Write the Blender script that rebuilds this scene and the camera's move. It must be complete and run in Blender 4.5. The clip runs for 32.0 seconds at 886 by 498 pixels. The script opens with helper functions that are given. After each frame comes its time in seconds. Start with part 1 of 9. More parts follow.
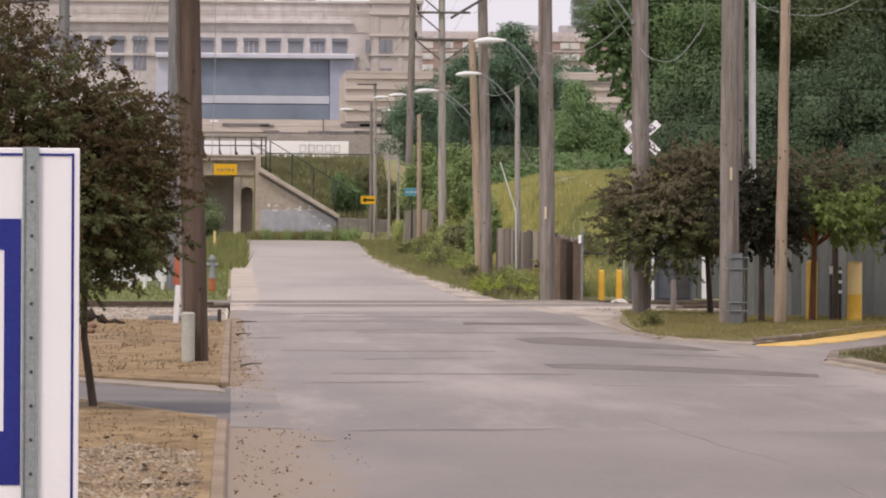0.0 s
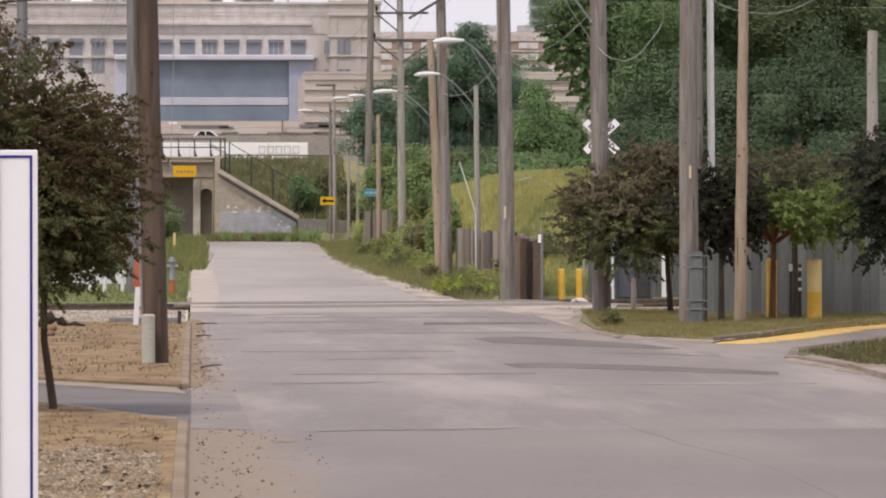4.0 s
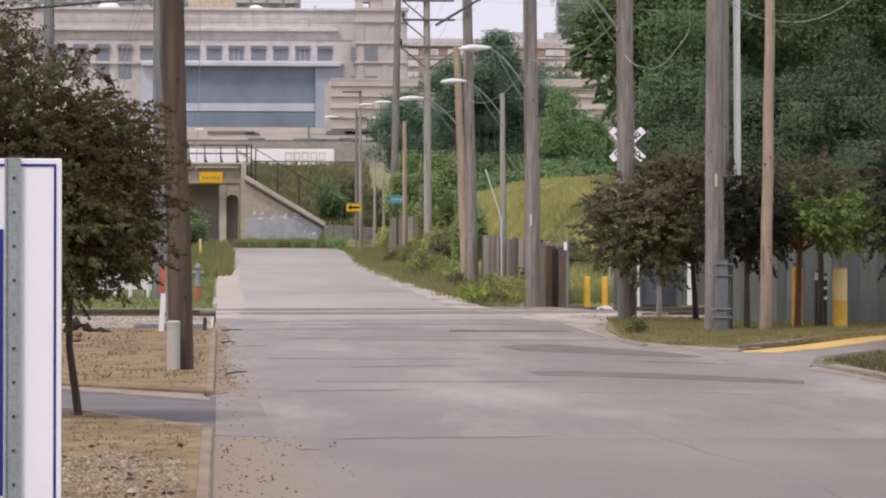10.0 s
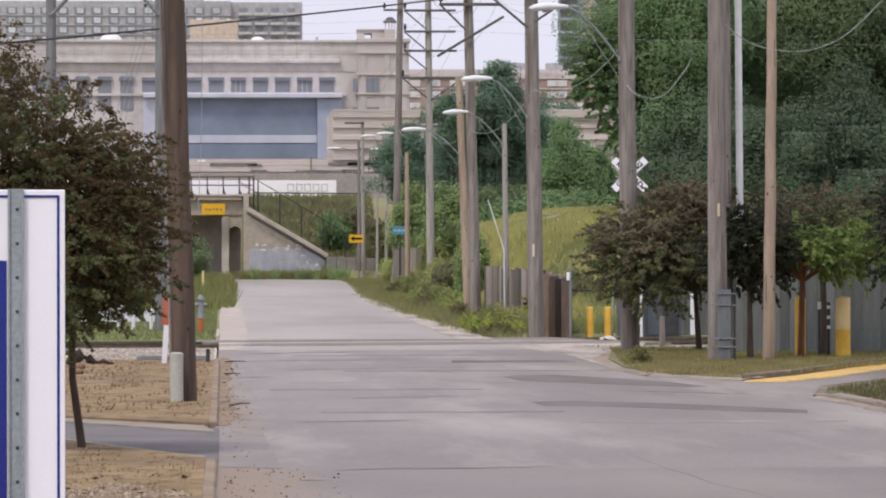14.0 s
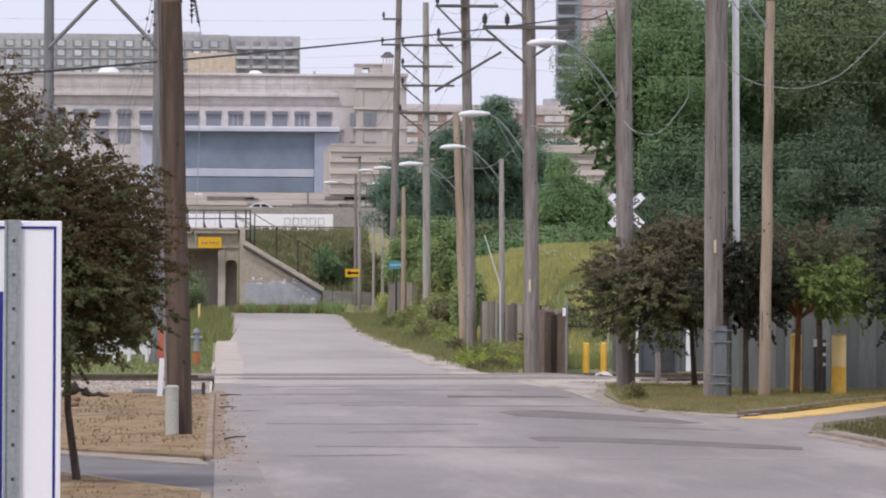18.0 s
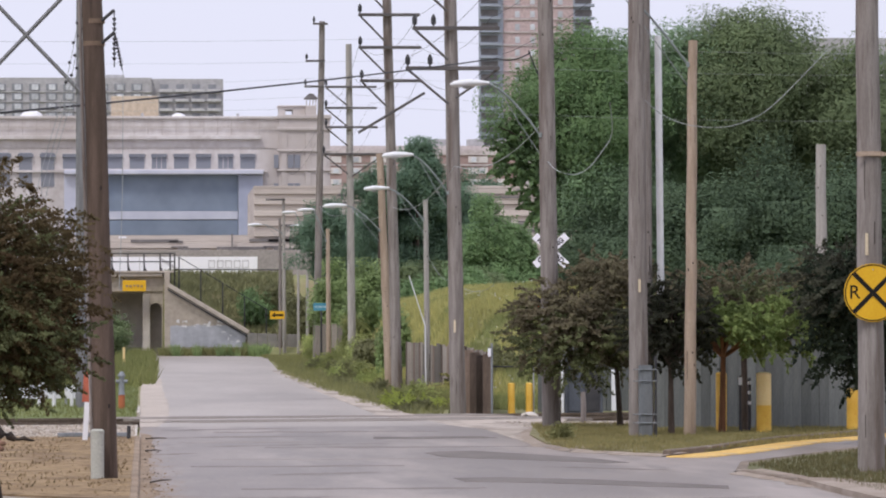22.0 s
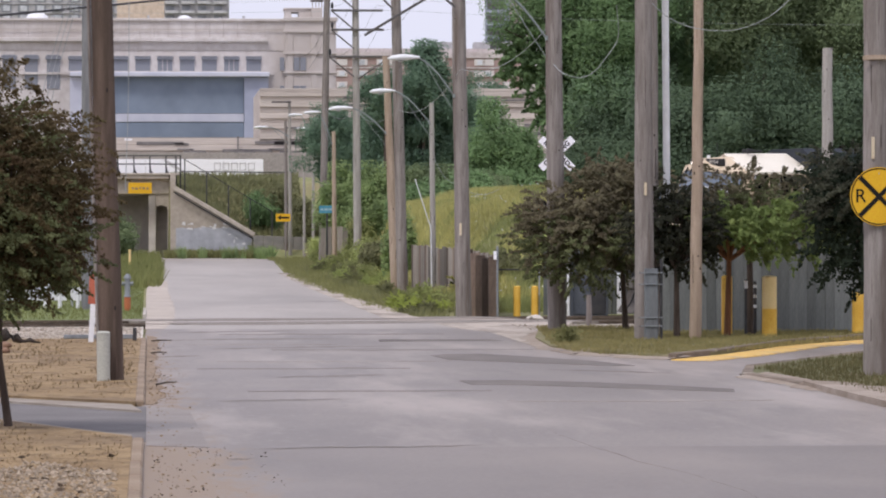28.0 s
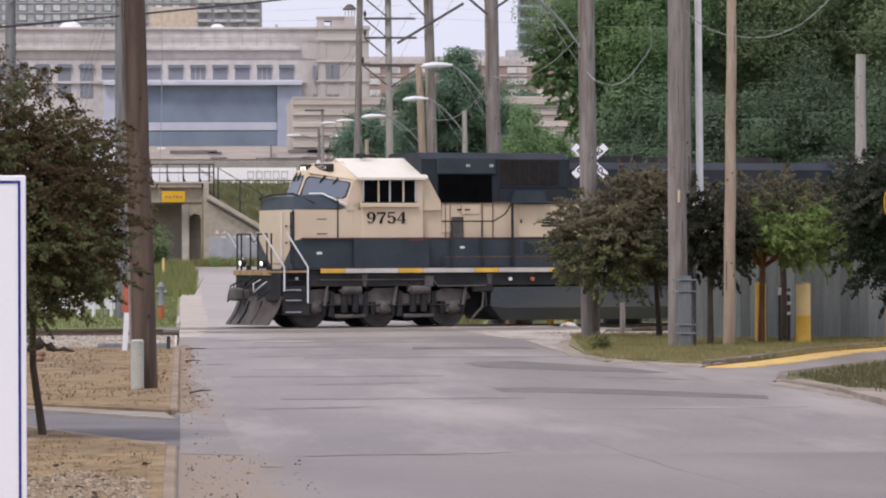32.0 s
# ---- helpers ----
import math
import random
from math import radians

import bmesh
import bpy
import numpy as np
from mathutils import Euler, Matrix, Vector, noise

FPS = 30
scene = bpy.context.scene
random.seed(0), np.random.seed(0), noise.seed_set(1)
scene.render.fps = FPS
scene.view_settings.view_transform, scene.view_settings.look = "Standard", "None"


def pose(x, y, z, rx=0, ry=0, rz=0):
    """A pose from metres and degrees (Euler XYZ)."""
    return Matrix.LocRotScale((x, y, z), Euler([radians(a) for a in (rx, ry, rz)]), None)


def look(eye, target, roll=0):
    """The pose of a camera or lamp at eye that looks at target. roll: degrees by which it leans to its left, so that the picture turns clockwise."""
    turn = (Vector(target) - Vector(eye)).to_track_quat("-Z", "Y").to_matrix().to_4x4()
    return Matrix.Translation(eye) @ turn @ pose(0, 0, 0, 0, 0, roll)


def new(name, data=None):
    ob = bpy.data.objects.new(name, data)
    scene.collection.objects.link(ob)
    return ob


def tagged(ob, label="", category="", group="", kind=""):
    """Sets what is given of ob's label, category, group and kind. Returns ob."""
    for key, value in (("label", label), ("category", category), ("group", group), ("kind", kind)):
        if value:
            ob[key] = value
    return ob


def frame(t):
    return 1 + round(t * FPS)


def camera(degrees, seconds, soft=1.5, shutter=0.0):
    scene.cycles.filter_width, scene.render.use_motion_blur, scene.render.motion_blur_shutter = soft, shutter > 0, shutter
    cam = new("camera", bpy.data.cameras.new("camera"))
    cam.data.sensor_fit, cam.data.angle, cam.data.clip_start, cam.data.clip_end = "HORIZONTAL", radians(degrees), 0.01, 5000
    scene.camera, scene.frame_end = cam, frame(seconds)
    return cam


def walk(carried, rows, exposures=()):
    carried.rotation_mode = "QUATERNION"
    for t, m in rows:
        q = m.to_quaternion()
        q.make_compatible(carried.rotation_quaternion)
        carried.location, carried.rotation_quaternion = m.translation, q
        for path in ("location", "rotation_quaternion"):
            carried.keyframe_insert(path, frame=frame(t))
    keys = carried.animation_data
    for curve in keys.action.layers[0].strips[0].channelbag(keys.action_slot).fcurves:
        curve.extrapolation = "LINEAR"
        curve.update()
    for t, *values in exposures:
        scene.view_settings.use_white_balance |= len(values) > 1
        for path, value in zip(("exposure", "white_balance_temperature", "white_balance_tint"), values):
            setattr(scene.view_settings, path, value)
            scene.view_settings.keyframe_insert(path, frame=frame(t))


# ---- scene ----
# The eye: seconds, side step, rise, yaw, pitch, roll
cam = camera(11.94, 32.0, soft=2.0)
EYE = 2.15
ROWS = [
    (0.0, -0.0073, -0.0004, -2.8210, -0.3373, -0.3270),
    (0.5, -0.0089, 0.0002, -2.9465, -0.3299, -0.2797),
    (1.0, -0.0113, 0.0007, -3.1010, -0.4690, -0.2705),
    (1.5, -0.0084, -0.0007, -3.0908, -0.3598, -0.3918),
    (2.0, -0.0122, -0.0019, -3.2669, -0.4713, -0.5310),
    (2.5, -0.0131, -0.0026, -3.1810, -0.3787, -0.0793),
    (4.5, 0.0016, -0.0072, -3.4490, -0.3321, 0.1095),
    (5.0, 0.0041, -0.0102, -4.1113, -0.5061, -0.3339),
    (5.5, -0.0042, 0.0021, -3.8545, -0.9916, -0.0213),
    (6.0, 0.0033, -0.0003, -3.5096, -1.0250, 0.1710),
    (6.5, -0.0033, -0.0010, -3.4623, -1.2194, 0.1769),
    (7.0, -0.0007, 0.0048, -3.4941, -0.7894, -0.0352),
    (7.5, -0.0054, 0.0028, -3.6641, -1.1818, -0.1534),
    (8.0, -0.0036, 0.0014, -3.7583, -1.2256, 0.1230),
    (8.5, -0.0019, 0.0006, -3.6376, -1.8023, 0.4334),
    (9.0, 0.0034, 0.0031, -3.2077, -0.8758, 0.2260),
    (9.5, 0.0053, 0.0062, -2.9928, -0.2656, -0.0016),
    (10.0, 0.0051, 0.0070, -3.0123, -0.2404, -0.1383),
    (10.5, 0.0053, 0.0053, -3.1621, -0.0614, -0.0981),
    (11.0, 0.0067, 0.0061, -2.9582, -0.0235, -0.0402),
    (11.5, 0.0055, 0.0075, -3.1675, 0.3474, -0.0595),
    (12.0, 0.0030, 0.0042, -3.4198, -0.1968, 0.0063),
    (12.5, 0.0010, 0.0035, -3.3121, -0.3358, 0.0550),
    (13.0, 0.0023, 0.0013, -3.3679, -0.4287, 0.0021),
    (13.5, 0.0005, 0.0022, -3.3376, -0.5165, 0.0206),
    (14.0, 0.0031, 0.0023, -2.9769, 0.1776, 0.0926),
    (14.5, 0.0015, 0.0036, -3.0766, 0.0728, 0.0051),
    (16.5, 0.0110, -0.0051, -3.0358, -0.7072, 0.0352),
    (17.0, 0.0058, -0.0030, -3.1076, 0.7885, -0.0562),
    (17.5, 0.0038, -0.0029, -3.1990, 0.6829, -0.0730),
    (18.0, 0.0018, -0.0014, -3.0294, 0.6504, -0.2875),
    (18.5, 0.0009, -0.0022, -3.2699, 0.4411, 0.0288),
    (19.0, 0.0000, 0.0000, -3.4000, 0.6340, 0.0000),
    (19.5, 0.0002, -0.0037, -3.4295, 1.0452, 0.0976),
    (20.0, -0.0001, -0.0024, -3.2734, 1.1969, 0.0468),
    (20.5, -0.0004, -0.0013, -3.3572, 0.9023, 0.0373),
    (21.0, -0.0004, -0.0028, -3.5787, 1.1346, -0.0011),
    (21.5, -0.0001, -0.0034, -3.8148, 0.9859, 0.2117),
    (22.0, 0.0043, 0.0014, -4.0416, 1.2065, 0.1772),
    (22.5, 0.0017, 0.0023, -4.2571, 0.6547, 0.2965),
    (23.0, 0.0008, 0.0055, -4.2926, 0.2809, 0.2639),
    (23.5, 0.0006, 0.0054, -4.3278, 0.3511, 0.2592),
    (24.0, 0.0008, 0.0018, -4.2925, 0.4843, 0.2563),
    (24.5, 0.0021, 0.0019, -4.0819, 0.4590, 0.2886),
    (25.0, 0.0076, 0.0040, -4.1195, 0.0310, 0.3790),
    (25.5, 0.0046, 0.0076, -3.9458, -0.0263, 0.4210),
    (27.5, -0.0009, 0.0010, -3.7201, 0.2029, 0.1002),
    (28.0, -0.0009, -0.0002, -3.9657, -0.1061, 0.0558),
    (28.5, 0.0009, 0.0021, -3.8040, -0.1072, 0.1445),
    (29.0, 0.0005, 0.0023, -3.7000, 0.0038, 0.0342),
    (29.5, -0.0016, 0.0011, -3.7424, 0.3045, 0.0124),
    (30.0, 0.0001, 0.0004, -3.7542, 0.0953, 0.3037),
    (30.5, 0.0008, 0.0016, -3.9168, -0.0948, 0.4406),
    (31.0, -0.0010, -0.0065, -3.7317, 0.0580, 0.3562),
    (31.5, 0.0007, -0.0073, -3.6139, 0.0323, 0.1876),
    (32.0, -0.0010, -0.0060, -3.5148, 0.0026, 0.2075),
]
walk(cam, [(t, pose(x, 0, EYE + z, 90 + pitch, roll, yaw)) for t, x, z, yaw, pitch, roll in ROWS], [(0, 0.08, 7100, 15), (2, 0.08, 7050, 14), (6, 0.08, 6900, 13), (9, 0.08, 6720, 13), (13, 0.08, 6550, 13), (18, 0.08, 6320, 13), (25, 0.08, 6350, 13), (32, 0.08, 6380, 14)])

# ---- light: a bright overcast day ----
world = bpy.data.worlds.new("world")
scene.world = world
world.use_nodes = True
wn, wl = world.node_tree.nodes, world.node_tree.links
sky = wn.new("ShaderNodeTexSky")
sky.sky_type, sky.sun_disc = "NISHITA", False
sky.sun_elevation, sky.sun_rotation = radians(58), radians(215)
sky.air_density, sky.dust_density = 1.0, 4.0
skydim = wn.new("ShaderNodeVectorMath")
skydim.operation = "SCALE"
skydim.inputs["Scale"].default_value = 0.07
cloud = wn.new("ShaderNodeMix")
cloud.data_type = "RGBA"
cloud.inputs["Factor"].default_value = 0.88
cloud.inputs["B"].default_value = (0.79, 0.80, 0.925, 1)
wl.new(sky.outputs[0], skydim.inputs[0])
wl.new(skydim.outputs[0], cloud.inputs["A"])
wl.new(cloud.outputs["Result"], wn["Background"].inputs["Color"])
wn["Background"].inputs["Strength"].default_value = 1.05

sun = new("sun", bpy.data.lights.new("sun", "SUN"))
sun.data.energy, sun.data.angle, sun.data.color = 1.75, radians(14), (1.0, 0.96, 0.9)
sun.matrix_basis = look((-35, -50, 95), (0, 0, 0))


# ---- materials ----
def surface(name, c1, c2, scale=3.0, rough=0.85, bump=0.2, fine=40.0, metal=0.0, stretch=(1, 1, 1), spread=0.0, stain=None, island=0.0, spec=0.35):
    """A worn surface: two colours by coarse noise, fine grain, relief; spread: change from piece to piece."""
    m = bpy.data.materials.new(name)
    m.use_nodes = True
    n, l = m.node_tree.nodes, m.node_tree.links
    bsdf = n["Principled BSDF"]
    co = n.new("ShaderNodeTexCoord")
    mp = n.new("ShaderNodeMapping")
    mp.inputs["Scale"].default_value = stretch
    l.new(co.outputs["Object"], mp.inputs["Vector"])
    a = n.new("ShaderNodeTexNoise")
    a.inputs["Scale"].default_value, a.inputs["Detail"].default_value = scale, 5
    b = n.new("ShaderNodeTexNoise")
    b.inputs["Scale"].default_value, b.inputs["Detail"].default_value = fine, 3
    l.new(mp.outputs[0], a.inputs["Vector"])
    l.new(mp.outputs[0], b.inputs["Vector"])
    ramp = n.new("ShaderNodeMapRange")
    ramp.inputs["From Min"].default_value, ramp.inputs["From Max"].default_value = 0.35, 0.65
    l.new(a.outputs["Fac"], ramp.inputs["Value"])
    mix = n.new("ShaderNodeMix")
    mix.data_type = "RGBA"
    mix.inputs["A"].default_value, mix.inputs["B"].default_value = (*c1, 1), (*c2, 1)
    l.new(ramp.outputs[0], mix.inputs["Factor"])
    grain = n.new("ShaderNodeMix")
    grain.data_type, grain.blend_type = "RGBA", "OVERLAY"
    grain.inputs["Factor"].default_value = 0.35
    l.new(mix.outputs["Result"], grain.inputs["A"])
    l.new(b.outputs["Fac"], grain.inputs["B"])
    out = grain.outputs["Result"]
    if stain:
        v = n.new("ShaderNodeTexNoise")
        v.inputs["Scale"].default_value, v.inputs["Detail"].default_value = scale * 0.31, 6
        l.new(mp.outputs[0], v.inputs["Vector"])
        vr = n.new("ShaderNodeMapRange")
        vr.inputs["From Min"].default_value, vr.inputs["From Max"].default_value = 0.52, 0.7
        l.new(v.outputs["Fac"], vr.inputs["Value"])
        sm = n.new("ShaderNodeMix")
        sm.data_type = "RGBA"
        sm.inputs["B"].default_value = (*stain, 1)
        l.new(vr.outputs[0], sm.inputs["Factor"])
        l.new(out, sm.inputs["A"])
        out = sm.outputs["Result"]
    if spread or island:
        src = n.new("ShaderNodeNewGeometry").outputs["Random Per Island"] if island else n.new("ShaderNodeObjectInfo").outputs["Random"]
        r = n.new("ShaderNodeMapRange")
        k = island or spread
        r.inputs["To Min"].default_value, r.inputs["To Max"].default_value = 1 - k, 1 + k
        l.new(src, r.inputs["Value"])
        hs = n.new("ShaderNodeHueSaturation")
        l.new(r.outputs[0], hs.inputs["Value"])
        l.new(out, hs.inputs["Color"])
        out = hs.outputs["Color"]
    l.new(out, bsdf.inputs["Base Color"])
    bsdf.inputs["Roughness"].default_value, bsdf.inputs["Metallic"].default_value = rough, metal
    bsdf.inputs["Specular IOR Level"].default_value = spec
    if bump:
        bp = n.new("ShaderNodeBump")
        bp.inputs["Strength"].default_value, bp.inputs["Distance"].default_value = bump, 0.02
        l.new(b.outputs["Fac"], bp.inputs["Height"])
        l.new(bp.outputs[0], bsdf.inputs["Normal"])
    return m


def leafmat(name, c1, c2, c3=None):
    """Leaves: colour by piece, a little light through them."""
    m = bpy.data.materials.new(name)
    m.use_nodes = True
    n, l = m.node_tree.nodes, m.node_tree.links
    bsdf = n["Principled BSDF"]
    g = n.new("ShaderNodeNewGeometry")
    ramp = n.new("ShaderNodeValToRGB")
    ramp.color_ramp.elements[0].color, ramp.color_ramp.elements[1].color = (*c1, 1), (*c2, 1)
    if c3:
        e = ramp.color_ramp.elements.new(0.72)
        e.color = (*c2, 1)
        ramp.color_ramp.elements[-1].color = (*c3, 1)
    co = n.new("ShaderNodeTexCoord")
    patch = n.new("ShaderNodeTexNoise")
    patch.inputs["Scale"].default_value, patch.inputs["Detail"].default_value = 1.7, 3
    l.new(co.outputs["Object"], patch.inputs["Vector"])
    pr = n.new("ShaderNodeMapRange")
    pr.inputs["From Min"].default_value, pr.inputs["From Max"].default_value = 0.3, 0.75
    l.new(patch.outputs["Fac"], pr.inputs["Value"])
    both = n.new("ShaderNodeMix")
    both.inputs["Factor"].default_value = 0.72
    l.new(g.outputs["Random Per Island"], both.inputs["A"])
    l.new(pr.outputs[0], both.inputs["B"])
    l.new(both.outputs["Result"], ramp.inputs["Fac"])
    a = n.new("ShaderNodeTexNoise")
    a.inputs["Scale"].default_value = 0.9
    l.new(co.outputs["Object"], a.inputs["Vector"])
    mr = n.new("ShaderNodeMapRange")
    mr.inputs["From Min"].default_value, mr.inputs["From Max"].default_value = 0.3, 0.7
    mr.inputs["To Min"].default_value, mr.inputs["To Max"].default_value = 0.75, 1.25
    l.new(a.outputs["Fac"], mr.inputs["Value"])
    hs = n.new("ShaderNodeHueSaturation")
    l.new(ramp.outputs["Color"], hs.inputs["Color"])
    l.new(mr.outputs[0], hs.inputs["Value"])
    l.new(hs.outputs["Color"], bsdf.inputs["Base Color"])
    bsdf.inputs["Roughness"].default_value, bsdf.inputs["Specular IOR Level"].default_value = 0.7, 0.12
    tr = n.new("ShaderNodeBsdfTranslucent")
    l.new(hs.outputs["Color"], tr.inputs["Color"])
    ms = n.new("ShaderNodeMixShader")
    ms.inputs[0].default_value = 0.42
    l.new(bsdf.outputs[0], ms.inputs[1])
    l.new(tr.outputs[0], ms.inputs[2])
    l.new(ms.outputs[0], n["Material Output"].inputs["Surface"])
    return m


def glow(name, colour, strength):
    m = bpy.data.materials.new(name)
    m.use_nodes = True
    b = m.node_tree.nodes["Principled BSDF"]
    b.inputs["Base Color"].default_value = b.inputs["Emission Color"].default_value = (*colour, 1)
    b.inputs["Emission Strength"].default_value = strength
    return m


def glassy(name, colour, rough=0.08):
    m = bpy.data.materials.new(name)
    m.use_nodes = True
    b = m.node_tree.nodes["Principled BSDF"]
    b.inputs["Base Color"].default_value = (*colour, 1)
    b.inputs["Roughness"].default_value, b.inputs["IOR"].default_value = rough, 1.5
    return m


ROAD = surface("worn_concrete_road", (0.15, 0.119, 0.098), (0.225, 0.182, 0.152), 0.5, 0.46, 0.15, 30, stretch=(0.5, 0.2, 1), stain=(0.122, 0.094, 0.075), spec=0.9)


def dusty(m, colour, edge, gloss):
    """Washed-in dirt that thins out away from a kerb line."""
    n, l = m.node_tree.nodes, m.node_tree.links
    bsdf = n["Principled BSDF"]
    was = bsdf.inputs["Base Color"].links[0].from_socket
    co = n.new("ShaderNodeTexCoord")
    sx = n.new("ShaderNodeSeparateXYZ")
    l.new(co.outputs["Object"], sx.inputs[0])
    mp = n.new("ShaderNodeMapping")
    mp.inputs["Scale"].default_value = (4, 0.8, 1)
    l.new(co.outputs["Object"], mp.inputs["Vector"])
    a = n.new("ShaderNodeTexNoise")
    a.inputs["Scale"].default_value, a.inputs["Detail"].default_value = 1.0, 8
    a.inputs["Roughness"].default_value = 0.7
    l.new(mp.outputs[0], a.inputs["Vector"])
    k = n.new("ShaderNodeMath")
    k.operation = "MULTIPLY_ADD"
    k.inputs[1].default_value, k.inputs[2].default_value = -5.2, 3.3 + edge * 1.7
    l.new(a.outputs["Fac"], k.inputs[0])
    q = n.new("ShaderNodeMath")
    q.operation = "MULTIPLY_ADD"
    q.inputs[1].default_value = -1.7
    l.new(sx.outputs["X"], q.inputs[0])
    far = n.new("ShaderNodeMath")
    far.operation = "MULTIPLY_ADD"
    far.inputs[1].default_value = -0.016
    l.new(sx.outputs["Y"], far.inputs[0])
    l.new(k.outputs[0], far.inputs[2])
    l.new(far.outputs[0], q.inputs[2])
    q.use_clamp = True
    mix = n.new("ShaderNodeMix")
    mix.data_type = "RGBA"
    mix.inputs["B"].default_value = (*colour, 1)
    l.new(q.outputs[0], mix.inputs["Factor"])
    l.new(was, mix.inputs["A"])
    l.new(mix.outputs["Result"], bsdf.inputs["Base Color"])
    dull = n.new("ShaderNodeMapRange")
    dull.inputs["To Min"].default_value, dull.inputs["To Max"].default_value = gloss, 0.25
    l.new(q.outputs[0], dull.inputs["Value"])
    l.new(dull.outputs[0], bsdf.inputs["Specular IOR Level"])


def mottle(m, colour, scale, low, high, stretch=(1, 1, 1), most=1.0):
    """Worn patches of another tone, by coarse noise."""
    n, l = m.node_tree.nodes, m.node_tree.links
    bsdf = n["Principled BSDF"]
    was = bsdf.inputs["Base Color"].links[0].from_socket
    co = n.new("ShaderNodeTexCoord")
    mp = n.new("ShaderNodeMapping")
    mp.inputs["Scale"].default_value = stretch
    l.new(co.outputs["Object"], mp.inputs["Vector"])
    a = n.new("ShaderNodeTexNoise")
    a.inputs["Scale"].default_value, a.inputs["Detail"].default_value, a.inputs["Roughness"].default_value = scale, 7, 0.65
    l.new(mp.outputs[0], a.inputs["Vector"])
    r = n.new("ShaderNodeMapRange")
    r.inputs["From Min"].default_value, r.inputs["From Max"].default_value, r.inputs["To Max"].default_value = low, high, most
    l.new(a.outputs["Fac"], r.inputs["Value"])
    mix = n.new("ShaderNodeMix")
    mix.data_type = "RGBA"
    mix.inputs["B"].default_value = (*colour, 1)
    l.new(r.outputs[0], mix.inputs["Factor"])
    l.new(was, mix.inputs["A"])
    l.new(mix.outputs["Result"], bsdf.inputs["Base Color"])


mottle(ROAD, (0.35, 0.29, 0.25), 0.4, 0.5, 0.64, (1, 0.14, 1), 0.75)
mottle(ROAD, (0.1, 0.079, 0.064), 0.9, 0.55, 0.68, (1, 0.2, 1), 0.6)
mottle(ROAD, (0.28, 0.23, 0.193), 6.0, 0.56, 0.7, (1, 0.3, 1), 0.5)
APRON = surface("apron_concrete", (0.17, 0.136, 0.112), (0.255, 0.209, 0.175), 0.7, 0.5, 0.15, 30, stain=(0.15, 0.12, 0.095), spec=0.8)
dusty(ROAD, (0.24, 0.17, 0.112), 0.8, 0.9)
ROADNEAR = surface("smooth_worn_road", (0.128, 0.1, 0.08), (0.18, 0.142, 0.115), 0.45, 0.46, 0.15, 30, stretch=(0.5, 0.3, 1), spec=0.85)
mottle(ROADNEAR, (0.235, 0.188, 0.155), 0.3, 0.5, 0.66, (1, 0.25, 1), 0.6)
mottle(ROADNEAR, (0.105, 0.082, 0.066), 0.8, 0.56, 0.7, (1, 0.3, 1), 0.4)
dusty(ROADNEAR, (0.25, 0.178, 0.116), 1.1, 0.85)
ROADPALE = surface("pale_worn_concrete_road", (0.265, 0.225, 0.192), (0.36, 0.312, 0.27), 0.4, 0.46, 0.15, 30, stretch=(0.5, 0.16, 1), stain=(0.21, 0.176, 0.15), spec=0.65)
mottle(ROADPALE, (0.38, 0.335, 0.295), 0.3, 0.5, 0.68, (1, 0.12, 1), 0.8)
mottle(ROADPALE, (0.19, 0.16, 0.137), 0.7, 0.57, 0.72, (1, 0.2, 1), 0.5)
SEAL = surface("tar", (0.165, 0.142, 0.126), (0.24, 0.21, 0.186), 2, 0.8, 0.2, 30)
PATCH = surface("road_patch", (0.138, 0.119, 0.107), (0.188, 0.163, 0.147), 0.8, 0.8, 0.2, 30, stretch=(1, 0.35, 1))
WORN = surface("worn_road_dark", (0.17, 0.143, 0.124), (0.215, 0.183, 0.16), 0.8, 0.6, 0.2, 30, stretch=(1, 0.3, 1), spec=0.6)
WORNPALE = surface("worn_road_pale", (0.23, 0.195, 0.168), (0.285, 0.245, 0.213), 0.8, 0.55, 0.2, 30, stretch=(1, 0.3, 1), spec=0.6)
GUTTER = surface("washed_gutter_dirt", (0.235, 0.172, 0.118), (0.31, 0.235, 0.168), 1.6, 0.95, 0.5, 26, stretch=(1, 0.4, 1), stain=(0.2, 0.142, 0.095))
DIRT = surface("trodden_dirt", (0.27, 0.22, 0.175), (0.36, 0.3, 0.25), 1.4, 0.95, 0.4, 25, stain=(0.22, 0.17, 0.13))
CROSSP = surface("crossing_panel_concrete", (0.195, 0.165, 0.142), (0.26, 0.225, 0.195), 0.8, 0.7, 0.15, 30, stretch=(0.4, 1, 1))
ASPHALT = surface("asphalt", (0.15, 0.138, 0.136), (0.19, 0.175, 0.172), 0.9, 0.92, 0.3, 60)
CONC = surface("concrete", (0.42, 0.38, 0.34), (0.52, 0.48, 0.43), 1.2, 0.9, 0.25, 30, stain=(0.32, 0.28, 0.24), spread=0.08)
KERBD = surface("dark_stained_kerb", (0.16, 0.125, 0.095), (0.23, 0.185, 0.145), 1.6, 0.92, 0.4, 30, stain=(0.36, 0.32, 0.28), spread=0.2)
KERBW = surface("dirt_stained_kerb", (0.235, 0.17, 0.118), (0.305, 0.235, 0.17), 1.2, 0.9, 0.3, 30, stain=(0.3, 0.22, 0.15), spread=0.1)
SIDEW = surface("dusty_sidewalk", (0.29, 0.25, 0.21), (0.36, 0.318, 0.272), 1.2, 0.9, 0.25, 30, stain=(0.24, 0.195, 0.15))
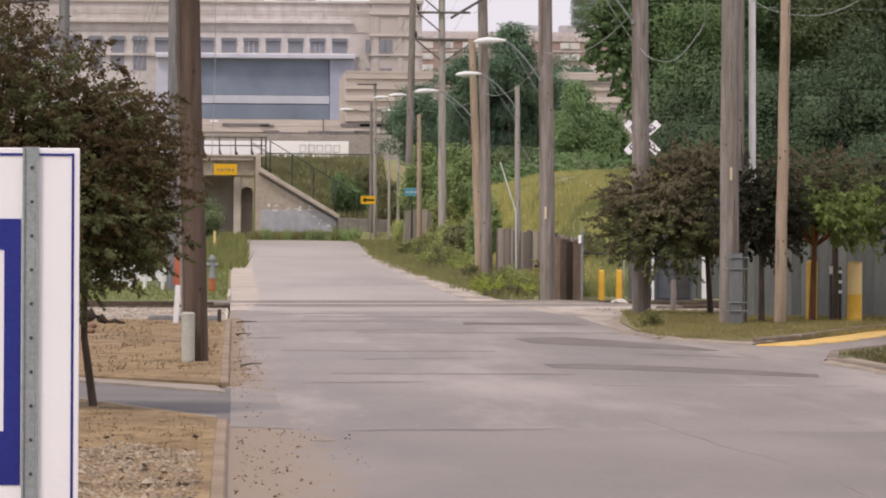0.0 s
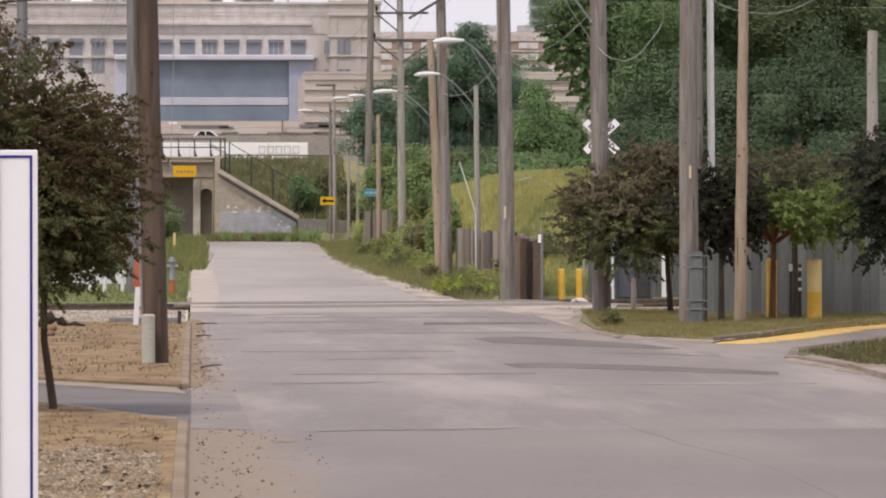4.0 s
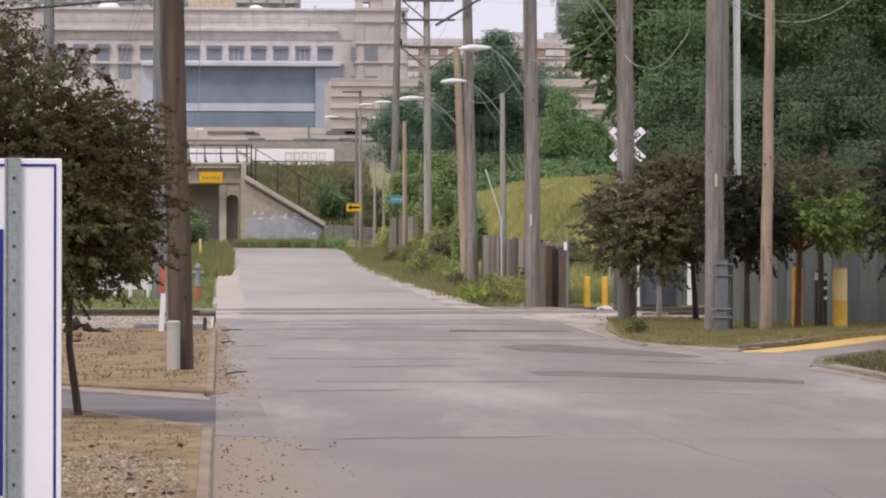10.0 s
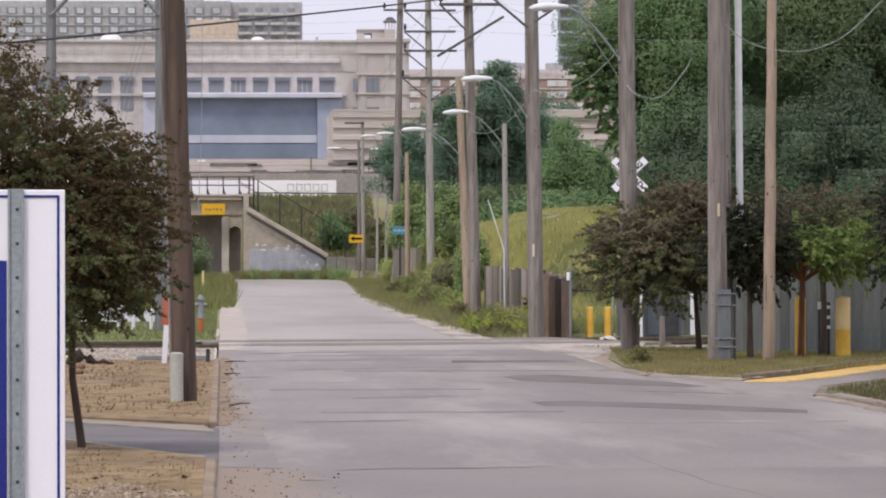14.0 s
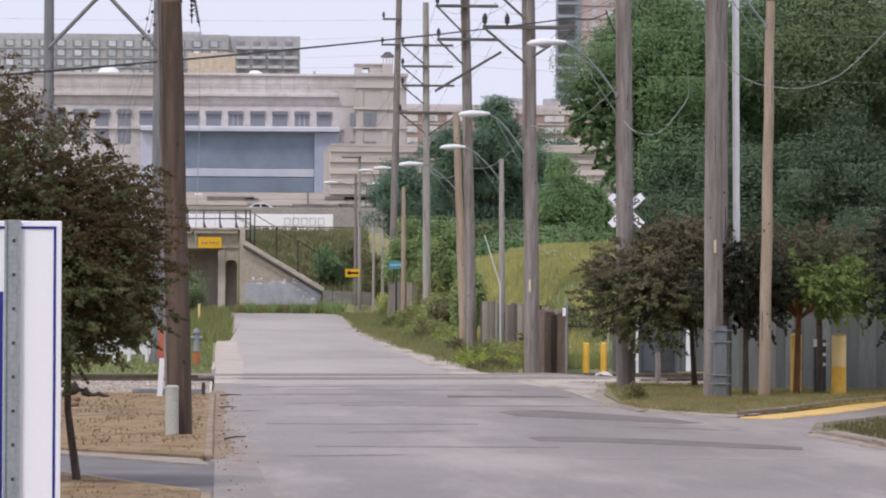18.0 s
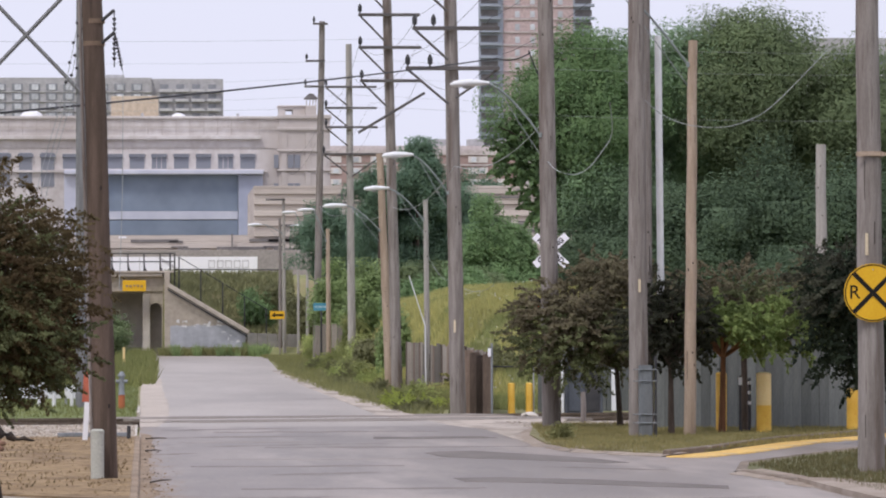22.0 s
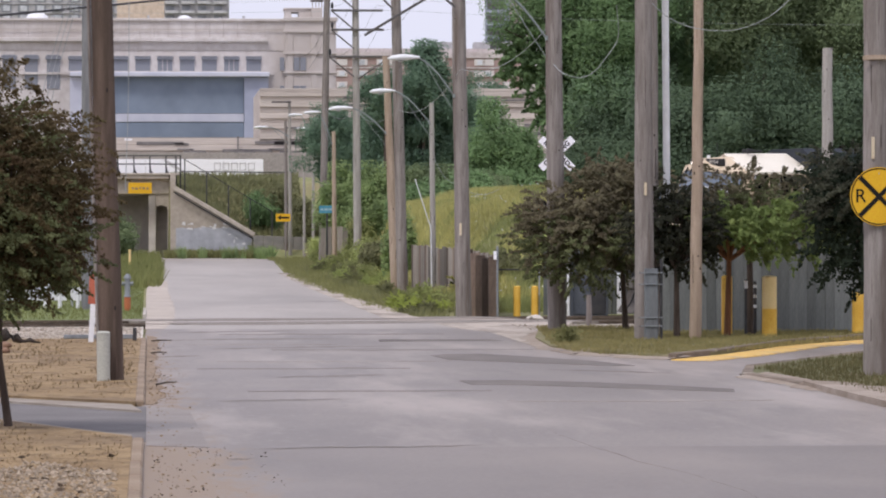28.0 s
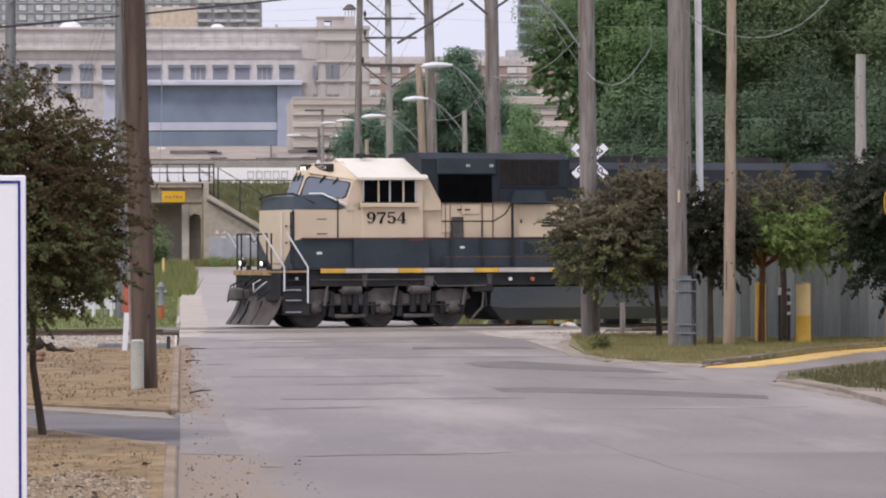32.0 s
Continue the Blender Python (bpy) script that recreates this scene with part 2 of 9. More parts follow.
CONC_FAR = surface("bridge_concrete", (0.4, 0.345, 0.285), (0.48, 0.42, 0.36), 0.4, 0.92, 0.1, 3, stain=(0.27, 0.23, 0.19))
BLUEWALL = surface("grey_painted_concrete", (0.37, 0.375, 0.405), (0.43, 0.435, 0.465), 0.5, 0.9, 0.05, 2)
PALEGREY = surface("pale_grey_marking", (0.5, 0.48, 0.48), (0.58, 0.56, 0.56), 2, 0.8, 0.0, 20)
WHITEPAINT = surface("flaking_white_paint", (0.62, 0.61, 0.6), (0.72, 0.71, 0.7), 1.5, 0.85, 0.1, 12)
MULCH = surface("dry_mulch", (0.25, 0.168, 0.086), (0.34, 0.24, 0.13), 0.9, 0.95, 0.8, 22, stain=(0.2, 0.14, 0.085))
mottle(MULCH, (0.17, 0.115, 0.07), 0.7, 0.52, 0.7, (1, 0.5, 1), 0.7)
mottle(MULCH, (0.42, 0.315, 0.185), 1.3, 0.55, 0.7, (1, 0.5, 1), 0.6)
mottle(MULCH, (0.13, 0.083, 0.043), 3.6, 0.5, 0.62, (1, 0.45, 1), 0.7)
GRAVEL = surface("pale_gravel", (0.54, 0.49, 0.44), (0.66, 0.61, 0.56), 2.5, 0.95, 0.7, 18, stain=(0.45, 0.38, 0.31))
PALEDUST = surface("pale_settled_dust", (0.42, 0.36, 0.31), (0.5, 0.44, 0.385), 0.6, 0.95, 0.3, 25)
SAND = surface("sandy_dirt", (0.4, 0.34, 0.29), (0.5, 0.435, 0.375), 1.4, 0.95, 0.4, 25)
mottle(SAND, (0.25, 0.215, 0.185), 0.9, 0.46, 0.6, (1, 0.35, 1), 0.9)
mottle(SAND, (0.56, 0.5, 0.44), 2.2, 0.56, 0.68, (1, 0.4, 1), 0.7)
GRASSG = surface("grass_ground", (0.19, 0.2, 0.085), (0.275, 0.262, 0.125), 1.1, 0.95, 0.6, 20, stain=(0.24, 0.2, 0.11))
DRYLAWN = surface("dry_mown_lawn", (0.16, 0.15, 0.068), (0.225, 0.2, 0.1), 1.1, 0.95, 0.6, 20, stain=(0.32, 0.26, 0.17))
FARLAWN = surface("bright_lawn", (0.13, 0.165, 0.055), (0.19, 0.215, 0.08), 0.8, 0.95, 0.4, 20)
# LAWN and LLAWN are darkened for the plum tree's shade over them.
LAWN = surface("mown_lawn", (0.1, 0.105, 0.045), (0.145, 0.14, 0.062), 1.1, 0.95, 0.6, 20, stain=(0.25, 0.2, 0.13))
POLEW = surface("weathered_pole_wood", (0.195, 0.17, 0.154), (0.295, 0.264, 0.245), 1.6, 0.9, 0.35, 30, stretch=(6, 6, 0.5), stain=(0.11, 0.08, 0.065), spread=0.08)
POLETAN = surface("tan_pole_wood", (0.35, 0.27, 0.2), (0.46, 0.36, 0.28), 1.6, 0.9, 0.3, 30, stretch=(6, 6, 0.5), stain=(0.27, 0.2, 0.145))
POLEGREY = surface("grey_pole_wood", (0.3, 0.28, 0.26), (0.4, 0.375, 0.34), 1.6, 0.9, 0.3, 30, stretch=(6, 6, 0.5), stain=(0.22, 0.2, 0.18), spread=0.08)
POLEDARK = surface("dark_creosote_wood", (0.085, 0.06, 0.045), (0.14, 0.1, 0.078), 1.6, 0.9, 0.35, 30, stretch=(6, 6, 0.5), stain=(0.065, 0.045, 0.035))
SPLIT = surface("dark_wood_split", (0.03, 0.024, 0.02), (0.05, 0.04, 0.033), 3, 0.95, 0.1, 30)
ARMWOOD = surface("dark_grey_crossarm_wood", (0.096, 0.088, 0.088), (0.144, 0.132, 0.128), 2, 0.9, 0.3, 30, stretch=(0.6, 5, 5))
PYLON = surface("grey_pylon_wood", (0.17, 0.17, 0.178), (0.235, 0.235, 0.24), 1.6, 0.9, 0.3, 30, stretch=(6, 6, 0.5))
STRAP = surface("rusty_strap", (0.17, 0.12, 0.085), (0.24, 0.175, 0.125), 4, 0.8, 0.2, 30)
LAMPARM = surface("dull_lamp_arm_steel", (0.2, 0.23, 0.228), (0.27, 0.3, 0.298), 3, 0.6, 0.05, 40)
GALV = surface("galvanised_steel", (0.42, 0.43, 0.45), (0.52, 0.53, 0.55), 4, 0.5, 0.05, 60, metal=0.4)
STEELG = surface("grey_steel", (0.2, 0.215, 0.23), (0.27, 0.285, 0.3), 2, 0.6, 0.1, 30, metal=0.2, stretch=(1, 1, 0.4))
CABDARK = surface("dark_blue_grey_steel", (0.075, 0.085, 0.105), (0.11, 0.12, 0.14), 2, 0.6, 0.1, 30, stretch=(1, 1, 0.4))
GUARD = surface("weathered_guard_steel", (0.15, 0.165, 0.175), (0.21, 0.225, 0.235), 2, 0.65, 0.1, 30, metal=0.1, stretch=(3, 3, 0.4), stain=(0.11, 0.11, 0.11))
DARKST = surface("dark_steel", (0.035, 0.035, 0.04), (0.06, 0.058, 0.06), 3, 0.6, 0.1, 40)
WIRE = surface("black_cable", (0.03, 0.03, 0.035), (0.05, 0.05, 0.055), 3, 0.7, 0.0, 40)
WIREG = surface("grey_cable", (0.3, 0.32, 0.32), (0.38, 0.4, 0.4), 3, 0.7, 0.0, 40)
LAMPW = surface("lamp_housing", (0.72, 0.73, 0.75), (0.8, 0.81, 0.83), 4, 0.45, 0.0, 40)
WHITE = surface("white_paint", (0.74, 0.74, 0.76), (0.8, 0.8, 0.82), 3, 0.5, 0.03, 40)
# A brighter white than WHITE, for the parapet panels.
WHITEB = surface("bright_white_paint", (0.88, 0.87, 0.88), (0.92, 0.91, 0.92), 2, 0.6, 0.0, 40)
SIGNWHITE = surface("white_sign_face", (0.9, 0.89, 0.94), (0.93, 0.92, 0.97), 2, 0.45, 0.0, 60)
POSTST = surface("blue_grey_post_steel", (0.3, 0.335, 0.355), (0.36, 0.395, 0.41), 4, 0.55, 0.05, 60, metal=0.25)
SIGNBLUE = surface("blue_sign_paint", (0.015, 0.02, 0.2), (0.02, 0.03, 0.25), 2, 0.45, 0.0, 60)
BLACK = surface("black_paint", (0.015, 0.013, 0.012), (0.025, 0.022, 0.02), 3, 0.7, 0.0, 40, spec=0.1)
YELLOW = surface("yellow_paint", (0.72, 0.42, 0.06), (0.82, 0.52, 0.1), 2.5, 0.6, 0.08, 40, stain=(0.6, 0.36, 0.08))
YELLOWPALE = surface("faded_yellow_paint", (0.78, 0.58, 0.26), (0.84, 0.65, 0.33), 2.5, 0.6, 0.08, 40)
TAGPALE = surface("pale_plastic_tag", (0.62, 0.52, 0.36), (0.72, 0.62, 0.46), 2.5, 0.6, 0.08, 40)
YELLOWMID = surface("worn_yellow_kerb_paint", (0.6, 0.37, 0.09), (0.7, 0.47, 0.15), 2.5, 0.8, 0.1, 30, stain=(0.5, 0.36, 0.19))
SIGNYEL = surface("yellow_sign_face", (0.72, 0.4, 0.012), (0.78, 0.45, 0.018), 3, 0.5, 0.0, 40)
ORANGE = surface("orange_plastic", (0.6, 0.13, 0.03), (0.7, 0.18, 0.05), 3, 0.6, 0.05, 40)
REDORANGE = surface("faded_hydrant_orange", (0.42, 0.13, 0.055), (0.5, 0.18, 0.08), 3, 0.7, 0.05, 40)
REDW = surface("faded_red_paint", (0.4, 0.1, 0.06), (0.5, 0.15, 0.09), 3, 0.7, 0.05, 40)
TEALPALE = surface("faded_sign_lettering", (0.3, 0.45, 0.5), (0.38, 0.52, 0.56), 3, 0.5, 0.0, 40)
TEAL = surface("blue_street_sign", (0.06, 0.24, 0.33), (0.09, 0.3, 0.4), 3, 0.5, 0.0, 40)
FENCEG = surface("grey_fence_boards", (0.115, 0.125, 0.122), (0.178, 0.187, 0.182), 1.5, 0.8, 0.2, 25, stretch=(3, 3, 0.4), spread=0.3)
FENCEB = surface("brown_rusted_sheet", (0.119, 0.087, 0.070), (0.210, 0.157, 0.123), 1.5, 0.9, 0.2, 25, stretch=(3, 3, 0.5), spread=0.6, stain=(0.2, 0.14, 0.09))
FENCER = surface("rusted_fence_steel", (0.190, 0.162, 0.139), (0.292, 0.263, 0.229), 1.5, 0.85, 0.2, 25, stretch=(3, 3, 0.4), spread=0.5, stain=(0.12, 0.075, 0.05))
TIMBER = surface("weathered_edging_wood", (0.25, 0.185, 0.12), (0.34, 0.26, 0.175), 2.5, 0.92, 0.4, 30, stretch=(0.6, 5, 5), stain=(0.16, 0.115, 0.075))
RUST = surface("rusty_edge", (0.26, 0.165, 0.085), (0.42, 0.29, 0.165), 4, 0.8, 0.1, 30)
SOOTWOOD = surface("blackened_wood", (0.035, 0.028, 0.024), (0.06, 0.048, 0.04), 4, 0.95, 0.5, 20)
REDROCK = surface("reddish_rock", (0.2, 0.115, 0.075), (0.27, 0.165, 0.11), 3, 0.9, 0.4, 20)
PEDESTAL = surface("grey_green_plastic", (0.42, 0.42, 0.37), (0.48, 0.48, 0.43), 2, 0.6, 0.05, 40)
RAILM = surface("rail_steel", (0.1, 0.075, 0.06), (0.16, 0.12, 0.095), 3, 0.5, 0.1, 40, metal=0.3)
TIE = surface("tie_wood", (0.09, 0.07, 0.055), (0.14, 0.11, 0.09), 3, 0.95, 0.3, 30, spread=0.2)
BARK = surface("bark", (0.06, 0.045, 0.035), (0.1, 0.075, 0.06), 4, 0.95, 0.5, 30, stretch=(3, 3, 0.6))
mottle(POLEW, (0.11, 0.082, 0.066), 5.0, 0.54, 0.7, (4, 4, 0.3), 0.7)
mottle(POLEW, (0.345, 0.32, 0.3), 3.0, 0.55, 0.72, (4, 4, 0.25), 0.6)
mottle(POLETAN, (0.22, 0.155, 0.105), 5.0, 0.54, 0.7, (4, 4, 0.3), 0.6)
mottle(POLEDARK, (0.16, 0.115, 0.088), 4.0, 0.55, 0.7, (4, 4, 0.25), 0.6)
mottle(FENCEG, (0.1, 0.095, 0.085), 1.0, 0.5, 0.72, (1, 1, 0.25), 0.6)
BARKR = surface("reddish_bark", (0.15, 0.07, 0.035), (0.22, 0.1, 0.05), 4, 0.95, 0.4, 30, stretch=(3, 3, 0.6))
# Stone tone is lightened and blued to carry distance haze.
LIMESTONE = surface("pale_limestone", (0.545, 0.505, 0.49), (0.625, 0.585, 0.575), 0.12, 0.9, 0.05, 1.0, stain=(0.48, 0.43, 0.4))
mottle(LIMESTONE, (0.42, 0.37, 0.34), 0.35, 0.52, 0.7, (1, 1, 0.35), 0.5)
TERRACE = surface("banded_concrete", (0.47, 0.415, 0.37), (0.56, 0.505, 0.455), 0.2, 0.9, 0.1, 2, stretch=(0.2, 1, 3), stain=(0.43, 0.385, 0.35), spread=0.07)
# Paints the deck's slot shade; also the mast and cupola cap.
SLOT = surface("dark_grey_slot_shade", (0.15, 0.14, 0.14), (0.21, 0.195, 0.19), 0.5, 0.9, 0.0, 2)
# Panel blues are likewise lightened for distance haze.
BLUEPANEL = surface("blue_grey_panel", (0.205, 0.25, 0.325), (0.235, 0.28, 0.355), 0.1, 0.75, 0.0, 0.3)
BLUEPALE = surface("pale_blue_panel", (0.38, 0.41, 0.52), (0.43, 0.46, 0.57), 0.1, 0.8, 0.0, 0.3)
BLUEWHITE = surface("bluish_white_panel", (0.52, 0.53, 0.62), (0.58, 0.59, 0.67), 0.1, 0.8, 0.0, 0.3)
WINDOW = glassy("dusty_window_glass", (0.22, 0.23, 0.265), 0.3)
APTCONC = surface("grey_apartment_concrete", (0.4, 0.39, 0.4), (0.47, 0.46, 0.47), 0.1, 0.9, 0.0, 1)
APTWIN = surface("apartment_blinds", (0.5, 0.52, 0.55), (0.62, 0.63, 0.66), 0.3, 0.6, 0.0, 1, spread=0.2)
APTBAND = surface("pale_concrete_band", (0.5, 0.49, 0.5), (0.56, 0.55, 0.56), 0.2, 0.9, 0.0, 1)
# Recess shade of balconies and windows, put into a dark colour.
APTSHADE = surface("painted_recess_shade", (0.24, 0.25, 0.27), (0.3, 0.31, 0.33), 0.3, 0.8, 0.0, 1)
BRICKP = surface("pinkish_brick", (0.49, 0.38, 0.37), (0.55, 0.43, 0.42), 0.2, 0.9, 0.0, 2)
BLUESLATE = surface("slate_balcony", (0.31, 0.34, 0.4), (0.37, 0.4, 0.46), 0.2, 0.8, 0.0, 2)
BRICKPALE = surface("faded_pink_brick", (0.52, 0.46, 0.45), (0.58, 0.52, 0.51), 0.2, 0.9, 0.0, 2)
BRICKRED = surface("far_red_brick", (0.33, 0.235, 0.215), (0.4, 0.29, 0.265), 0.3, 0.9, 0.1, 6)
PALEBAND = surface("pale_window_surround", (0.62, 0.58, 0.56), (0.7, 0.66, 0.64), 0.4, 0.8, 0.1, 6)
TANBOX = surface("tan_penthouse", (0.5, 0.41, 0.31), (0.56, 0.47, 0.36), 0.2, 0.9, 0.0, 2)
LPURPLE = leafmat("purple_plum_leaves", (0.165, 0.134, 0.094), (0.202, 0.184, 0.113), (0.181, 0.203, 0.098))
LPLUMG = leafmat("greenish_plum_leaves", (0.120, 0.136, 0.066), (0.171, 0.189, 0.089), (0.209, 0.240, 0.108))
LBROWN = leafmat("brown_plum_leaves", (0.119, 0.078, 0.044), (0.136, 0.109, 0.054), (0.119, 0.132, 0.058))
LPURPLE2 = leafmat("dark_plum_leaves", (0.06, 0.06, 0.045), (0.078, 0.083, 0.056), (0.09, 0.112, 0.06))
LPLUMDARK = leafmat("blackish_plum_leaves", (0.031, 0.043, 0.029), (0.042, 0.058, 0.036), (0.055, 0.076, 0.044))
LGREEN = leafmat("fresh_green_leaves", (0.16, 0.22, 0.072), (0.27, 0.34, 0.122), (0.38, 0.42, 0.17))
LOLIVE = leafmat("olive_scrub_leaves", (0.190, 0.199, 0.106), (0.269, 0.269, 0.143), (0.347, 0.330, 0.174))
# Distance haze is put into this paler, bluish leaf colour.
LHAZE = leafmat("hazed_green_leaves", (0.145, 0.225, 0.161), (0.201, 0.298, 0.201), (0.274, 0.378, 0.225))
LDARK = leafmat("deep_green_leaves", (0.193, 0.286, 0.174), (0.250, 0.357, 0.201), (0.315, 0.422, 0.215))
# Wood shade put into the leaf colour of the lower and inner trees.
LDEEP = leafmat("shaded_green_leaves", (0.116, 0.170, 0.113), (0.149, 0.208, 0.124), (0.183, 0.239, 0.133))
LWOOD = leafmat("yellowish_green_leaves", (0.155, 0.242, 0.118), (0.211, 0.315, 0.144), (0.293, 0.394, 0.175))
LOLIVED = leafmat("olive_green_leaves", (0.174, 0.232, 0.127), (0.222, 0.277, 0.144), (0.270, 0.321, 0.157))
LMID = leafmat("mid_green_leaves", (0.202, 0.278, 0.127), (0.329, 0.418, 0.184), (0.481, 0.531, 0.240))
LYEL = leafmat("yellow_green_weeds", (0.356, 0.356, 0.137), (0.546, 0.511, 0.208), (0.760, 0.653, 0.308))
LBANK = leafmat("dull_bank_grass", (0.238, 0.271, 0.106), (0.343, 0.363, 0.152), (0.462, 0.449, 0.205))
LLIME = leafmat("lime_grass_blades", (0.178, 0.200, 0.074), (0.259, 0.272, 0.110), (0.356, 0.335, 0.163))
LGRASS = leafmat("tall_grass_blades", (0.208, 0.218, 0.096), (0.298, 0.293, 0.132), (0.402, 0.354, 0.195))
LDRY = leafmat("dry_leaf_litter", (0.42, 0.315, 0.195), (0.28, 0.2, 0.12), (0.15, 0.105, 0.065))
LSTRAW = leafmat("dead_straw_grass", (0.2, 0.145, 0.085), (0.3, 0.225, 0.13), (0.42, 0.33, 0.2))
LDEBRIS = leafmat("dark_debris", (0.06, 0.045, 0.035), (0.12, 0.09, 0.065))
LSTONE = leafmat("pale_stones", (0.36, 0.3, 0.24), (0.58, 0.52, 0.45), (0.28, 0.22, 0.17))
LLAWN = leafmat("lawn_blades", (0.114, 0.109, 0.050), (0.167, 0.147, 0.072), (0.253, 0.199, 0.123))
LDRYLAWN = leafmat("dry_lawn_blades", (0.228, 0.210, 0.088), (0.324, 0.281, 0.128), (0.457, 0.372, 0.201))
LWEED = leafmat("bright_weed_leaves", (0.345, 0.414, 0.149), (0.506, 0.552, 0.230), (0.632, 0.621, 0.287))
LBUSH = leafmat("leafy_green_crown", (0.174, 0.274, 0.129), (0.258, 0.375, 0.179), (0.353, 0.459, 0.228))
LTUFT = leafmat("yellow_green_tuft", (0.36, 0.43, 0.11), (0.5, 0.56, 0.16), (0.66, 0.66, 0.23))


# ---- mesh tools ----
class Mesh:
    """Collects faces of one mesh."""

    def __init__(self):
        self.v, self.f = [], []

    def add(self, v, f):
        k = len(self.v)
        self.v += [tuple(p) for p in v]
        self.f += [tuple(i + k for i in q) for q in f]
        return self

    def box(self, x0, y0, z0, x1, y1, z1, c=0.0, m=None):
        """A box; c: the width of its chamfered edges."""
        x0, x1 = min(x0, x1), max(x0, x1)
        y0, y1 = min(y0, y1), max(y0, y1)
        z0, z1 = min(z0, z1), max(z0, z1)
        if c:
            bm = bmesh.new()
            for x, sx in ((x0, 1), (x1, -1)):
                for y, sy in ((y0, 1), (y1, -1)):
                    for z, sz in ((z0, 1), (z1, -1)):
                        bm.verts.new((x, y + sy * c, z + sz * c))
                        bm.verts.new((x + sx * c, y, z + sz * c))
                        bm.verts.new((x + sx * c, y + sy * c, z))
            bmesh.ops.convex_hull(bm, input=bm.verts)
            bmesh.ops.dissolve_limit(bm, angle_limit=0.01, verts=bm.verts, edges=bm.edges)
            bm.verts.index_update()
            v, f = [p.co.copy() for p in bm.verts], [[p.index for p in q.verts] for q in bm.faces]
            bm.free()
        else:
            v = [Vector((x, y, z)) for x in (x0, x1) for y in (y0, y1) for z in (z0, z1)]
            f = [(0, 1, 3, 2), (4, 6, 7, 5), (0, 4, 5, 1), (2, 3, 7, 6), (0, 2, 6, 4), (1, 5, 7, 3)]
        if m is not None:
            v = [m @ p for p in v]
        return self.add(v, f)

    def tube(self, pts, radii, sides=8, caps=True):
        """A round bar along points; radii: one or one for each."""
        pts = [Vector(p) for p in pts]
        if isinstance(radii, (int, float)):
            radii = [radii] * len(pts)
        v, f = [], []
        up = None
        for i, p in enumerate(pts):
            d = (pts[min(i + 1, len(pts) - 1)] - pts[max(i - 1, 0)]).normalized()
            if up is None:
                up = Vector((1, 0, 0)) if abs(d.x) < 0.9 else Vector((0, 0, 1))
            a = d.cross(up).normalized()
            b = d.cross(a).normalized()
            for k in range(sides):
                w = 2 * math.pi * k / sides
                v.append(p + radii[i] * (math.cos(w) * a + math.sin(w) * b))
        for i in range(len(pts) - 1):
            for k in range(sides):
                k2 = (k + 1) % sides
                f.append((i * sides + k, i * sides + k2, (i + 1) * sides + k2, (i + 1) * sides + k))
        if caps:
            f.append(tuple(range(sides))[::-1])
            f.append(tuple(range((len(pts) - 1) * sides, len(pts) * sides)))
        return self.add(v, f)

    def prism(self, outline, h0, h1, axis="z", m=None):
        """An outline of (a, b) drawn out along an axis from h0 to h1."""
        n = len(outline)
        at = {"z": lambda a, b, h: (a, b, h), "y": lambda a, b, h: (a, h, b), "x": lambda a, b, h: (h, a, b)}[axis]
        v = [Vector(at(a, b, h)) for h in (h0, h1) for a, b in outline]
        if m is not None:
            v = [m @ p for p in v]
        f = [tuple(range(n))[::-1], tuple(range(n, 2 * n))]
        f += [(i, (i + 1) % n, n + (i + 1) % n, n + i) for i in range(n)]
        return self.add(v, f)

    def disc(self, c, r, h, axis="z", sides=24):
        out = [(c[0] + r * math.cos(2 * math.pi * k / sides), c[1] + r * math.sin(2 * math.pi * k / sides)) for k in range(sides)]
        return self.prism(out, h[0], h[1], axis)

    def data(self, name, material, smooth=0):
        me = bpy.data.meshes.new(name)
        me.from_pydata([tuple(p) for p in self.v], [], self.f)
        bm = bmesh.new()
        bm.from_mesh(me)
        if len(bm.faces) < 20000:
            bmesh.ops.recalc_face_normals(bm, faces=bm.faces)
        bm.to_mesh(me)
        bm.free()
        me.materials.append(material)
        if smooth:
            for p in me.polygons:
                p.use_smooth = True
            me.set_sharp_from_angle(angle=radians(smooth))
        return me


def part(name, me, material, parent, label="", smooth=0, m=None):
    """One mesh object under a thing or part."""
    ob = new(name, me.data(name, material, smooth) if isinstance(me, Mesh) else me)
    ob.parent = parent
    if m is not None:
        ob.matrix_basis = m
    return tagged(ob, label)


def thing(name, label, category, m=None, group="", kind=""):
    ob = new(name)
    ob.empty_display_size = 0.2
    if m is not None:
        ob.matrix_basis = m
    return tagged(ob, label, category, group, kind)


def solo(name, me, material, label, category="", group="", kind="", smooth=0, m=None):
    """A thing of one mesh."""
    ob = new(name, me.data(name, material, smooth) if isinstance(me, Mesh) else me)
    if m is not None:
        ob.matrix_basis = m
    return tagged(ob, label, category, group, kind)


def words(text, size, material, parent, m, depth=0.004, name="lettering", bold=0.0):
    """Raised letters, centred, in the xy plane of m."""
    cu = bpy.data.curves.new("letters", "FONT")
    cu.body, cu.size, cu.extrude, cu.align_x, cu.align_y = text, size, depth, "CENTER", "CENTER"
    cu.offset = bold
    tmp = bpy.data.objects.new("letters", cu)
    scene.collection.objects.link(tmp)
    bpy.context.view_layer.update()
    me = bpy.data.meshes.new_from_object(tmp.evaluated_get(bpy.context.evaluated_depsgraph_get()))
    bpy.data.objects.remove(tmp)
    me.materials.clear()
    me.materials.append(material)
    return part(name, me, material, parent, m=m)


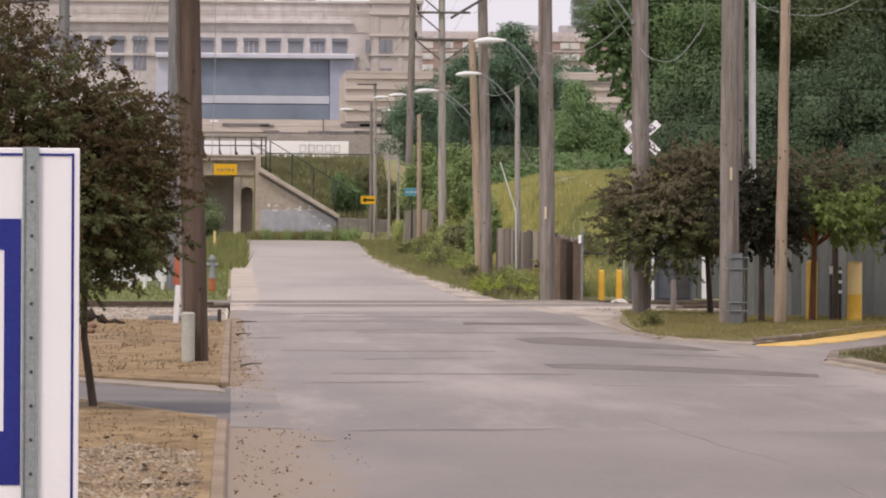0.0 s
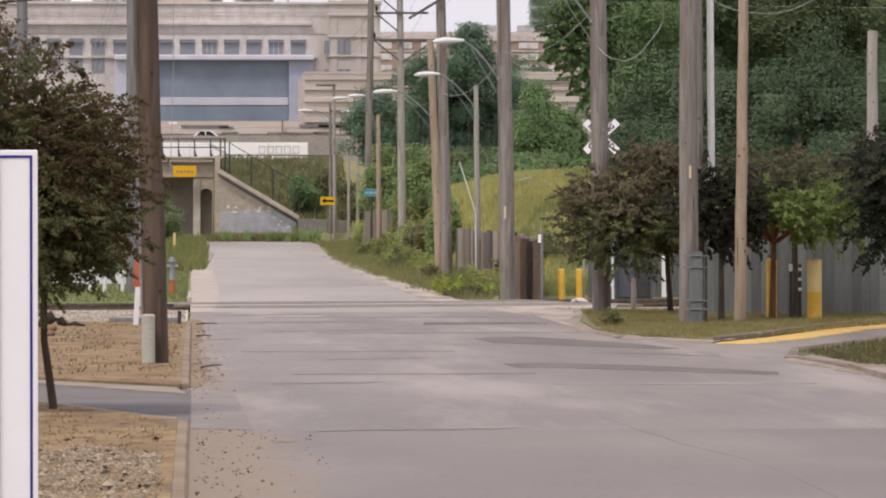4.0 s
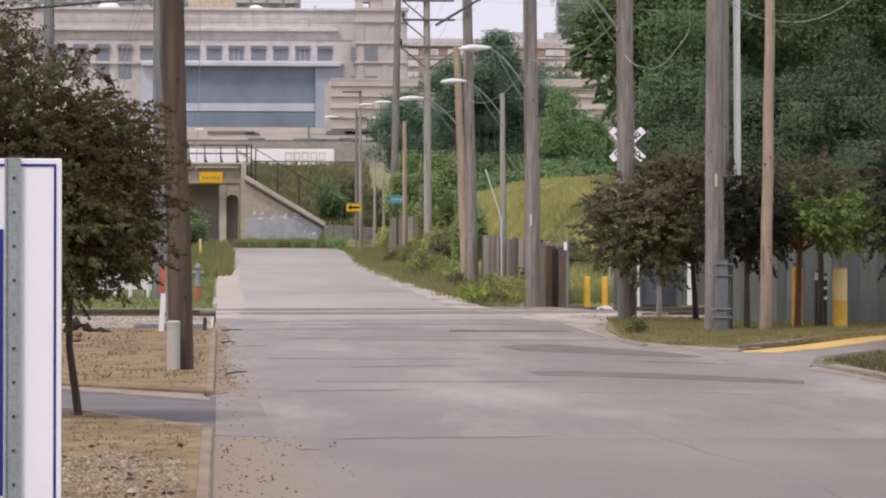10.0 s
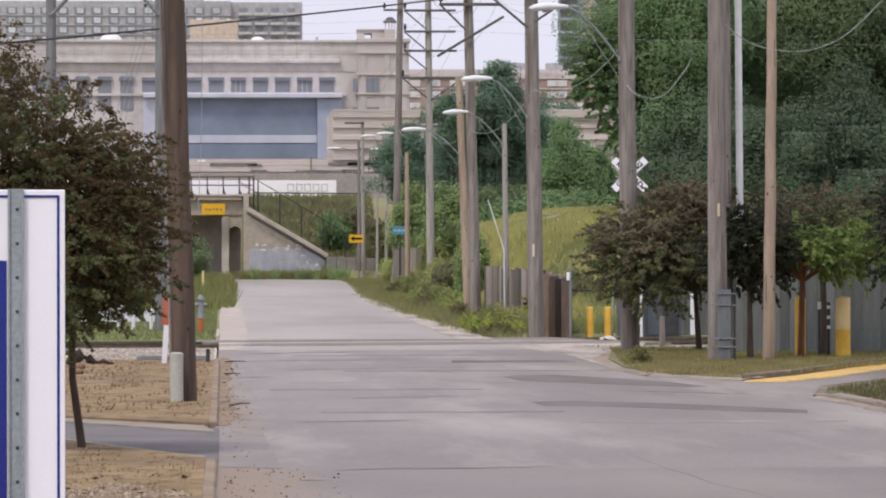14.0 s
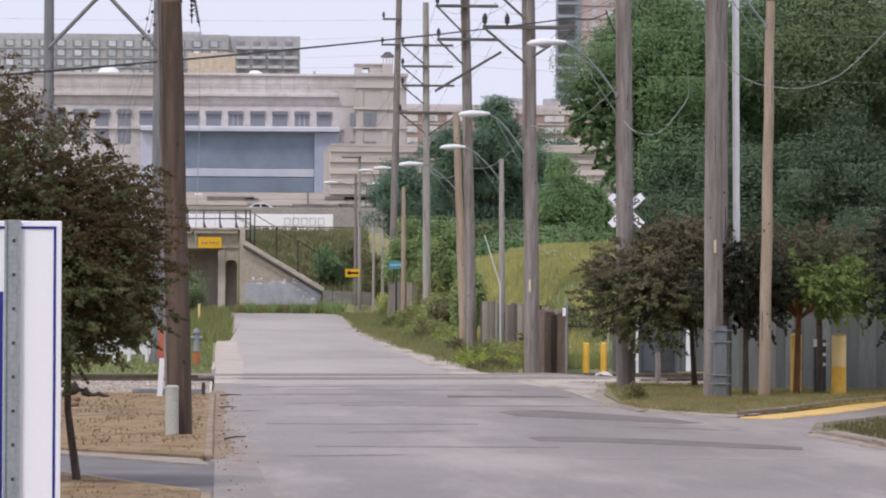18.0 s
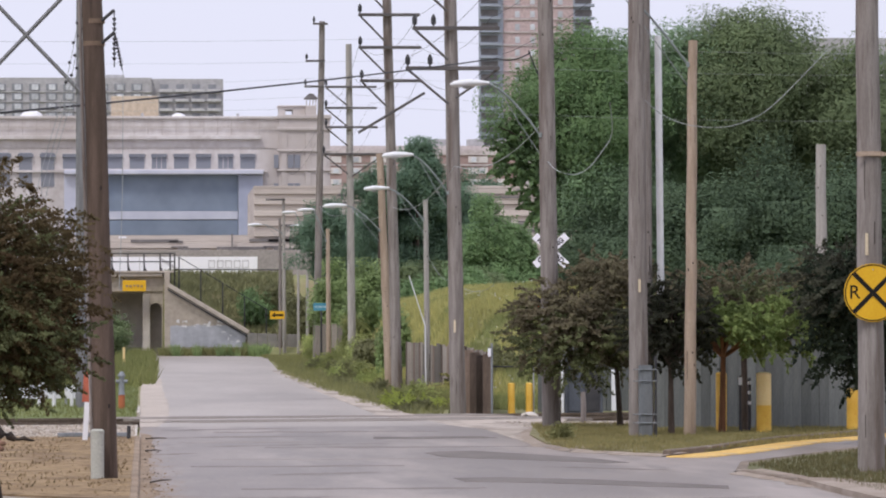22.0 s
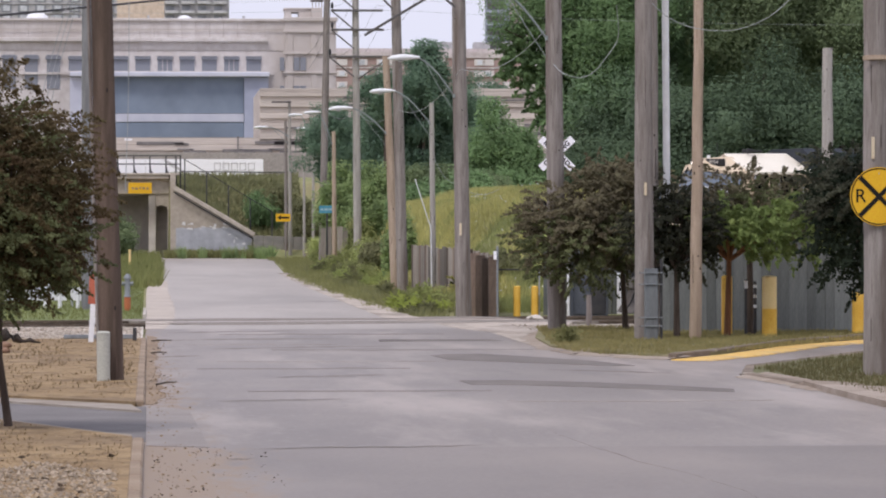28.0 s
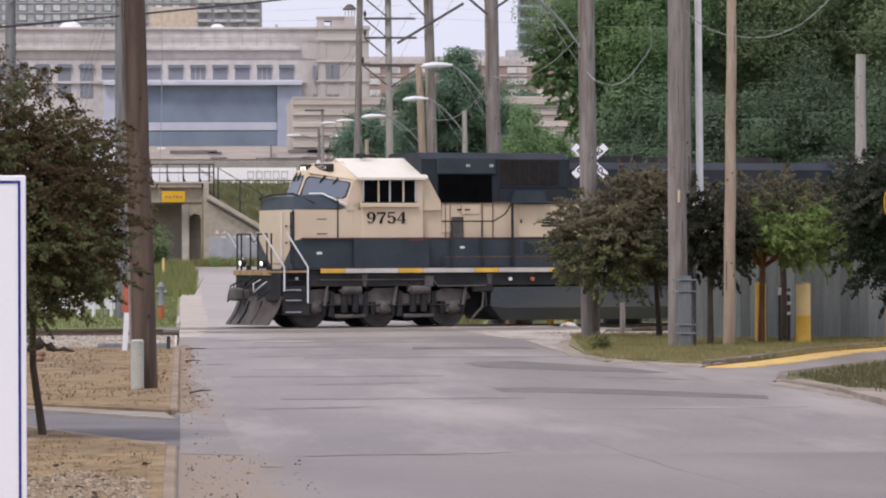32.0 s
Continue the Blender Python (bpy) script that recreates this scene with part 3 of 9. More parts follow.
def quads(name, pos, size, material, rng, flat=0.0, aspect=0.6, way=None, corners=4):
    """Many small leaves: one four-cornered blade each; way: where each leaf's face turns, on the whole."""
    n = len(pos)
    a = rng.normal(size=(n, 3))
    if way is None:
        a[:, 2] *= 1 - flat
        a /= np.linalg.norm(a, axis=1)[:, None]
        b = np.cross(a, rng.normal(size=(n, 3)))
        if flat:
            b[:, 2] *= 1 - flat
    else:
        face = way + np.array((0, 0, 0.45)) + 0.55 * rng.normal(size=(n, 3))
        a = np.cross(face, a)
        a /= np.linalg.norm(a, axis=1)[:, None]
        b = np.cross(face, a)
    b /= np.linalg.norm(b, axis=1)[:, None]
    s = (size * (0.6 + 0.8 * rng.random(n)))[:, None]
    v = np.empty((n, 4, 3))
    v[:, 0], v[:, 2] = pos - a * s, pos + a * s
    v[:, 1], v[:, 3] = pos + b * s * aspect, pos - b * s * aspect
    if corners == 3:
        v = v[:, :3]
    me = bpy.data.meshes.new(name)
    me.from_pydata(v.reshape(-1, 3).tolist(), [], np.arange(corners * n).reshape(n, corners).tolist())
    me.materials.append(material)
    return me


def unit(v):
    return v / np.maximum(np.linalg.norm(v, axis=-1, keepdims=True), 1e-6)


def clumps(rng, centre, radii, count, clump, per, low=-1.0, lobes=0):
    """Leaf places in clumps through an uneven crown of several lobes; returns the leaves, the clumps' middles and the leaves' facing."""
    d = unit(rng.normal(size=(count * 3, 3)))
    d = d[d[:, 2] > low][:count]
    r = (0.35 + 0.65 * rng.random(len(d)) ** 0.6) * (0.82 + 0.3 * rng.random(len(d)))
    mid = d * r[:, None]
    if lobes:
        k = unit(rng.normal(size=(lobes, 3)) * np.array((1, 1, 0.8)) + np.array((0, 0, 0.15))) * rng.uniform(0.36, 0.66, (lobes, 1))
        reach = rng.uniform(0.36, 0.56, lobes)
        which = rng.integers(0, lobes, len(d))
        shell = 0.35 + 0.65 * rng.random(len(d)) ** 0.4
        mid = np.where((rng.random(len(d)) < 0.82)[:, None], k[which] + d * (reach[which] * shell)[:, None], mid * 0.75)
    mid = mid * np.array(radii)
    off = np.clip(rng.normal(size=(len(d), per, 3)), -1.5, 1.5) * clump * np.array((0.75, 0.75, 0.55))
    face = unit(off * np.array((1, 1, 2))) * 0.75 + unit(d[:, None] + 0 * off) * 0.75
    return (np.array(centre) + mid[:, None] + off).reshape(-1, 3), np.array(centre) + mid, face.reshape(-1, 3)


def sprays(rng, centre, radii, count, length, per, low=-1.0, lobes=0):
    """Leaf places along leafy shoots that grow outwards through an uneven crown."""
    d = unit(rng.normal(size=(count * 3, 3)))
    d = d[d[:, 2] > low][:count]
    n = len(d)
    r = (0.12 + 0.76 * rng.random(n) ** 0.55) * (0.86 + 0.2 * rng.random(n))
    mid = d * r[:, None]
    if lobes:
        k = unit(rng.normal(size=(lobes, 3))) * rng.uniform(0.4, 0.66, (lobes, 1))
        which = rng.integers(0, lobes, n)
        mid = np.where((rng.random(n) < 0.6)[:, None], k[which] + d * 0.34 * rng.random((n, 1)) ** 0.4, mid)
    mid = np.array(centre) + mid * np.array(radii)
    way = unit(d * np.array((1, 1, 0.55)) + 0.45 * rng.normal(size=(n, 3)) + np.array((0, 0, 0.12)))
    ln = length * (0.45 + 0.9 * rng.random(n))
    u = rng.random((n, per)) ** 0.8
    off = rng.normal(size=(n, per, 3)) * np.array((0.13, 0.13, 0.075)) * length * (1.15 - u)[:, :, None]
    sag = np.zeros((n, per, 3))
    sag[:, :, 2] = -0.22 * u * u * ln[:, None]
    face = unit(off) * 0.6 + d[:, None] * 0.5
    return (mid[:, None] + way[:, None] * (u * ln[:, None])[:, :, None] + off + sag).reshape(-1, 3), mid, face.reshape(-1, 3)


def tree(name, label, base, centre, radii, trunk_r, leaf, bark, count=150, clump=0.35, per=70, size=0.06, seed=1, low=-0.8, limbs=14, lean=(0, 0), aspect=0.6, group="", shoots=False, lobes=0, corners=4):
    """Tapered trunk, limbs, twigs and a ragged crown of single leaves."""
    rng = np.random.default_rng(seed)
    base, centre = Vector(base), Vector(centre)
    t = thing(name, label, "tree", Matrix.Translation(base), group)
    c = centre - base
    fork = Vector((c.x * 0.12, c.y * 0.3, max(0.3, c.z - radii[2] * 0.7)))
    pos, mid, face = (sprays if shoots else clumps)(rng, c, radii, count, clump, per, low, lobes)
    trunk = Mesh()
    knee = fork * 0.5 + Vector((lean[0], lean[1], 0))
    trunk.tube([(0, 0, -0.1), (0, 0, 0.05), knee, fork], [trunk_r * 1.35, trunk_r * 1.1, trunk_r * 0.9, trunk_r * 0.75], 9)
    part("trunk", trunk, bark, t, smooth=60)
    for k in range(limbs):
        e = Vector(mid[k * len(mid) // limbs])
        h = fork.lerp(e, 0.5) + Vector((0, 0, radii[2] * 0.12))
        limb = Mesh()
        limb.tube([fork, fork.lerp(h, 0.6), h, e], [trunk_r * 0.55, trunk_r * 0.4, trunk_r * 0.28, trunk_r * 0.1], 6)
        part("limb", limb, bark, t, smooth=60)
    part("crown", quads("crown", pos, size, leaf, rng, 0.35, aspect, face, corners), leaf, t)
    return t


def foliage(t, centre, radii, leaf, count, length, per, size, seed, name="foliage"):
    """More leafy shoots on a tree, of another leaf colour."""
    rng = np.random.default_rng(seed)
    pos, mid, face = sprays(rng, Vector(centre) - t.matrix_basis.translation, radii, count, length, per)
    part(name, quads(name, pos, size, leaf, rng, 0.35, 0.6, face), leaf, t)


def blades(name, xy, zf, height, width, material, rng):
    """Upright grass blades."""
    n = len(xy)
    z = np.array([zf(x, y) for x, y in xy])
    h = height * (0.4 + 0.8 * rng.random(n))
    w = 2 * math.pi * rng.random(n)
    dx, dy = np.cos(w) * width, np.sin(w) * width
    lx, ly = rng.normal(size=n) * h * 0.3, rng.normal(size=n) * h * 0.3
    v = np.empty((n, 3, 3))
    v[:, 0] = np.stack([xy[:, 0] - dx, xy[:, 1] - dy, z - 0.02], 1)
    v[:, 1] = np.stack([xy[:, 0] + dx, xy[:, 1] + dy, z - 0.02], 1)
    v[:, 2] = np.stack([xy[:, 0] + lx, xy[:, 1] + ly, z + h], 1)
    me = bpy.data.meshes.new(name)
    me.from_pydata(v.reshape(-1, 3).tolist(), [], np.arange(3 * n).reshape(n, 3).tolist())
    me.materials.append(material)
    return me


# ---- the lie of the land ----
TRACK = radians(18.5)
TX, TY = 5.26, 117.36


def ease(a, b, t):
    t = min(1.0, max(0.0, (t - a) / (b - a)))
    return t * t * (3 - 2 * t)


def road_z(y):
    return 0.0 if y < 117 else min(1.15, (y - 117) * 0.00788)


def ground_z(x, y):
    z = road_z(y) - 0.05
    if 100 < y < 128:
        z -= 0.07 * ease(100, 104, y) * (1 - ease(122, 128, y))
    z += (3.05 * ease(10.4, 12.8, x) + 0.65 * ease(12, 16, x)) * ease(132, 168, y)
    z += 0.3 * ease(-0.6, -4, x) * ease(130, 150, y)
    if y > 258 and not (-7 <= x <= 1.2 and y < 300):
        top = 6.25
        if 1.2 < x < 6.2:
            foot = 5.2 - (x - 1.62) * 0.56
            z += (foot - z) * ease(262.1, 262.9, y) + (top - foot) * ease(262.9, 272, y)
        else:
            z += (top - z) * ease(259, 272, y)
    return z


def sheet(name, xs, ys, zf, material, label, kind="structure"):
    me = Mesh()
    n = len(ys)
    me.v = [(x, y, zf(x, y)) for x in xs for y in ys]
    me.f = [(i * n + j, (i + 1) * n + j, (i + 1) * n + j + 1, i * n + j + 1) for i in range(len(xs) - 1) for j in range(n - 1)]
    return solo(name, me, material, label, kind, kind=kind, smooth=40)


gx = [-3000, -1200, -400, -150, -60, -25, -12, -7.05, -6.95] + [x * 0.5 for x in range(-13, 2)] + [0.75, 1.15, 1.25] + [x * 0.5 for x in range(3, 72)] + [40, 60, 100, 200, 500, 1200, 3000]
gy = [-2000, -500, -100, -20, 0, 15] + list(range(20, 300, 2)) + [299.9, 300.1, 320, 400, 600, 900, 1500, 4000]
sheet("ground", gx, gy, ground_z, GRASSG, "grassy ground with dry patches running to the horizon")


def strip(name, edges, material, label, lift=0.0, thick=0.06, parent=None, kind="structure", zf=road_z, cuts=2.0, ragged=0.0):
    """A paved band between left and right edges given as (y, x_left, x_right)."""
    me = Mesh()
    rows = []
    for (y0, a0, b0), (y1, a1, b1) in zip(edges, edges[1:]):
        n = max(1, int((y1 - y0) / cuts))
        rows += [(y0 + (y1 - y0) * k / n, a0 + (a1 - a0) * k / n, b0 + (b1 - b0) * k / n) for k in range(n)]
    rows.append(edges[-1])
    for y, a, b in rows:
        z = zf(y) + lift
        b += ragged * (2.2 * noise.noise((y * 0.6, edges[0][0], 0)) + 0.6 * noise.noise((y * 2.1, edges[0][0], 4)))
        me.v += [(a, y, z - thick), (a, y, z), (b, y, z), (b, y, z - thick)]
    for i in range(len(rows) - 1):
        k = 4 * i
        me.f += [(k, k + 4, k + 5, k + 1), (k + 1, k + 5, k + 6, k + 2), (k + 2, k + 6, k + 7, k + 3)]
    k = 4 * (len(rows) - 1)
    me.f += [(0, 1, 2, 3), (k + 3, k + 2, k + 1, k)]
    if parent:
        return part(name, me, material, parent, label)
    return solo(name, me, material, label, kind, kind=kind)


strip("road_near", [(-60, -0.1, 9.6), (44.1, -0.1, 9.6)], ROADNEAR, "smooth grey street surface before the long crack")
road = strip("road", [(44.1, -0.1, 9.6), (60, -0.1, 9.6), (67, -0.1, 9.45), (76, -0.1, 9.4), (84, -0.1, 7.9), (98, -0.1, 8.3), (104, -0.08, 9.6)],
             ROAD, "worn grey concrete street with tar-sealed cracks")
strip("road_far", [(104, -0.08, 9.6), (116, 0.0, 9.6), (119, -0.1, 6.9), (147, 0.2, 6.6), (181, 0.6, 6.0), (232, 0.85, 6.9), (247, 0.5, 7.2), (254, -2.0, 7.0), (258, -7.0, 5.5), (261.5, -7.0, 3.0)],
             ROADPALE, "pale worn concrete street rising to the bridge")
strip("underpass_road", [(261.5, -6.9, 0.1), (300, -6.9, 0.1)], ROADPALE, "pale street running under the rail bridge")
strip("shoulder", [(119, -0.1, -0.06), (150, -0.12, 0.1), (160, -0.1, 0.3), (178, 0.0, 0.55)], PALEDUST, "pale sandy shoulder beside the street", -0.01)
strip("shoulder_gravel", [(112, 6.9, 7.6), (119, 6.5, 7.5), (135, 6.35, 7.2), (160, 6.1, 6.75), (200, 6.0, 6.6)], SAND, "sandy street edge worn pale", 0.004, ragged=0.14, cuts=1.7)


def flat(name, outline, z0, z1, material, label, parent=None, kind="structure"):
    me = Mesh().prism(outline, z0, z1)
    if parent:
        return part(name, me, material, parent, label)
    return solo(name, me, material, label, kind, kind=kind)


# side drives, verges and islands
flat("driveway_asphalt", [(-0.03, 45.4), (-0.03, 55.4), (-0.35, 54.9), (-2.1, 57.4), (-14, 75), (-14, 69), (-1.9, 51.2), (-0.35, 46.0)], -0.08, 0.002, ASPHALT, "dark asphalt driveway sloping to the street")
flat("driveway_concrete", [(9.42, 67.6), (9.42, 76.0), (10.6, 79.0), (13.0, 86.0), (18, 97), (60, 160), (60, 120), (13.9, 80.5), (10.3, 71.2)], -0.06, -0.006, ROAD, "concrete driveway between two kerbs")
flat("driveway_apron", [(-0.04, 44.6), (0.62, 44.2), (0.5, 54.0), (-0.04, 55.6)], -0.03, 0.004, APRON, "concrete apron at the driveway mouth")
flat("verge_near", [(-0.185, 12), (-0.185, 45.6), (-1.95, 50.6), (-14, 68.4), (-60, 80), (-60, 12)], -0.1, 0.06, MULCH, "dry tan mulch verge with scattered stones")
flat("verge_far", [(-0.185, 55.4), (-0.185, 91.5), (-60, 93), (-60, 90), (-14.2, 76.2), (-2.3, 58.4)], -0.1, 0.06, MULCH, "dry tan mulch verge round the utility pole")
flat("sidewalk_strip", [(-0.1, 53.3), (-0.24, 55.3), (-2.28, 58.3), (-14.1, 76.1), (-14, 75.1), (-2.1, 57.0)], -0.1, 0.03, SIDEW, "pale concrete edge beside the driveway")
flat("sidewalk_edge", [(-0.2, 45.5), (-0.2, 46.5), (-0.5, 47.0), (-1.92, 51.25), (-13.9, 68.9), (-14.0, 68.5), (-1.96, 50.7)], -0.1, 0.04, SIDEW, "pale concrete edge beside the driveway")
flat("ballast_strip", [(-0.15, 91.6), (-0.15, 107), (-60, 107), (-60, 93.1)], -0.2, 0.0, GRAVEL, "white crushed stone beside the railway")
lawn1 = flat("island_lawn", [(9.6, 101.0), (8.95, 97.5), (8.35, 91.5), (7.98, 84.0), (8.3, 80.0), (9.0, 77.4), (9.55, 76.4), (10.75, 79.3), (13.1, 86.3), (18, 97), (40, 131), (40, 112), (16, 103)], -0.1, 0.07, DRYLAWN, "kerbed island of mown grass")
flat("island_lawn_near", [(9.62, 67.4), (10.2, 70.9), (13.8, 80.0), (60, 118), (60, 12), (9.95, 12), (9.85, 54), (9.7, 61)], -0.1, 0.05, LAWN, "mown grass island behind a concrete kerb")
flat("yard_gravel", [(9.9, 119.6), (9.9, 123.6), (40, 133.6), (40, 129.6)], -0.3, -0.1, SAND, "pale gravel beyond the rails")
flat("apron_gravel", [(8.4, 99), (9.0, 100.8), (12.5, 102), (40, 113), (40, 119), (9.7, 109), (8.2, 104)], -0.2, -0.012, SAND, "pale dusty gravel beside the crossing")


def kerb(name, pts, material, label, width=0.16, high=0.11, piece=2.4):
    """A kerb in separate stones along a line."""
    top = thing(name, label, "kerb", kind="structure")
    for (x0, y0), (x1, y1) in zip(pts, pts[1:]):
        ln = math.hypot(x1 - x0, y1 - y0)
        n = max(1, round(ln / piece))
        a = math.atan2(y1 - y0, x1 - x0)
        me = Mesh().box(0.012, -width / 2, -0.1, ln / n - 0.012, width / 2, high, 0.02).data("kerb_stone", material)
        for k in range(n):
            part("kerb_stone", me, material, top, m=Matrix.Translation((x0 + (x1 - x0) * k / n, y0 + (y1 - y0) * k / n, 0)) @ Matrix.Rotation(a + random.uniform(-0.004, 0.004), 4, "Z"))
    return top


kerb("kerb_west_near", [(-0.13, 14), (-0.13, 45.2)], KERBW, "dirt-stained concrete kerb edging the mulch verge", 0.13, 0.065)
kerb("kerb_west_far", [(-0.13, 55.8), (-0.13, 92)], KERBW, "dirt-stained concrete kerb edging the mulch verge", 0.13, 0.065)
kerb("kerb_yellow", [(9.72, 75.6), (11.05, 78.7), (13.4, 85.7), (16.0, 91.0), (18.4, 96.2)], YELLOWMID, "kerb gutter painted yellow along the driveway", 0.8, 0.02, 2.6)
kerb("kerb_brown", [(9.45, 76.3), (10.6, 79.15), (12.95, 86.2), (15.5, 91.5), (17.9, 96.7)], KERBD, "low brown-stained kerb behind the yellow gutter", 0.16, 0.12, 2.6)
kerb("kerb_island", [(9.45, 76.3), (8.9, 77.5), (8.2, 80.1), (7.9, 84.0)], CROSSP, "low dust-covered kerb round the grass island", 0.2, 0.03, 1.3)


def edge_dirt(name, pts, width, material, label, seed, z=0.008):
    """A ragged band of soil lying along a line."""
    rng = random.Random(seed)
    me = Mesh()
    for (x0, y0), (x1, y1) in zip(pts, pts[1:]):
        n = max(2, int(math.hypot(x1 - x0, y1 - y0) / 0.16))
        for i in range(n + 1):
            f = i / n
            x, y = x0 + (x1 - x0) * f, y0 + (y1 - y0) * f
            w = width * (0.35 + 0.65 * (0.5 + noise.noise((x * 1.5, y * 0.9, seed)))) * rng.uniform(0.6, 1.35)
            k = len(me.v)
            me.v += [(x - w, y - w * 0.8, z - 0.004), (x, y, z + 0.03), (x + 0.35, y + 0.3, z + 0.055)]
            if i:
                me.f += [(k - 3, k, k + 1, k - 2), (k - 2, k + 1, k + 2, k - 1)]
    solo(name, me, material, label, "soil", kind="structure")


edge_dirt("edge_soil", [(9.5, 76.2), (8.9, 77.4), (8.2, 80.0), (7.95, 84.0), (8.3, 91.4), (8.9, 97.4), (9.3, 100.2)], 0.34, DIRT, "bare soil spilling from the grass island", 3)
edge_dirt("edge_soil", [(9.75, 58.0), (9.62, 62), (9.46, 66.6)], 0.3, DIRT, "bare soil spilling over the broken kerb", 4)
kerb("kerb_lawn", [(-0.14, 119.9), (-0.14, 131.5)], CONC, "pale concrete edge of the lawn beyond the tracks", 0.1, 0.1)
kerb("kerb_east_near", [(9.72, 60.2), (9.62, 64), (9.5, 67.0), (10.1, 70.8), (13.7, 80.1)], KERBD, "weathered concrete kerb at the driveway corner", 0.18, 0.06)
strip("verge_dirt", [(14, 9.4, 11.2), (40, 9.35, 11.0), (57, 9.5, 10.6), (62, 9.62, 10.0)], DIRT, "bare dirt where the kerb has broken away", 0.085, 0.1, ragged=0.25, cuts=0.3)


def seal(pts, width, name="crack_seal", material=SEAL, parent=road):
    """A tar line wandering along points on the street."""
    me = Mesh()
    rng = random.Random(len(pts) * 17 + int(pts[0][1] * 10))
    fine = []
    for (x0, y0), (x1, y1) in zip(pts, pts[1:]):
        for k in range(12):
            fine.append((x0 + (x1 - x0) * k / 12, y0 + (y1 - y0) * k / 12))
    fine.append(pts[-1])
    for i, (x, y) in enumerate(fine):
        w = width * rng.uniform(0.4, 1.5) / 2 * (0.12 + 0.88 * math.sin(math.pi * i / (len(fine) - 1)) ** 0.7)
        y += rng.uniform(-0.12, 0.12)
        me.v += [(x, y - w, road_z(y) + 0.004), (x + 0.01, y + w, road_z(y) + 0.004)]
        if i:
            k = 2 * i
            me.f.append((k - 2, k, k + 1, k - 1))
    part(name, me, material, parent)


for pts, w in ((((1.03, 43.94), (3.54, 44.38)), 0.16), (((0.75, 41.8), (1.0, 41.8)), 0.2), (((6.6, 70.6), (8.6, 68.2)), 0.5), (((0.1, 79), (1.0, 79.6)), 0.6)):
    seal(pts, w)
for pts, w in ((((2.0, 67.0), (3.8, 68.0)), 0.8), (((1.2, 84.5), (3.4, 86), (5.0, 86.5)), 1.1), (((0.2, 92), (2.0, 93), (4.2, 93.2)), 1.2), (((0.4, 100), (3.6, 101.6)), 1.2), (((0.9, 57.0), (2.6, 57.6)), 0.5), (((4.6, 138.5), (6.6, 139)), 0.8)):
    seal(pts, w, "worn_band", WORN)
me = Mesh().tube([(4.52, 47.39, 0.0), (4.64, 43.48, 0.0), (4.72, 42.42, 0.0), (4.74, 41.10, 0.0), (4.97, 39.04, 0.0), (5.11, 36.16, 0.0), (5.05, 34.66, 0.0), (5.02, 32.12, 0.0), (5.13, 29.96, 0.0)], [0.0015, 0.003, 0.0055, 0.004, 0.002, 0.0015, 0.003, 0.0035, 0.003], 5)
part("crack", me, SEAL, road)
flat("road_patch", [(5.25, 79.3), (5.6, 80.3), (6.3, 80.6), (7.1, 78.4), (7.95, 75.6), (8.35, 72.6), (7.9, 72.3), (7.3, 73.4), (6.6, 74.6), (5.9, 75.6), (5.4, 76.6)], -0.02, 0.005, PATCH, "darker street patch", road)
flat("road_patch", [(5.0, 92.5), (4.9, 90.5), (7.6, 90.9), (7.4, 92.4)], -0.02, 0.005, PATCH, "darker street patch", road)
flat("road_patch", [(4.75, 65.0), (5.5, 65.3), (6.75, 64.1), (7.6, 62.7), (8.45, 61.0), (8.3, 59.8), (7.5, 60.6), (6.5, 61.9), (5.6, 62.9), (4.8, 63.3)], -0.02, 0.005, PATCH, "long darker street patch", road)
for k, (x0, x1, y, d) in enumerate(((1.6, 6.8, 97.6, 1.5), (0.7, 3.9, 88.2, 1.0), (2.4, 7.6, 83.6, 1.4), (1.2, 5.4, 75.6, 1.0), (0.8, 4.4, 71.4, 0.8), (4.8, 8.4, 56.6, 0.8), (1.4, 4.9, 60.6, 0.6), (2.0, 6.0, 110.0, 2.0))):
    rp = random.Random(40 + k)
    n = 14
    far_side = [(x0 + (x1 - x0) * i / n, y + d * (0.5 + 0.35 * math.sin(math.pi * i / n)) * rp.uniform(0.5, 1.1)) for i in range(n + 1)]
    near_side = [(x0 + (x1 - x0) * i / n, y - d * 0.4 * math.sin(math.pi * i / n) * rp.uniform(0.4, 1.1)) for i in range(n, -1, -1)]
    flat("road_patch", far_side + near_side, -0.02, 0.0032 + 0.0002 * k, (WORN, WORNPALE)[k % 2], "worn street surface", road)


# ---- the railway ----
def along(s, off=0.0, z=0.0):
    """A place s metres along the track and off metres behind it."""
    return (TX + s * math.cos(TRACK) - off * math.sin(TRACK), TY + s * math.sin(TRACK) + off * math.cos(TRACK), z)


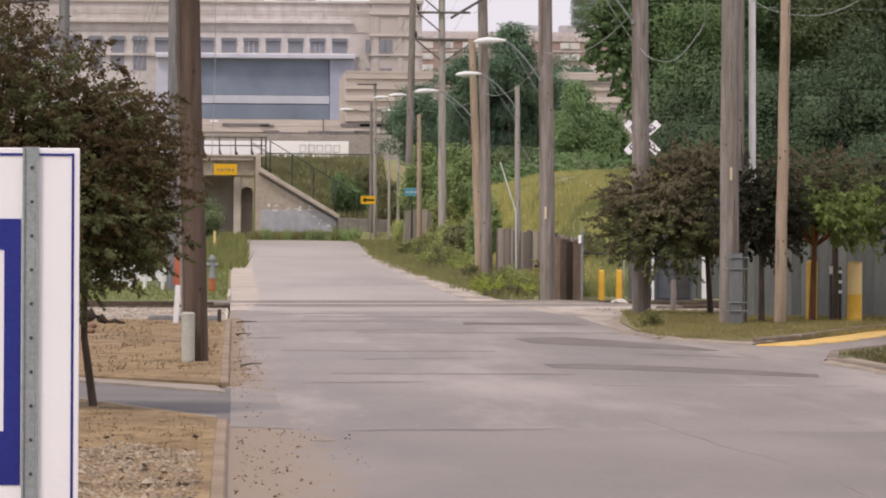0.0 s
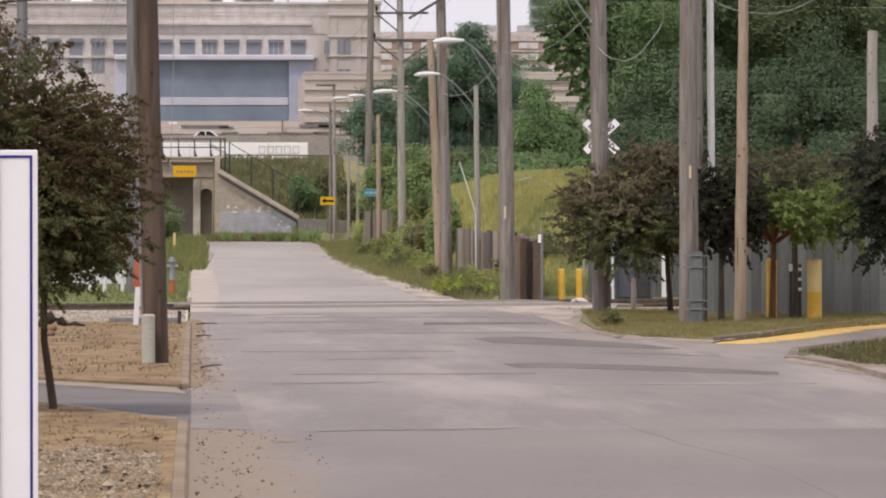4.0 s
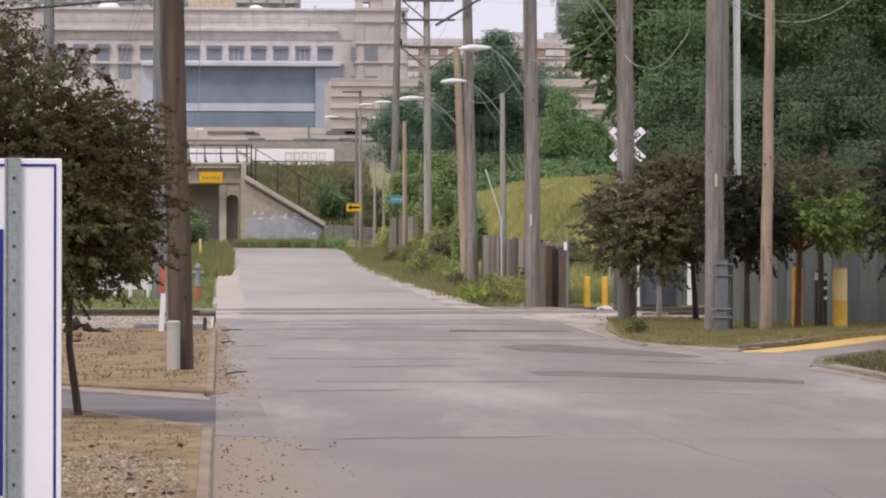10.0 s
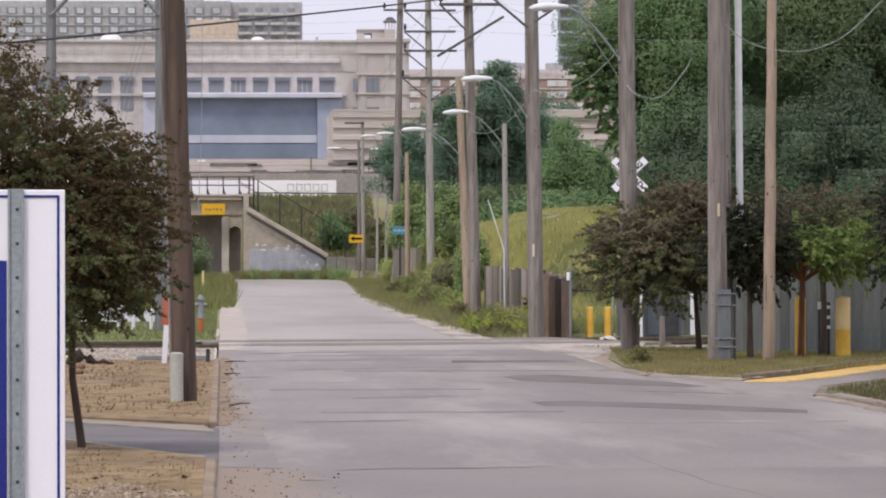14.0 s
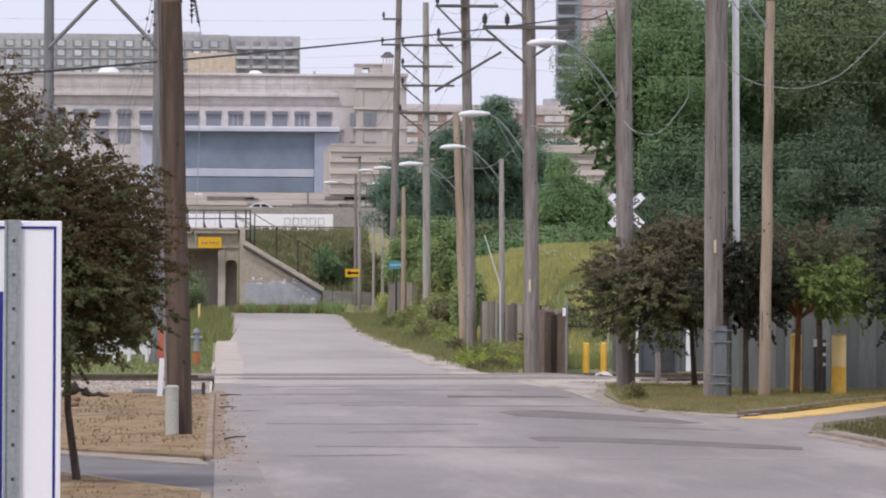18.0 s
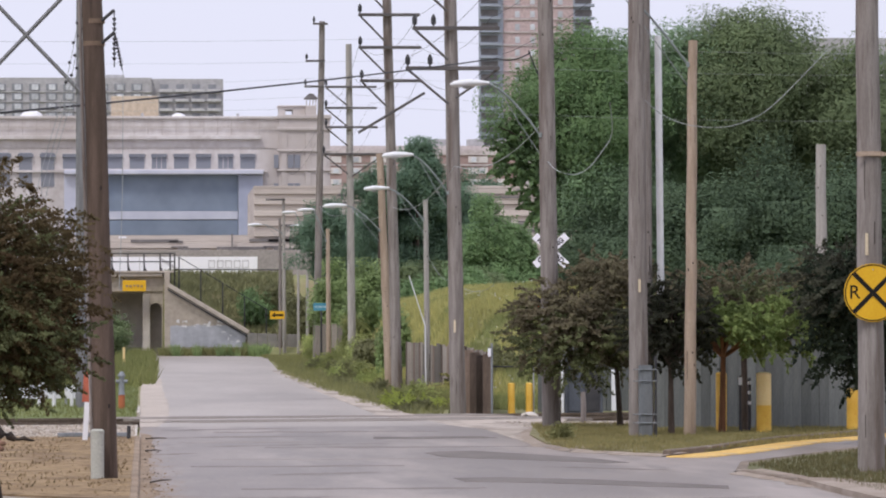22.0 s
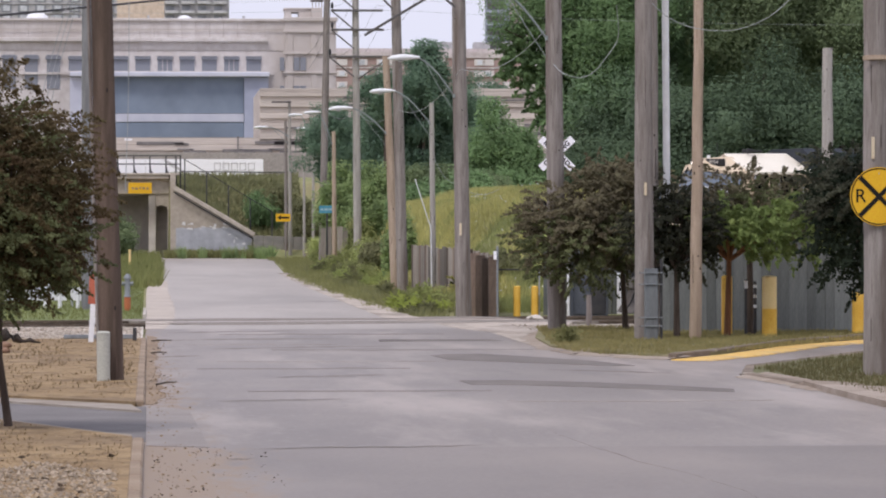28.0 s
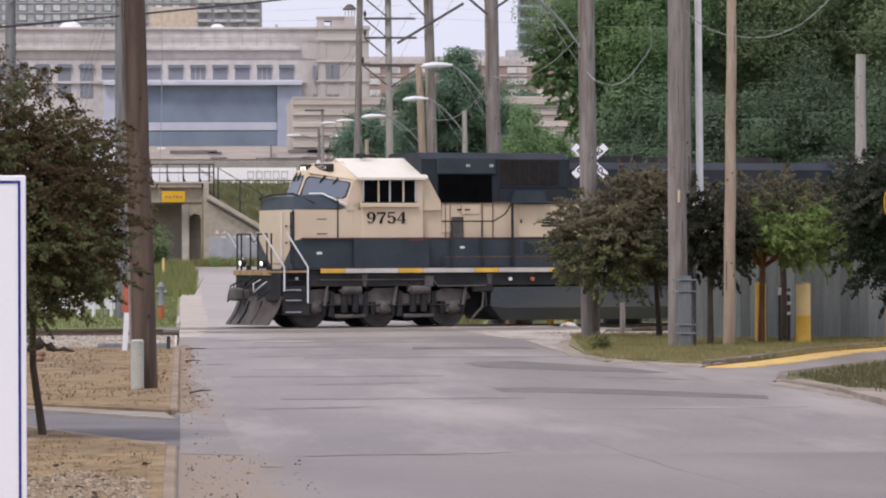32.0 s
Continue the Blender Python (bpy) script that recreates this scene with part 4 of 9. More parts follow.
def railway(name, off, label):
    top = thing(name, label, "railway track", Matrix.Translation(along(0, off)) @ Matrix.Rotation(TRACK, 4, "Z"), kind="structure")
    prof = [(-0.07, -0.15), (0.07, -0.15), (0.07, -0.13), (0.012, -0.11), (0.012, -0.04), (0.036, -0.03), (0.036, 0.012), (-0.036, 0.012), (-0.036, -0.03), (-0.012, -0.04), (-0.012, -0.11), (-0.07, -0.13)]
    for y in (-0.75, 0.75):
        part("rail", Mesh().prism([(y + a, b) for a, b in prof], -70, 160, "x"), RAILM, top)
    tie = Mesh().box(-0.11, -1.3, -0.3, 0.11, 1.3, -0.152, 0.01).data("tie", TIE)
    for k in range(-24, 70):
        s = k * 0.55
        if -6.6 < s < 4.8:
            continue
        part("tie", tie, TIE, top, m=pose(s, 0, 0, 0, 0, random.uniform(-1, 1)))
    bed = Mesh().prism([(-2.2, -0.4), (2.2, -0.4), (1.6, -0.17), (-1.6, -0.17)], 4.9, 160, "x").prism([(-2.2, -0.4), (2.2, -0.4), (1.6, -0.17), (-1.6, -0.17)], -70, -6.7, "x")
    part("ballast_bed", bed, GRAVEL, top)
    for y0, y1 in ((-1.6, -0.795), (-0.7, 0.7), (0.795, 1.6)):
        for k in range(4):
            part("crossing_panel", Mesh().box(-6.4 + k * 2.8, y0, -0.1, -3.62 + k * 2.8, y1, 0.011, 0.004), CROSSP, top)
    return top


railway("railway_track", 0.0, "rusty rails on ballast crossing the street")
railway("railway_track", -5.2, "rusty siding rails on ballast crossing the street")


# ---- rail bridge at the end of the street ----
bridge = thing("rail_bridge", "weathered concrete rail bridge with a stepped wing wall", "bridge", kind="structure")
part("beam", Mesh().box(-14, 265.6, 5.1, 1.62, 273, 6.3, 0.05), CONC_FAR, bridge)
part("deck_edge", Mesh().box(-14, 265.2, 6.05, 1.2, 265.62, 6.3, 0.03), CONC_FAR, bridge)
part("coping", Mesh().box(-14, 265.1, 6.3, 1.9, 265.9, 6.42, 0.02), CONC_FAR, bridge)
part("pier", Mesh().box(-0.05, 265.7, 0.9, 0.42, 272, 5.1, 0.04), CONC, bridge)
part("abutment", Mesh().prism([(1.14, 0.8), (1.62, 0.8), (1.62, 5.1), (0.42, 5.1), (0.42, 4.2), (0.5, 4.32), (0.78, 4.42), (1.06, 4.32), (1.14, 4.1)], 265.7, 272, "y"), CONC_FAR, bridge)
part("side_wall", Mesh().box(1.2, 272, 0.8, 1.7, 276, 6.2).box(-7.6, 265.7, 0.8, -7, 276, 6.2), CONC, bridge)
# Walls added close behind the openings to catch daylight and grey their insides.
part("arch_back", Mesh().box(0.43, 267.1, 0.8, 1.13, 267.3, 4.28), CONC, bridge)
part("back_wall", Mesh().box(-7, 270.6, 0.8, 1.2, 271.0, 5.08), CONC, bridge)
part("wing_wall", Mesh().prism([(1.62, 0.8), (1.62, 5.35), (6.35, 2.55), (6.35, 0.8)], 262.0, 262.7, "y"), CONC_FAR, bridge)
part("wing_return", Mesh().box(1.3, 262.0, 0.8, 1.62, 265.7, 6.3), CONC_FAR, bridge)
slope = math.degrees(math.atan2(2.55 - 5.35, 6.35 - 1.62))
part("wing_coping", Mesh().box(-0.1, -0.2, 0, 5.65, 0.85, 0.28, 0.03), CONC_FAR, bridge, "sloped coping", m=pose(1.55, 261.95, 5.3, 0, -slope, 0))
# Dark tube added to draw the shadow line under the sloped coping.
part("pipe_rail", Mesh().tube([(1.5, 261.7, 5.2), (6.4, 261.7, 2.3), (6.42, 261.7, 0.9)], 0.05, 6), DARKST, bridge)
part("painted_dado", Mesh().prism([(1.64, 1.0), (6.3, 1.0), (6.3, 2.45), (5.6, 2.72), (5.0, 3.02), (4.1, 2.95), (3.4, 3.04), (2.6, 2.92), (2.0, 3.0), (1.64, 2.95)], 261.985, 262.0, "y"), BLUEWALL, bridge, "faded blue-grey painted band")
rng = random.Random(5)
for k in range(30):
    x = rng.uniform(1.9, 5.7)
    z = rng.uniform(2.85, 3.2) if rng.random() < 0.7 else rng.uniform(1.4, 2.9)
    x = x if z > 2.8 else rng.uniform(4.6, 6.0)
    w, h = rng.uniform(0.06, 0.3), rng.uniform(0.05, 0.2)
    if z + h < 5.2 - (x - 1.62) * 0.6:
        part("paint_patch", Mesh().prism([(x, z), (x + w, z + rng.uniform(-0.04, 0.04)), (x + w * 0.8, z + h), (x + w * 0.1, z + h * 0.8)], 261.97, 261.98, "y"), WHITEPAINT, bridge)
clear = thing("clearance_sign", "yellow low-clearance sign fixed on the bridge beam", "sign")
part("panel", Mesh().box(-1.3, 265.0, 5.14, 0.16, 265.06, 5.82, 0.01), SIGNYEL, clear)
for x0, x1, z in ((-1.1, -0.95, 5.4), (-0.88, -0.72, 5.38), (-0.62, -0.5, 5.42), (-0.42, -0.26, 5.4), (-0.18, -0.04, 5.38)):
    part("lettering_bar", Mesh().box(x0, 264.985, z, x1, 265.0, z + 0.14), RUST, clear)
bridge_rail = thing("bridge_railing", "dark steel railing along the bridge deck", "railing")
for k in range(16):
    x = -14.0 + k
    part("railing_post", Mesh().prism([(x, 6.42), (x + 0.24, 6.42), (x + 0.12, 6.62), (x + 0.08, 6.9), (x + 0.08, 7.5), (x, 7.5), (x, 6.9)], 265.34, 265.4, "y"), DARKST, bridge_rail)
for z in (6.95, 7.47):
    part("railing_bar", Mesh().box(-14, 265.33, z, 1.9, 265.41, z + 0.07), DARKST, bridge_rail)
for x in (1.62, 1.9):
    part("end_post", Mesh().box(x, 265.3, 5.0, x + 0.09, 265.4, 7.55), DARKST, bridge_rail)
mesh_fence = thing("wire_fence", "dark wire fence stepping down the wing wall", "fence")
for k in range(5):
    x = 2.2 + k * 1.35
    z = 5.3 - (x - 1.62) * 0.6
    part("post", Mesh().tube([(x, 263.2, z), (x, 263.2, z + 2.3)], 0.045, 6), DARKST, mesh_fence)
    if k < 4:
        part("top_rail", Mesh().tube([(x, 263.2, z + 2.28), (x + 1.35, 263.2, z + 2.28 - 0.81)], 0.025, 5), DARKST, mesh_fence)
        part("bottom_rail", Mesh().tube([(x, 263.2, z + 0.3), (x + 1.35, 263.2, z + 0.3 - 0.81)], 0.025, 5), DARKST, mesh_fence)
part("long_rail", Mesh().tube([(1.9, 264.6, 6.5), (9.0, 264.6, 6.45)], 0.035, 5), DARKST, mesh_fence)
parapet = thing("white_parapet", "long white painted parapet panels behind the railing", "wall")
for k in range(8):
    x = -13.0 + k * 2.55
    part("panel", Mesh().box(x, 275, 6.2, x + 2.53, 275.3, 7.48, 0.01), WHITEB, parapet)
part("stair_stringer", Mesh().prism([(0.9, 7.42), (1.15, 7.42), (3.0, 6.25), (2.75, 6.25)], 274.95, 274.985, "y"), PALEGREY, parapet)
for k in range(5):
    x = 4.2 + k * 0.55
    part("panel_frame", Mesh().box(x, 274.97, 6.75, x + 0.42, 274.99, 6.8).box(x, 274.97, 7.2, x + 0.42, 274.99, 7.25).box(x, 274.97, 6.8, x + 0.05, 274.99, 7.2).box(x + 0.37, 274.97, 6.8, x + 0.42, 274.99, 7.2), PALEGREY, parapet)
low = thing("guard_wall", "low dark concrete guard wall beside the wing wall", "wall")
for k in range(5):
    part("block", Mesh().box(6.4 + k * 0.62, 261.5, 0.9, 7.0 + k * 0.62, 261.9, 2.5 - 0.02 * k, 0.02), surface("dark_block", (0.2, 0.19, 0.175), (0.27, 0.25, 0.23), 2, 0.9, 0.2, 20) if k == 0 else bpy.data.materials["dark_block"], low)


# ---- the large building and the town behind ----
AWNING = surface("slate_awning", (0.12, 0.128, 0.152), (0.16, 0.168, 0.195), 0.5, 0.8, 0.0, 2)
JOINT = surface("stained_stone_joint", (0.42, 0.375, 0.345), (0.5, 0.455, 0.425), 0.4, 0.9, 0.0, 2)
BARRIER = surface("grey_road_barrier", (0.3, 0.27, 0.25), (0.36, 0.325, 0.3), 0.4, 0.9, 0.05, 3)
hall = thing("station_building", "long pale limestone building with a blue panelled front", "building")
part("wall", Mesh().box(-50, 550, 5, 24.0, 585, 28.2), LIMESTONE, hall)
part("parapet", Mesh().box(-50, 550.2, 28.2, 17.6, 584, 30.9), LIMESTONE, hall)
part("cornice", Mesh().box(-50, 549.3, 28.0, 15.3, 550.2, 28.5, 0.06), LIMESTONE, hall)
part("parapet_cap", Mesh().box(-50, 549.9, 30.7, 17.5, 550.5, 31.05, 0.05), LIMESTONE, hall)
part("string_course", Mesh().box(-50, 549.6, 23.75, 16.0, 550.0, 24.05), LIMESTONE, hall)
win = Mesh().box(0, 0, 0, 1.9, 0.16, 1.95).data("window", WINDOW)
lint = Mesh().box(-0.08, -0.12, 1.95, 1.98, 0.1, 2.1).data("lintel", LIMESTONE)
awn = Mesh().prism([(-0.02, 1.95), (-0.1, 1.95), (-0.34, 1.5), (-0.3, 1.48), (-0.02, 1.9)], -0.06, 1.96, "x").data("awning", AWNING)
sil = Mesh().box(-0.15, -0.3, -0.16, 2.05, 0.1, 0.0, 0.02).data("sill", LIMESTONE)
mull = Mesh().box(0.6, -0.04, 0.0, 0.68, 0.06, 1.95).box(1.22, -0.04, 0.0, 1.3, 0.06, 1.95).data("mullion", LIMESTONE)
for k in range(-2, 7):
    w = part("window", win, WINDOW, hall, m=pose(-4.65 + 2.87 * k, 549.9, 24.2))
    part("lintel", lint, LIMESTONE, w)
    part("awning", awn, AWNING, w, "dark slate awning")
    part("sill", sil, LIMESTONE, w)
    if k in (2, 5):
        part("mullion", mull, LIMESTONE, w)
tall = Mesh().box(0, 0, 0, 1.7, 0.16, 4.4).data("window", WINDOW)
for k in range(11):
    w = part("window", tall, WINDOW, hall, m=pose(-13.2 - 2.85 * k, 549.9, 21.9))
    part("awning", awn, AWNING, w, "dark slate awning", m=pose(-0.1, 0, 2.3))
part("panel_hood", Mesh().box(-10.2, 547.2, 23.4, 15.5, 550, 24.0, 0.08), BLUEWHITE, hall)
part("blue_panel", Mesh().box(-5.0, 548.6, 18.7, 12.2, 549.95, 23.4), BLUEPANEL, hall, "large blue-grey panelled front")
part("pale_band", Mesh().box(-5.0, 548.5, 17.6, 12.2, 549.95, 18.65, 0.03), BLUEWHITE, hall)
part("lower_panel", Mesh().box(-5.0, 548.6, 15.6, 12.2, 549.95, 17.55), BLUEPANEL, hall)
part("side_panel", Mesh().box(12.25, 548.2, 15.2, 15.4, 549.95, 23.35, 0.03), BLUEPALE, hall)
part("side_panel", Mesh().box(-10.2, 548.2, 15.2, -5.05, 549.95, 23.35, 0.03), BLUEWHITE, hall)
part("tower", Mesh().box(17.6, 549.5, 5, 24.2, 560, 31.1), LIMESTONE, hall)
part("tower_cap", Mesh().box(17.4, 549.2, 30.7, 24.4, 560.2, 31.2, 0.05), LIMESTONE, hall)
for z, h in ((29.2, 0.35), (26.4, 0.3), (23.9, 0.25), (19.8, 0.3)):
    part("moulding", Mesh().box(17.3, 549.2, z, 24.4, 549.5, z + h, 0.04), LIMESTONE, hall)
for x in (17.9, 21.0, 23.2):
    part("pilaster", Mesh().box(x, 549.38, 19.5, x + 0.7, 549.5, 29.2, 0.02), LIMESTONE, hall)
cupola = part("cupola", Mesh().box(21.1, 551, 31.2, 22.5, 553, 32.5, 0.03), LIMESTONE, hall, "small brick roof cupola")
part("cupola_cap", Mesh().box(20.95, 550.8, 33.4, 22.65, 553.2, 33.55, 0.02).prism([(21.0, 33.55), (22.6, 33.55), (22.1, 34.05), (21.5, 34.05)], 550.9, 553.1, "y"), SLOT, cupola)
for x in (21.15, 21.6, 22.0, 22.36):
    part("cupola_post", Mesh().box(x, 551.05, 32.5, x + 0.12, 551.2, 33.4), LIMESTONE, cupola)
house = part("roof_house", Mesh().box(17.64, 552, 31.0, 18.5, 556, 32.42).box(19.45, 552, 31.0, 21.1, 556, 32.42).box(18.5, 552, 32.0, 19.45, 556, 32.42), LIMESTONE, hall)
part("coping", Mesh().box(17.5, 551.8, 32.4, 21.2, 556.2, 32.56, 0.02), LIMESTONE, house)
for k in range(14):
    part("roof_vent", Mesh().tube([(-28 + 3.1 * k, 552 + (k % 3), 30.9), (-28 + 3.1 * k, 552 + (k % 3), 31.3 + 0.25 * (k % 4 == 1))], 0.16, 8), APTCONC, hall)
for k in range(26):
    part("stone_joint", Mesh().box(-30 + 1.8 * k, 549.93, 28.6, -29.94 + 1.8 * k, 549.99, 30.6), JOINT, hall)
for z in (26.9, 29.6):
    part("stone_course", Mesh().box(-50, 549.9, z, 17.3, 549.985, z + 0.07), JOINT, hall)
for z in (24.3, 20.6):
    for x, w in ((16.9, 0.6), (18.7, 0.75), (19.55, 0.75)):
        part("window", Mesh().box(x, 549.36, z, x + w, 549.56, z + 1.7), WINDOW, hall)
part("penthouse", Mesh().box(-4.2, 556, 30.9, 2.0, 570, 34.0, 0.05), TANBOX, hall)
for x, y, r in ((-14.5, 553, 1.6), (4.6, 553, 1.1), (-3.0, 561, 0.6), (0.8, 561, 0.6), (21.0, 549, 0.9), (8.0, 553, 0.35)):
    dome = Mesh()
    rows = [(r * math.cos(a), r * 0.75 * math.sin(a)) for a in (0, 0.35, 0.7, 1.05, 1.35, 1.57)]
    zb = 34.0 if y == 561 else (21.2 if y == 549 else 30.9)
    dome.tube([(x, y - (3 if y == 549 else 0), zb + h - 0.1) for _, h in rows], [max(q, 0.02) for q, _ in rows], 14)
    part("roof_dome", dome, WHITE, hall, "white domed roof light", smooth=50)

deck = thing("parking_deck", "banded beige concrete parking deck with shade painted as dark slots", "building")
for x0, x1, zt in ((-45, 13.0, 14.5), (13.0, 90, 20.2)):
    part("core", Mesh().box(x0, 500.5, 5, x1, 530, zt - 0.1), TERRACE, deck)
    z = 6.0
    k = 0
    while z < zt - 0.3:
        h = (0.62, 0.48, 0.7)[k % 3]
        part("band", Mesh().box(x0, 500 - 0.28 * (k % 2), z, x1, 500.6, min(zt, z + h), 0.03), TERRACE, deck)
        z += h + 0.03
        k += 1
# Dark bars on the wall paint the shade inside the deck's openings.
rng = random.Random(11)
for k in range(56):
    zt = rng.uniform(12.0, 19.6)
    x = rng.uniform(13.4, 60) if zt > 14 else rng.uniform(-12, 50)
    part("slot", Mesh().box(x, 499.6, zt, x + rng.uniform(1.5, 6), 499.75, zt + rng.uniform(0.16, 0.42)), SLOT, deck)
part("lamp_mast", Mesh().box(10.32, 499, 11.3, 10.52, 499.2, 14.5), SLOT, deck, "dark lamp mast")
# Thin dark bars paint shade lines along the deck's foot.
for x, w in ((3.98, 2.7), (9.95, 2.5), (15.3, 2.5)):
    part("dark_shade_bar", Mesh().box(x, 498.9, 12.5, x + w, 498.98, 12.82), SLOT, deck)
viaduct = thing("raised_road", "grey concrete raised road with a plain side barrier", "road", kind="structure")
part("road_slab", Mesh().box(-160, 480.2, 10.6, 170, 498.7, 11.3), CONC_FAR, viaduct)
for k in range(33):
    part("barrier", Mesh().box(-160 + 10 * k + 0.02, 480, 4.8, -150 + 10 * k, 480.4, 12.2, 0.03), BARRIER, viaduct)
part("pale_sign", Mesh().box(-2.9, 498.9, 14.0, -2.0, 498.98, 14.25), WHITE, deck)

apt = thing("apartment_block", "grey concrete apartment slab with rows of windows", "building")
part("wall", Mesh().box(-70, 900, 5, 1.8, 920, 57.6), APTCONC, apt)
part("end_wing", Mesh().box(1.8, 902, 5, 17.0, 920, 57.5), APTCONC, apt)
# Dark boxes round the panes paint the shade of the window recesses.
awin = Mesh().box(0, 0, 0, 2.3, 0.25, 1.45).data("window", APTSHADE)
apane = Mesh().box(0.55, -0.12, 0.15, 1.95, 0.0, 1.3).data("pane", APTWIN)
arow = Mesh().box(-70, 899.7, 0, 1.8, 900, 0.16).data("floor_band", APTBAND)
for r in range(10):
    part("floor_band", arow, APTBAND, apt, m=pose(0, 0, 54.5 - 2.05 * r))
    for c in range(19):
        w = part("window", awin, APTSHADE, apt, m=pose(-2.5 - 3.6 * c, 899.8, 54.85 - 2.05 * r))
        part("pane", apane, APTWIN, w)
# Balcony recesses are dark boxes on the wing, their shade painted on.
bal = Mesh().box(0, 0, 0, 1.7, 0.5, 1.3).data("balcony_recess", APTSHADE)
led = Mesh().box(-0.2, -0.9, -0.35, 2.6, 0.4, 0.25).data("balcony_ledge", APTBAND)
for r in range(9):
    for c in range(4):
        b = part("balcony", bal, APTSHADE, apt, m=pose(3.6 + 3.4 * c, 901.7, 55.0 - 2.05 * r))
        part("balcony_ledge", led, APTBAND, b)
part("roof_box", Mesh().box(-8, 906, 57.6, -4, 912, 58.6), APTCONC, apt)

hirise = thing("high_rise", "pinkish brick high-rise with slate-blue balcony bays", "building")
part("wall", Mesh().box(68.1, 800, 5, 81.5, 803, 84), BRICKP, hirise)
for x0, x1 in ((63.7, 68.1), (81.5, 84.8)):
    part("balcony_bay", Mesh().box(x0, 799.5, 5, x1, 803, 84), BLUESLATE, hirise)
ledge = Mesh().box(0, 0, 0, 4.0, 1.4, 0.5).data("balcony", BLUESLATE)
# Dark boxes paint the shade between the balcony ledges.
gap = Mesh().box(0, 0, 0, 3.2, 0.2, 1.2).data("bay_shade", SLOT)
small = Mesh().box(0, 0, 0, 0.9, 0.3, 1.2).data("window", APTWIN)
brow = Mesh().box(68.1, 799.75, 0, 81.5, 800, 0.28).data("floor_band", BRICKPALE)
for r in range(19):
    z = 38 + 2.45 * r
    for x in (63.5, 81.4):
        b = part("balcony", ledge, BLUESLATE, hirise, m=pose(x, 798.1, z))
        part("bay_shade", gap, APTSHADE, b, m=pose(0.4, 1.25, 0.7))
    part("floor_band", brow, BRICKPALE, hirise, m=pose(0, 0, z))
    for x in (70.4, 73.3, 76.0, 78.6):
        part("window", small, APTWIN, hirise, m=pose(x, 799.8, z + 0.5))

lowbld = thing("brick_block", "low pinkish brick building with pale window bands", "building")
part("wall", Mesh().box(34, 788, 5, 90, 797.5, 36.3), BRICKRED, lowbld)
part("cornice", Mesh().box(33.8, 787.7, 36.3, 90.2, 797.6, 37.4).box(34, 789, 37.4, 84, 797.5, 38.1), BRICKPALE, lowbld)
part("string_course", Mesh().box(34, 787.85, 34.35, 90, 788, 34.6), BRICKPALE, lowbld)
band = Mesh().box(0, 0, 0, 2.0, 0.3, 1.15).data("window", PALEBAND)
glass = Mesh().box(0.5, -0.06, 0.12, 1.5, 0.0, 0.98).data("pane", APTWIN)
for r in range(3):
    for c in range(18):
        w = part("window", band, PALEBAND, lowbld, m=pose(34.8 + 3.04 * c + 0.7 * (c % 3), 787.8, 34.9 - 2.1 * r))
        if (c + r) % 3:
            part("pane", glass, APTWIN, w)
for x in (60, 68, 74):
    part("roof_unit", Mesh().box(x * 0.895, 793, 38.3, x * 0.895 + 3, 797, 39.5), APTCONC, lowbld)
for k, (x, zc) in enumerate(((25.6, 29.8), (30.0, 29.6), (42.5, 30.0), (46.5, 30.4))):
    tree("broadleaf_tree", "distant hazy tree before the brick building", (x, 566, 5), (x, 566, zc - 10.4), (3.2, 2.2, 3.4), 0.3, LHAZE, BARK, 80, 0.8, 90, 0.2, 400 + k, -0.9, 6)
greyb = thing("grey_block", "grey office block behind the trees", "building")
part("wall", Mesh().box(103, 640, 5, 160, 660, 47.8), APTCONC, greyb)
for r in range(4):
    part("window_band", Mesh().box(104.5, 639.8, 43.6 - 3.4 * r, 158, 640.1, 45 - 3.4 * r), WINDOW, greyb)


# ---- trees and bushes ----
plum = tree("plum_tree", "purple-leaved plum tree on the mulch verge", (-1.6, 48.2, 0.05), (-2.4, 47.8, 2.85), (2.0, 1.6, 1.75), 0.045, LBROWN, BARK, 1300, 0.46, 88, 0.021, 3, -0.98, 26, (-0.05, 0), shoots=True, lobes=9)
plum2 = tree("plum_tree", "dark purple-leaved plum tree on the grass island", (11.1, 98.4, 0.07), (10.3, 98, 2.5), (2.05, 1.7, 1.5), 0.07, LPURPLE, BARK, 620, 0.5, 54, 0.038, 4, -0.9, 20, shoots=True, lobes=8)
tree("plum_tree", "dark plum tree beside the power pole", (11.3, 90.4, 0.07), (11.25, 90.5, 2.4), (1.2, 0.5, 1.25), 0.07, LPURPLE2, BARK, 380, 0.4, 52, 0.038, 5, -0.95, 16, shoots=True)
plum4 = tree("plum_tree", "purple plum tree against the grey fence", (13.3, 93.2, 0.07), (13.3, 94.0, 3.05), (2.4, 1.4, 1.0), 0.08, LPURPLE, BARK, 470, 0.48, 52, 0.038, 6, -0.9, 18, shoots=True, lobes=8)
maple = tree("maple_tree", "small fresh green tree with a reddish trunk", (12.6, 91.9, 0.07), (12.72, 91.4, 2.32), (1.4, 1.1, 0.86), 0.075, LGREEN, BARKR, 220, 0.42, 54, 0.042, 7, -0.8, 14, (0.0, 0), shoots=True, lobes=6)
plum5 = tree("plum_tree", "dark plum tree with low branches by the driveway", (14.6, 84.5, 0.07), (14.45, 84.0, 2.5), (1.75, 1.5, 1.75), 0.08, LPLUMDARK, BARK, 760, 0.5, 54, 0.04, 8, -0.95, 20, shoots=True, lobes=8)
foliage(maple, (13.9, 91.3, 2.42), (1.35, 0.9, 0.75), LGREEN, 130, 0.42, 50, 0.042, 98)
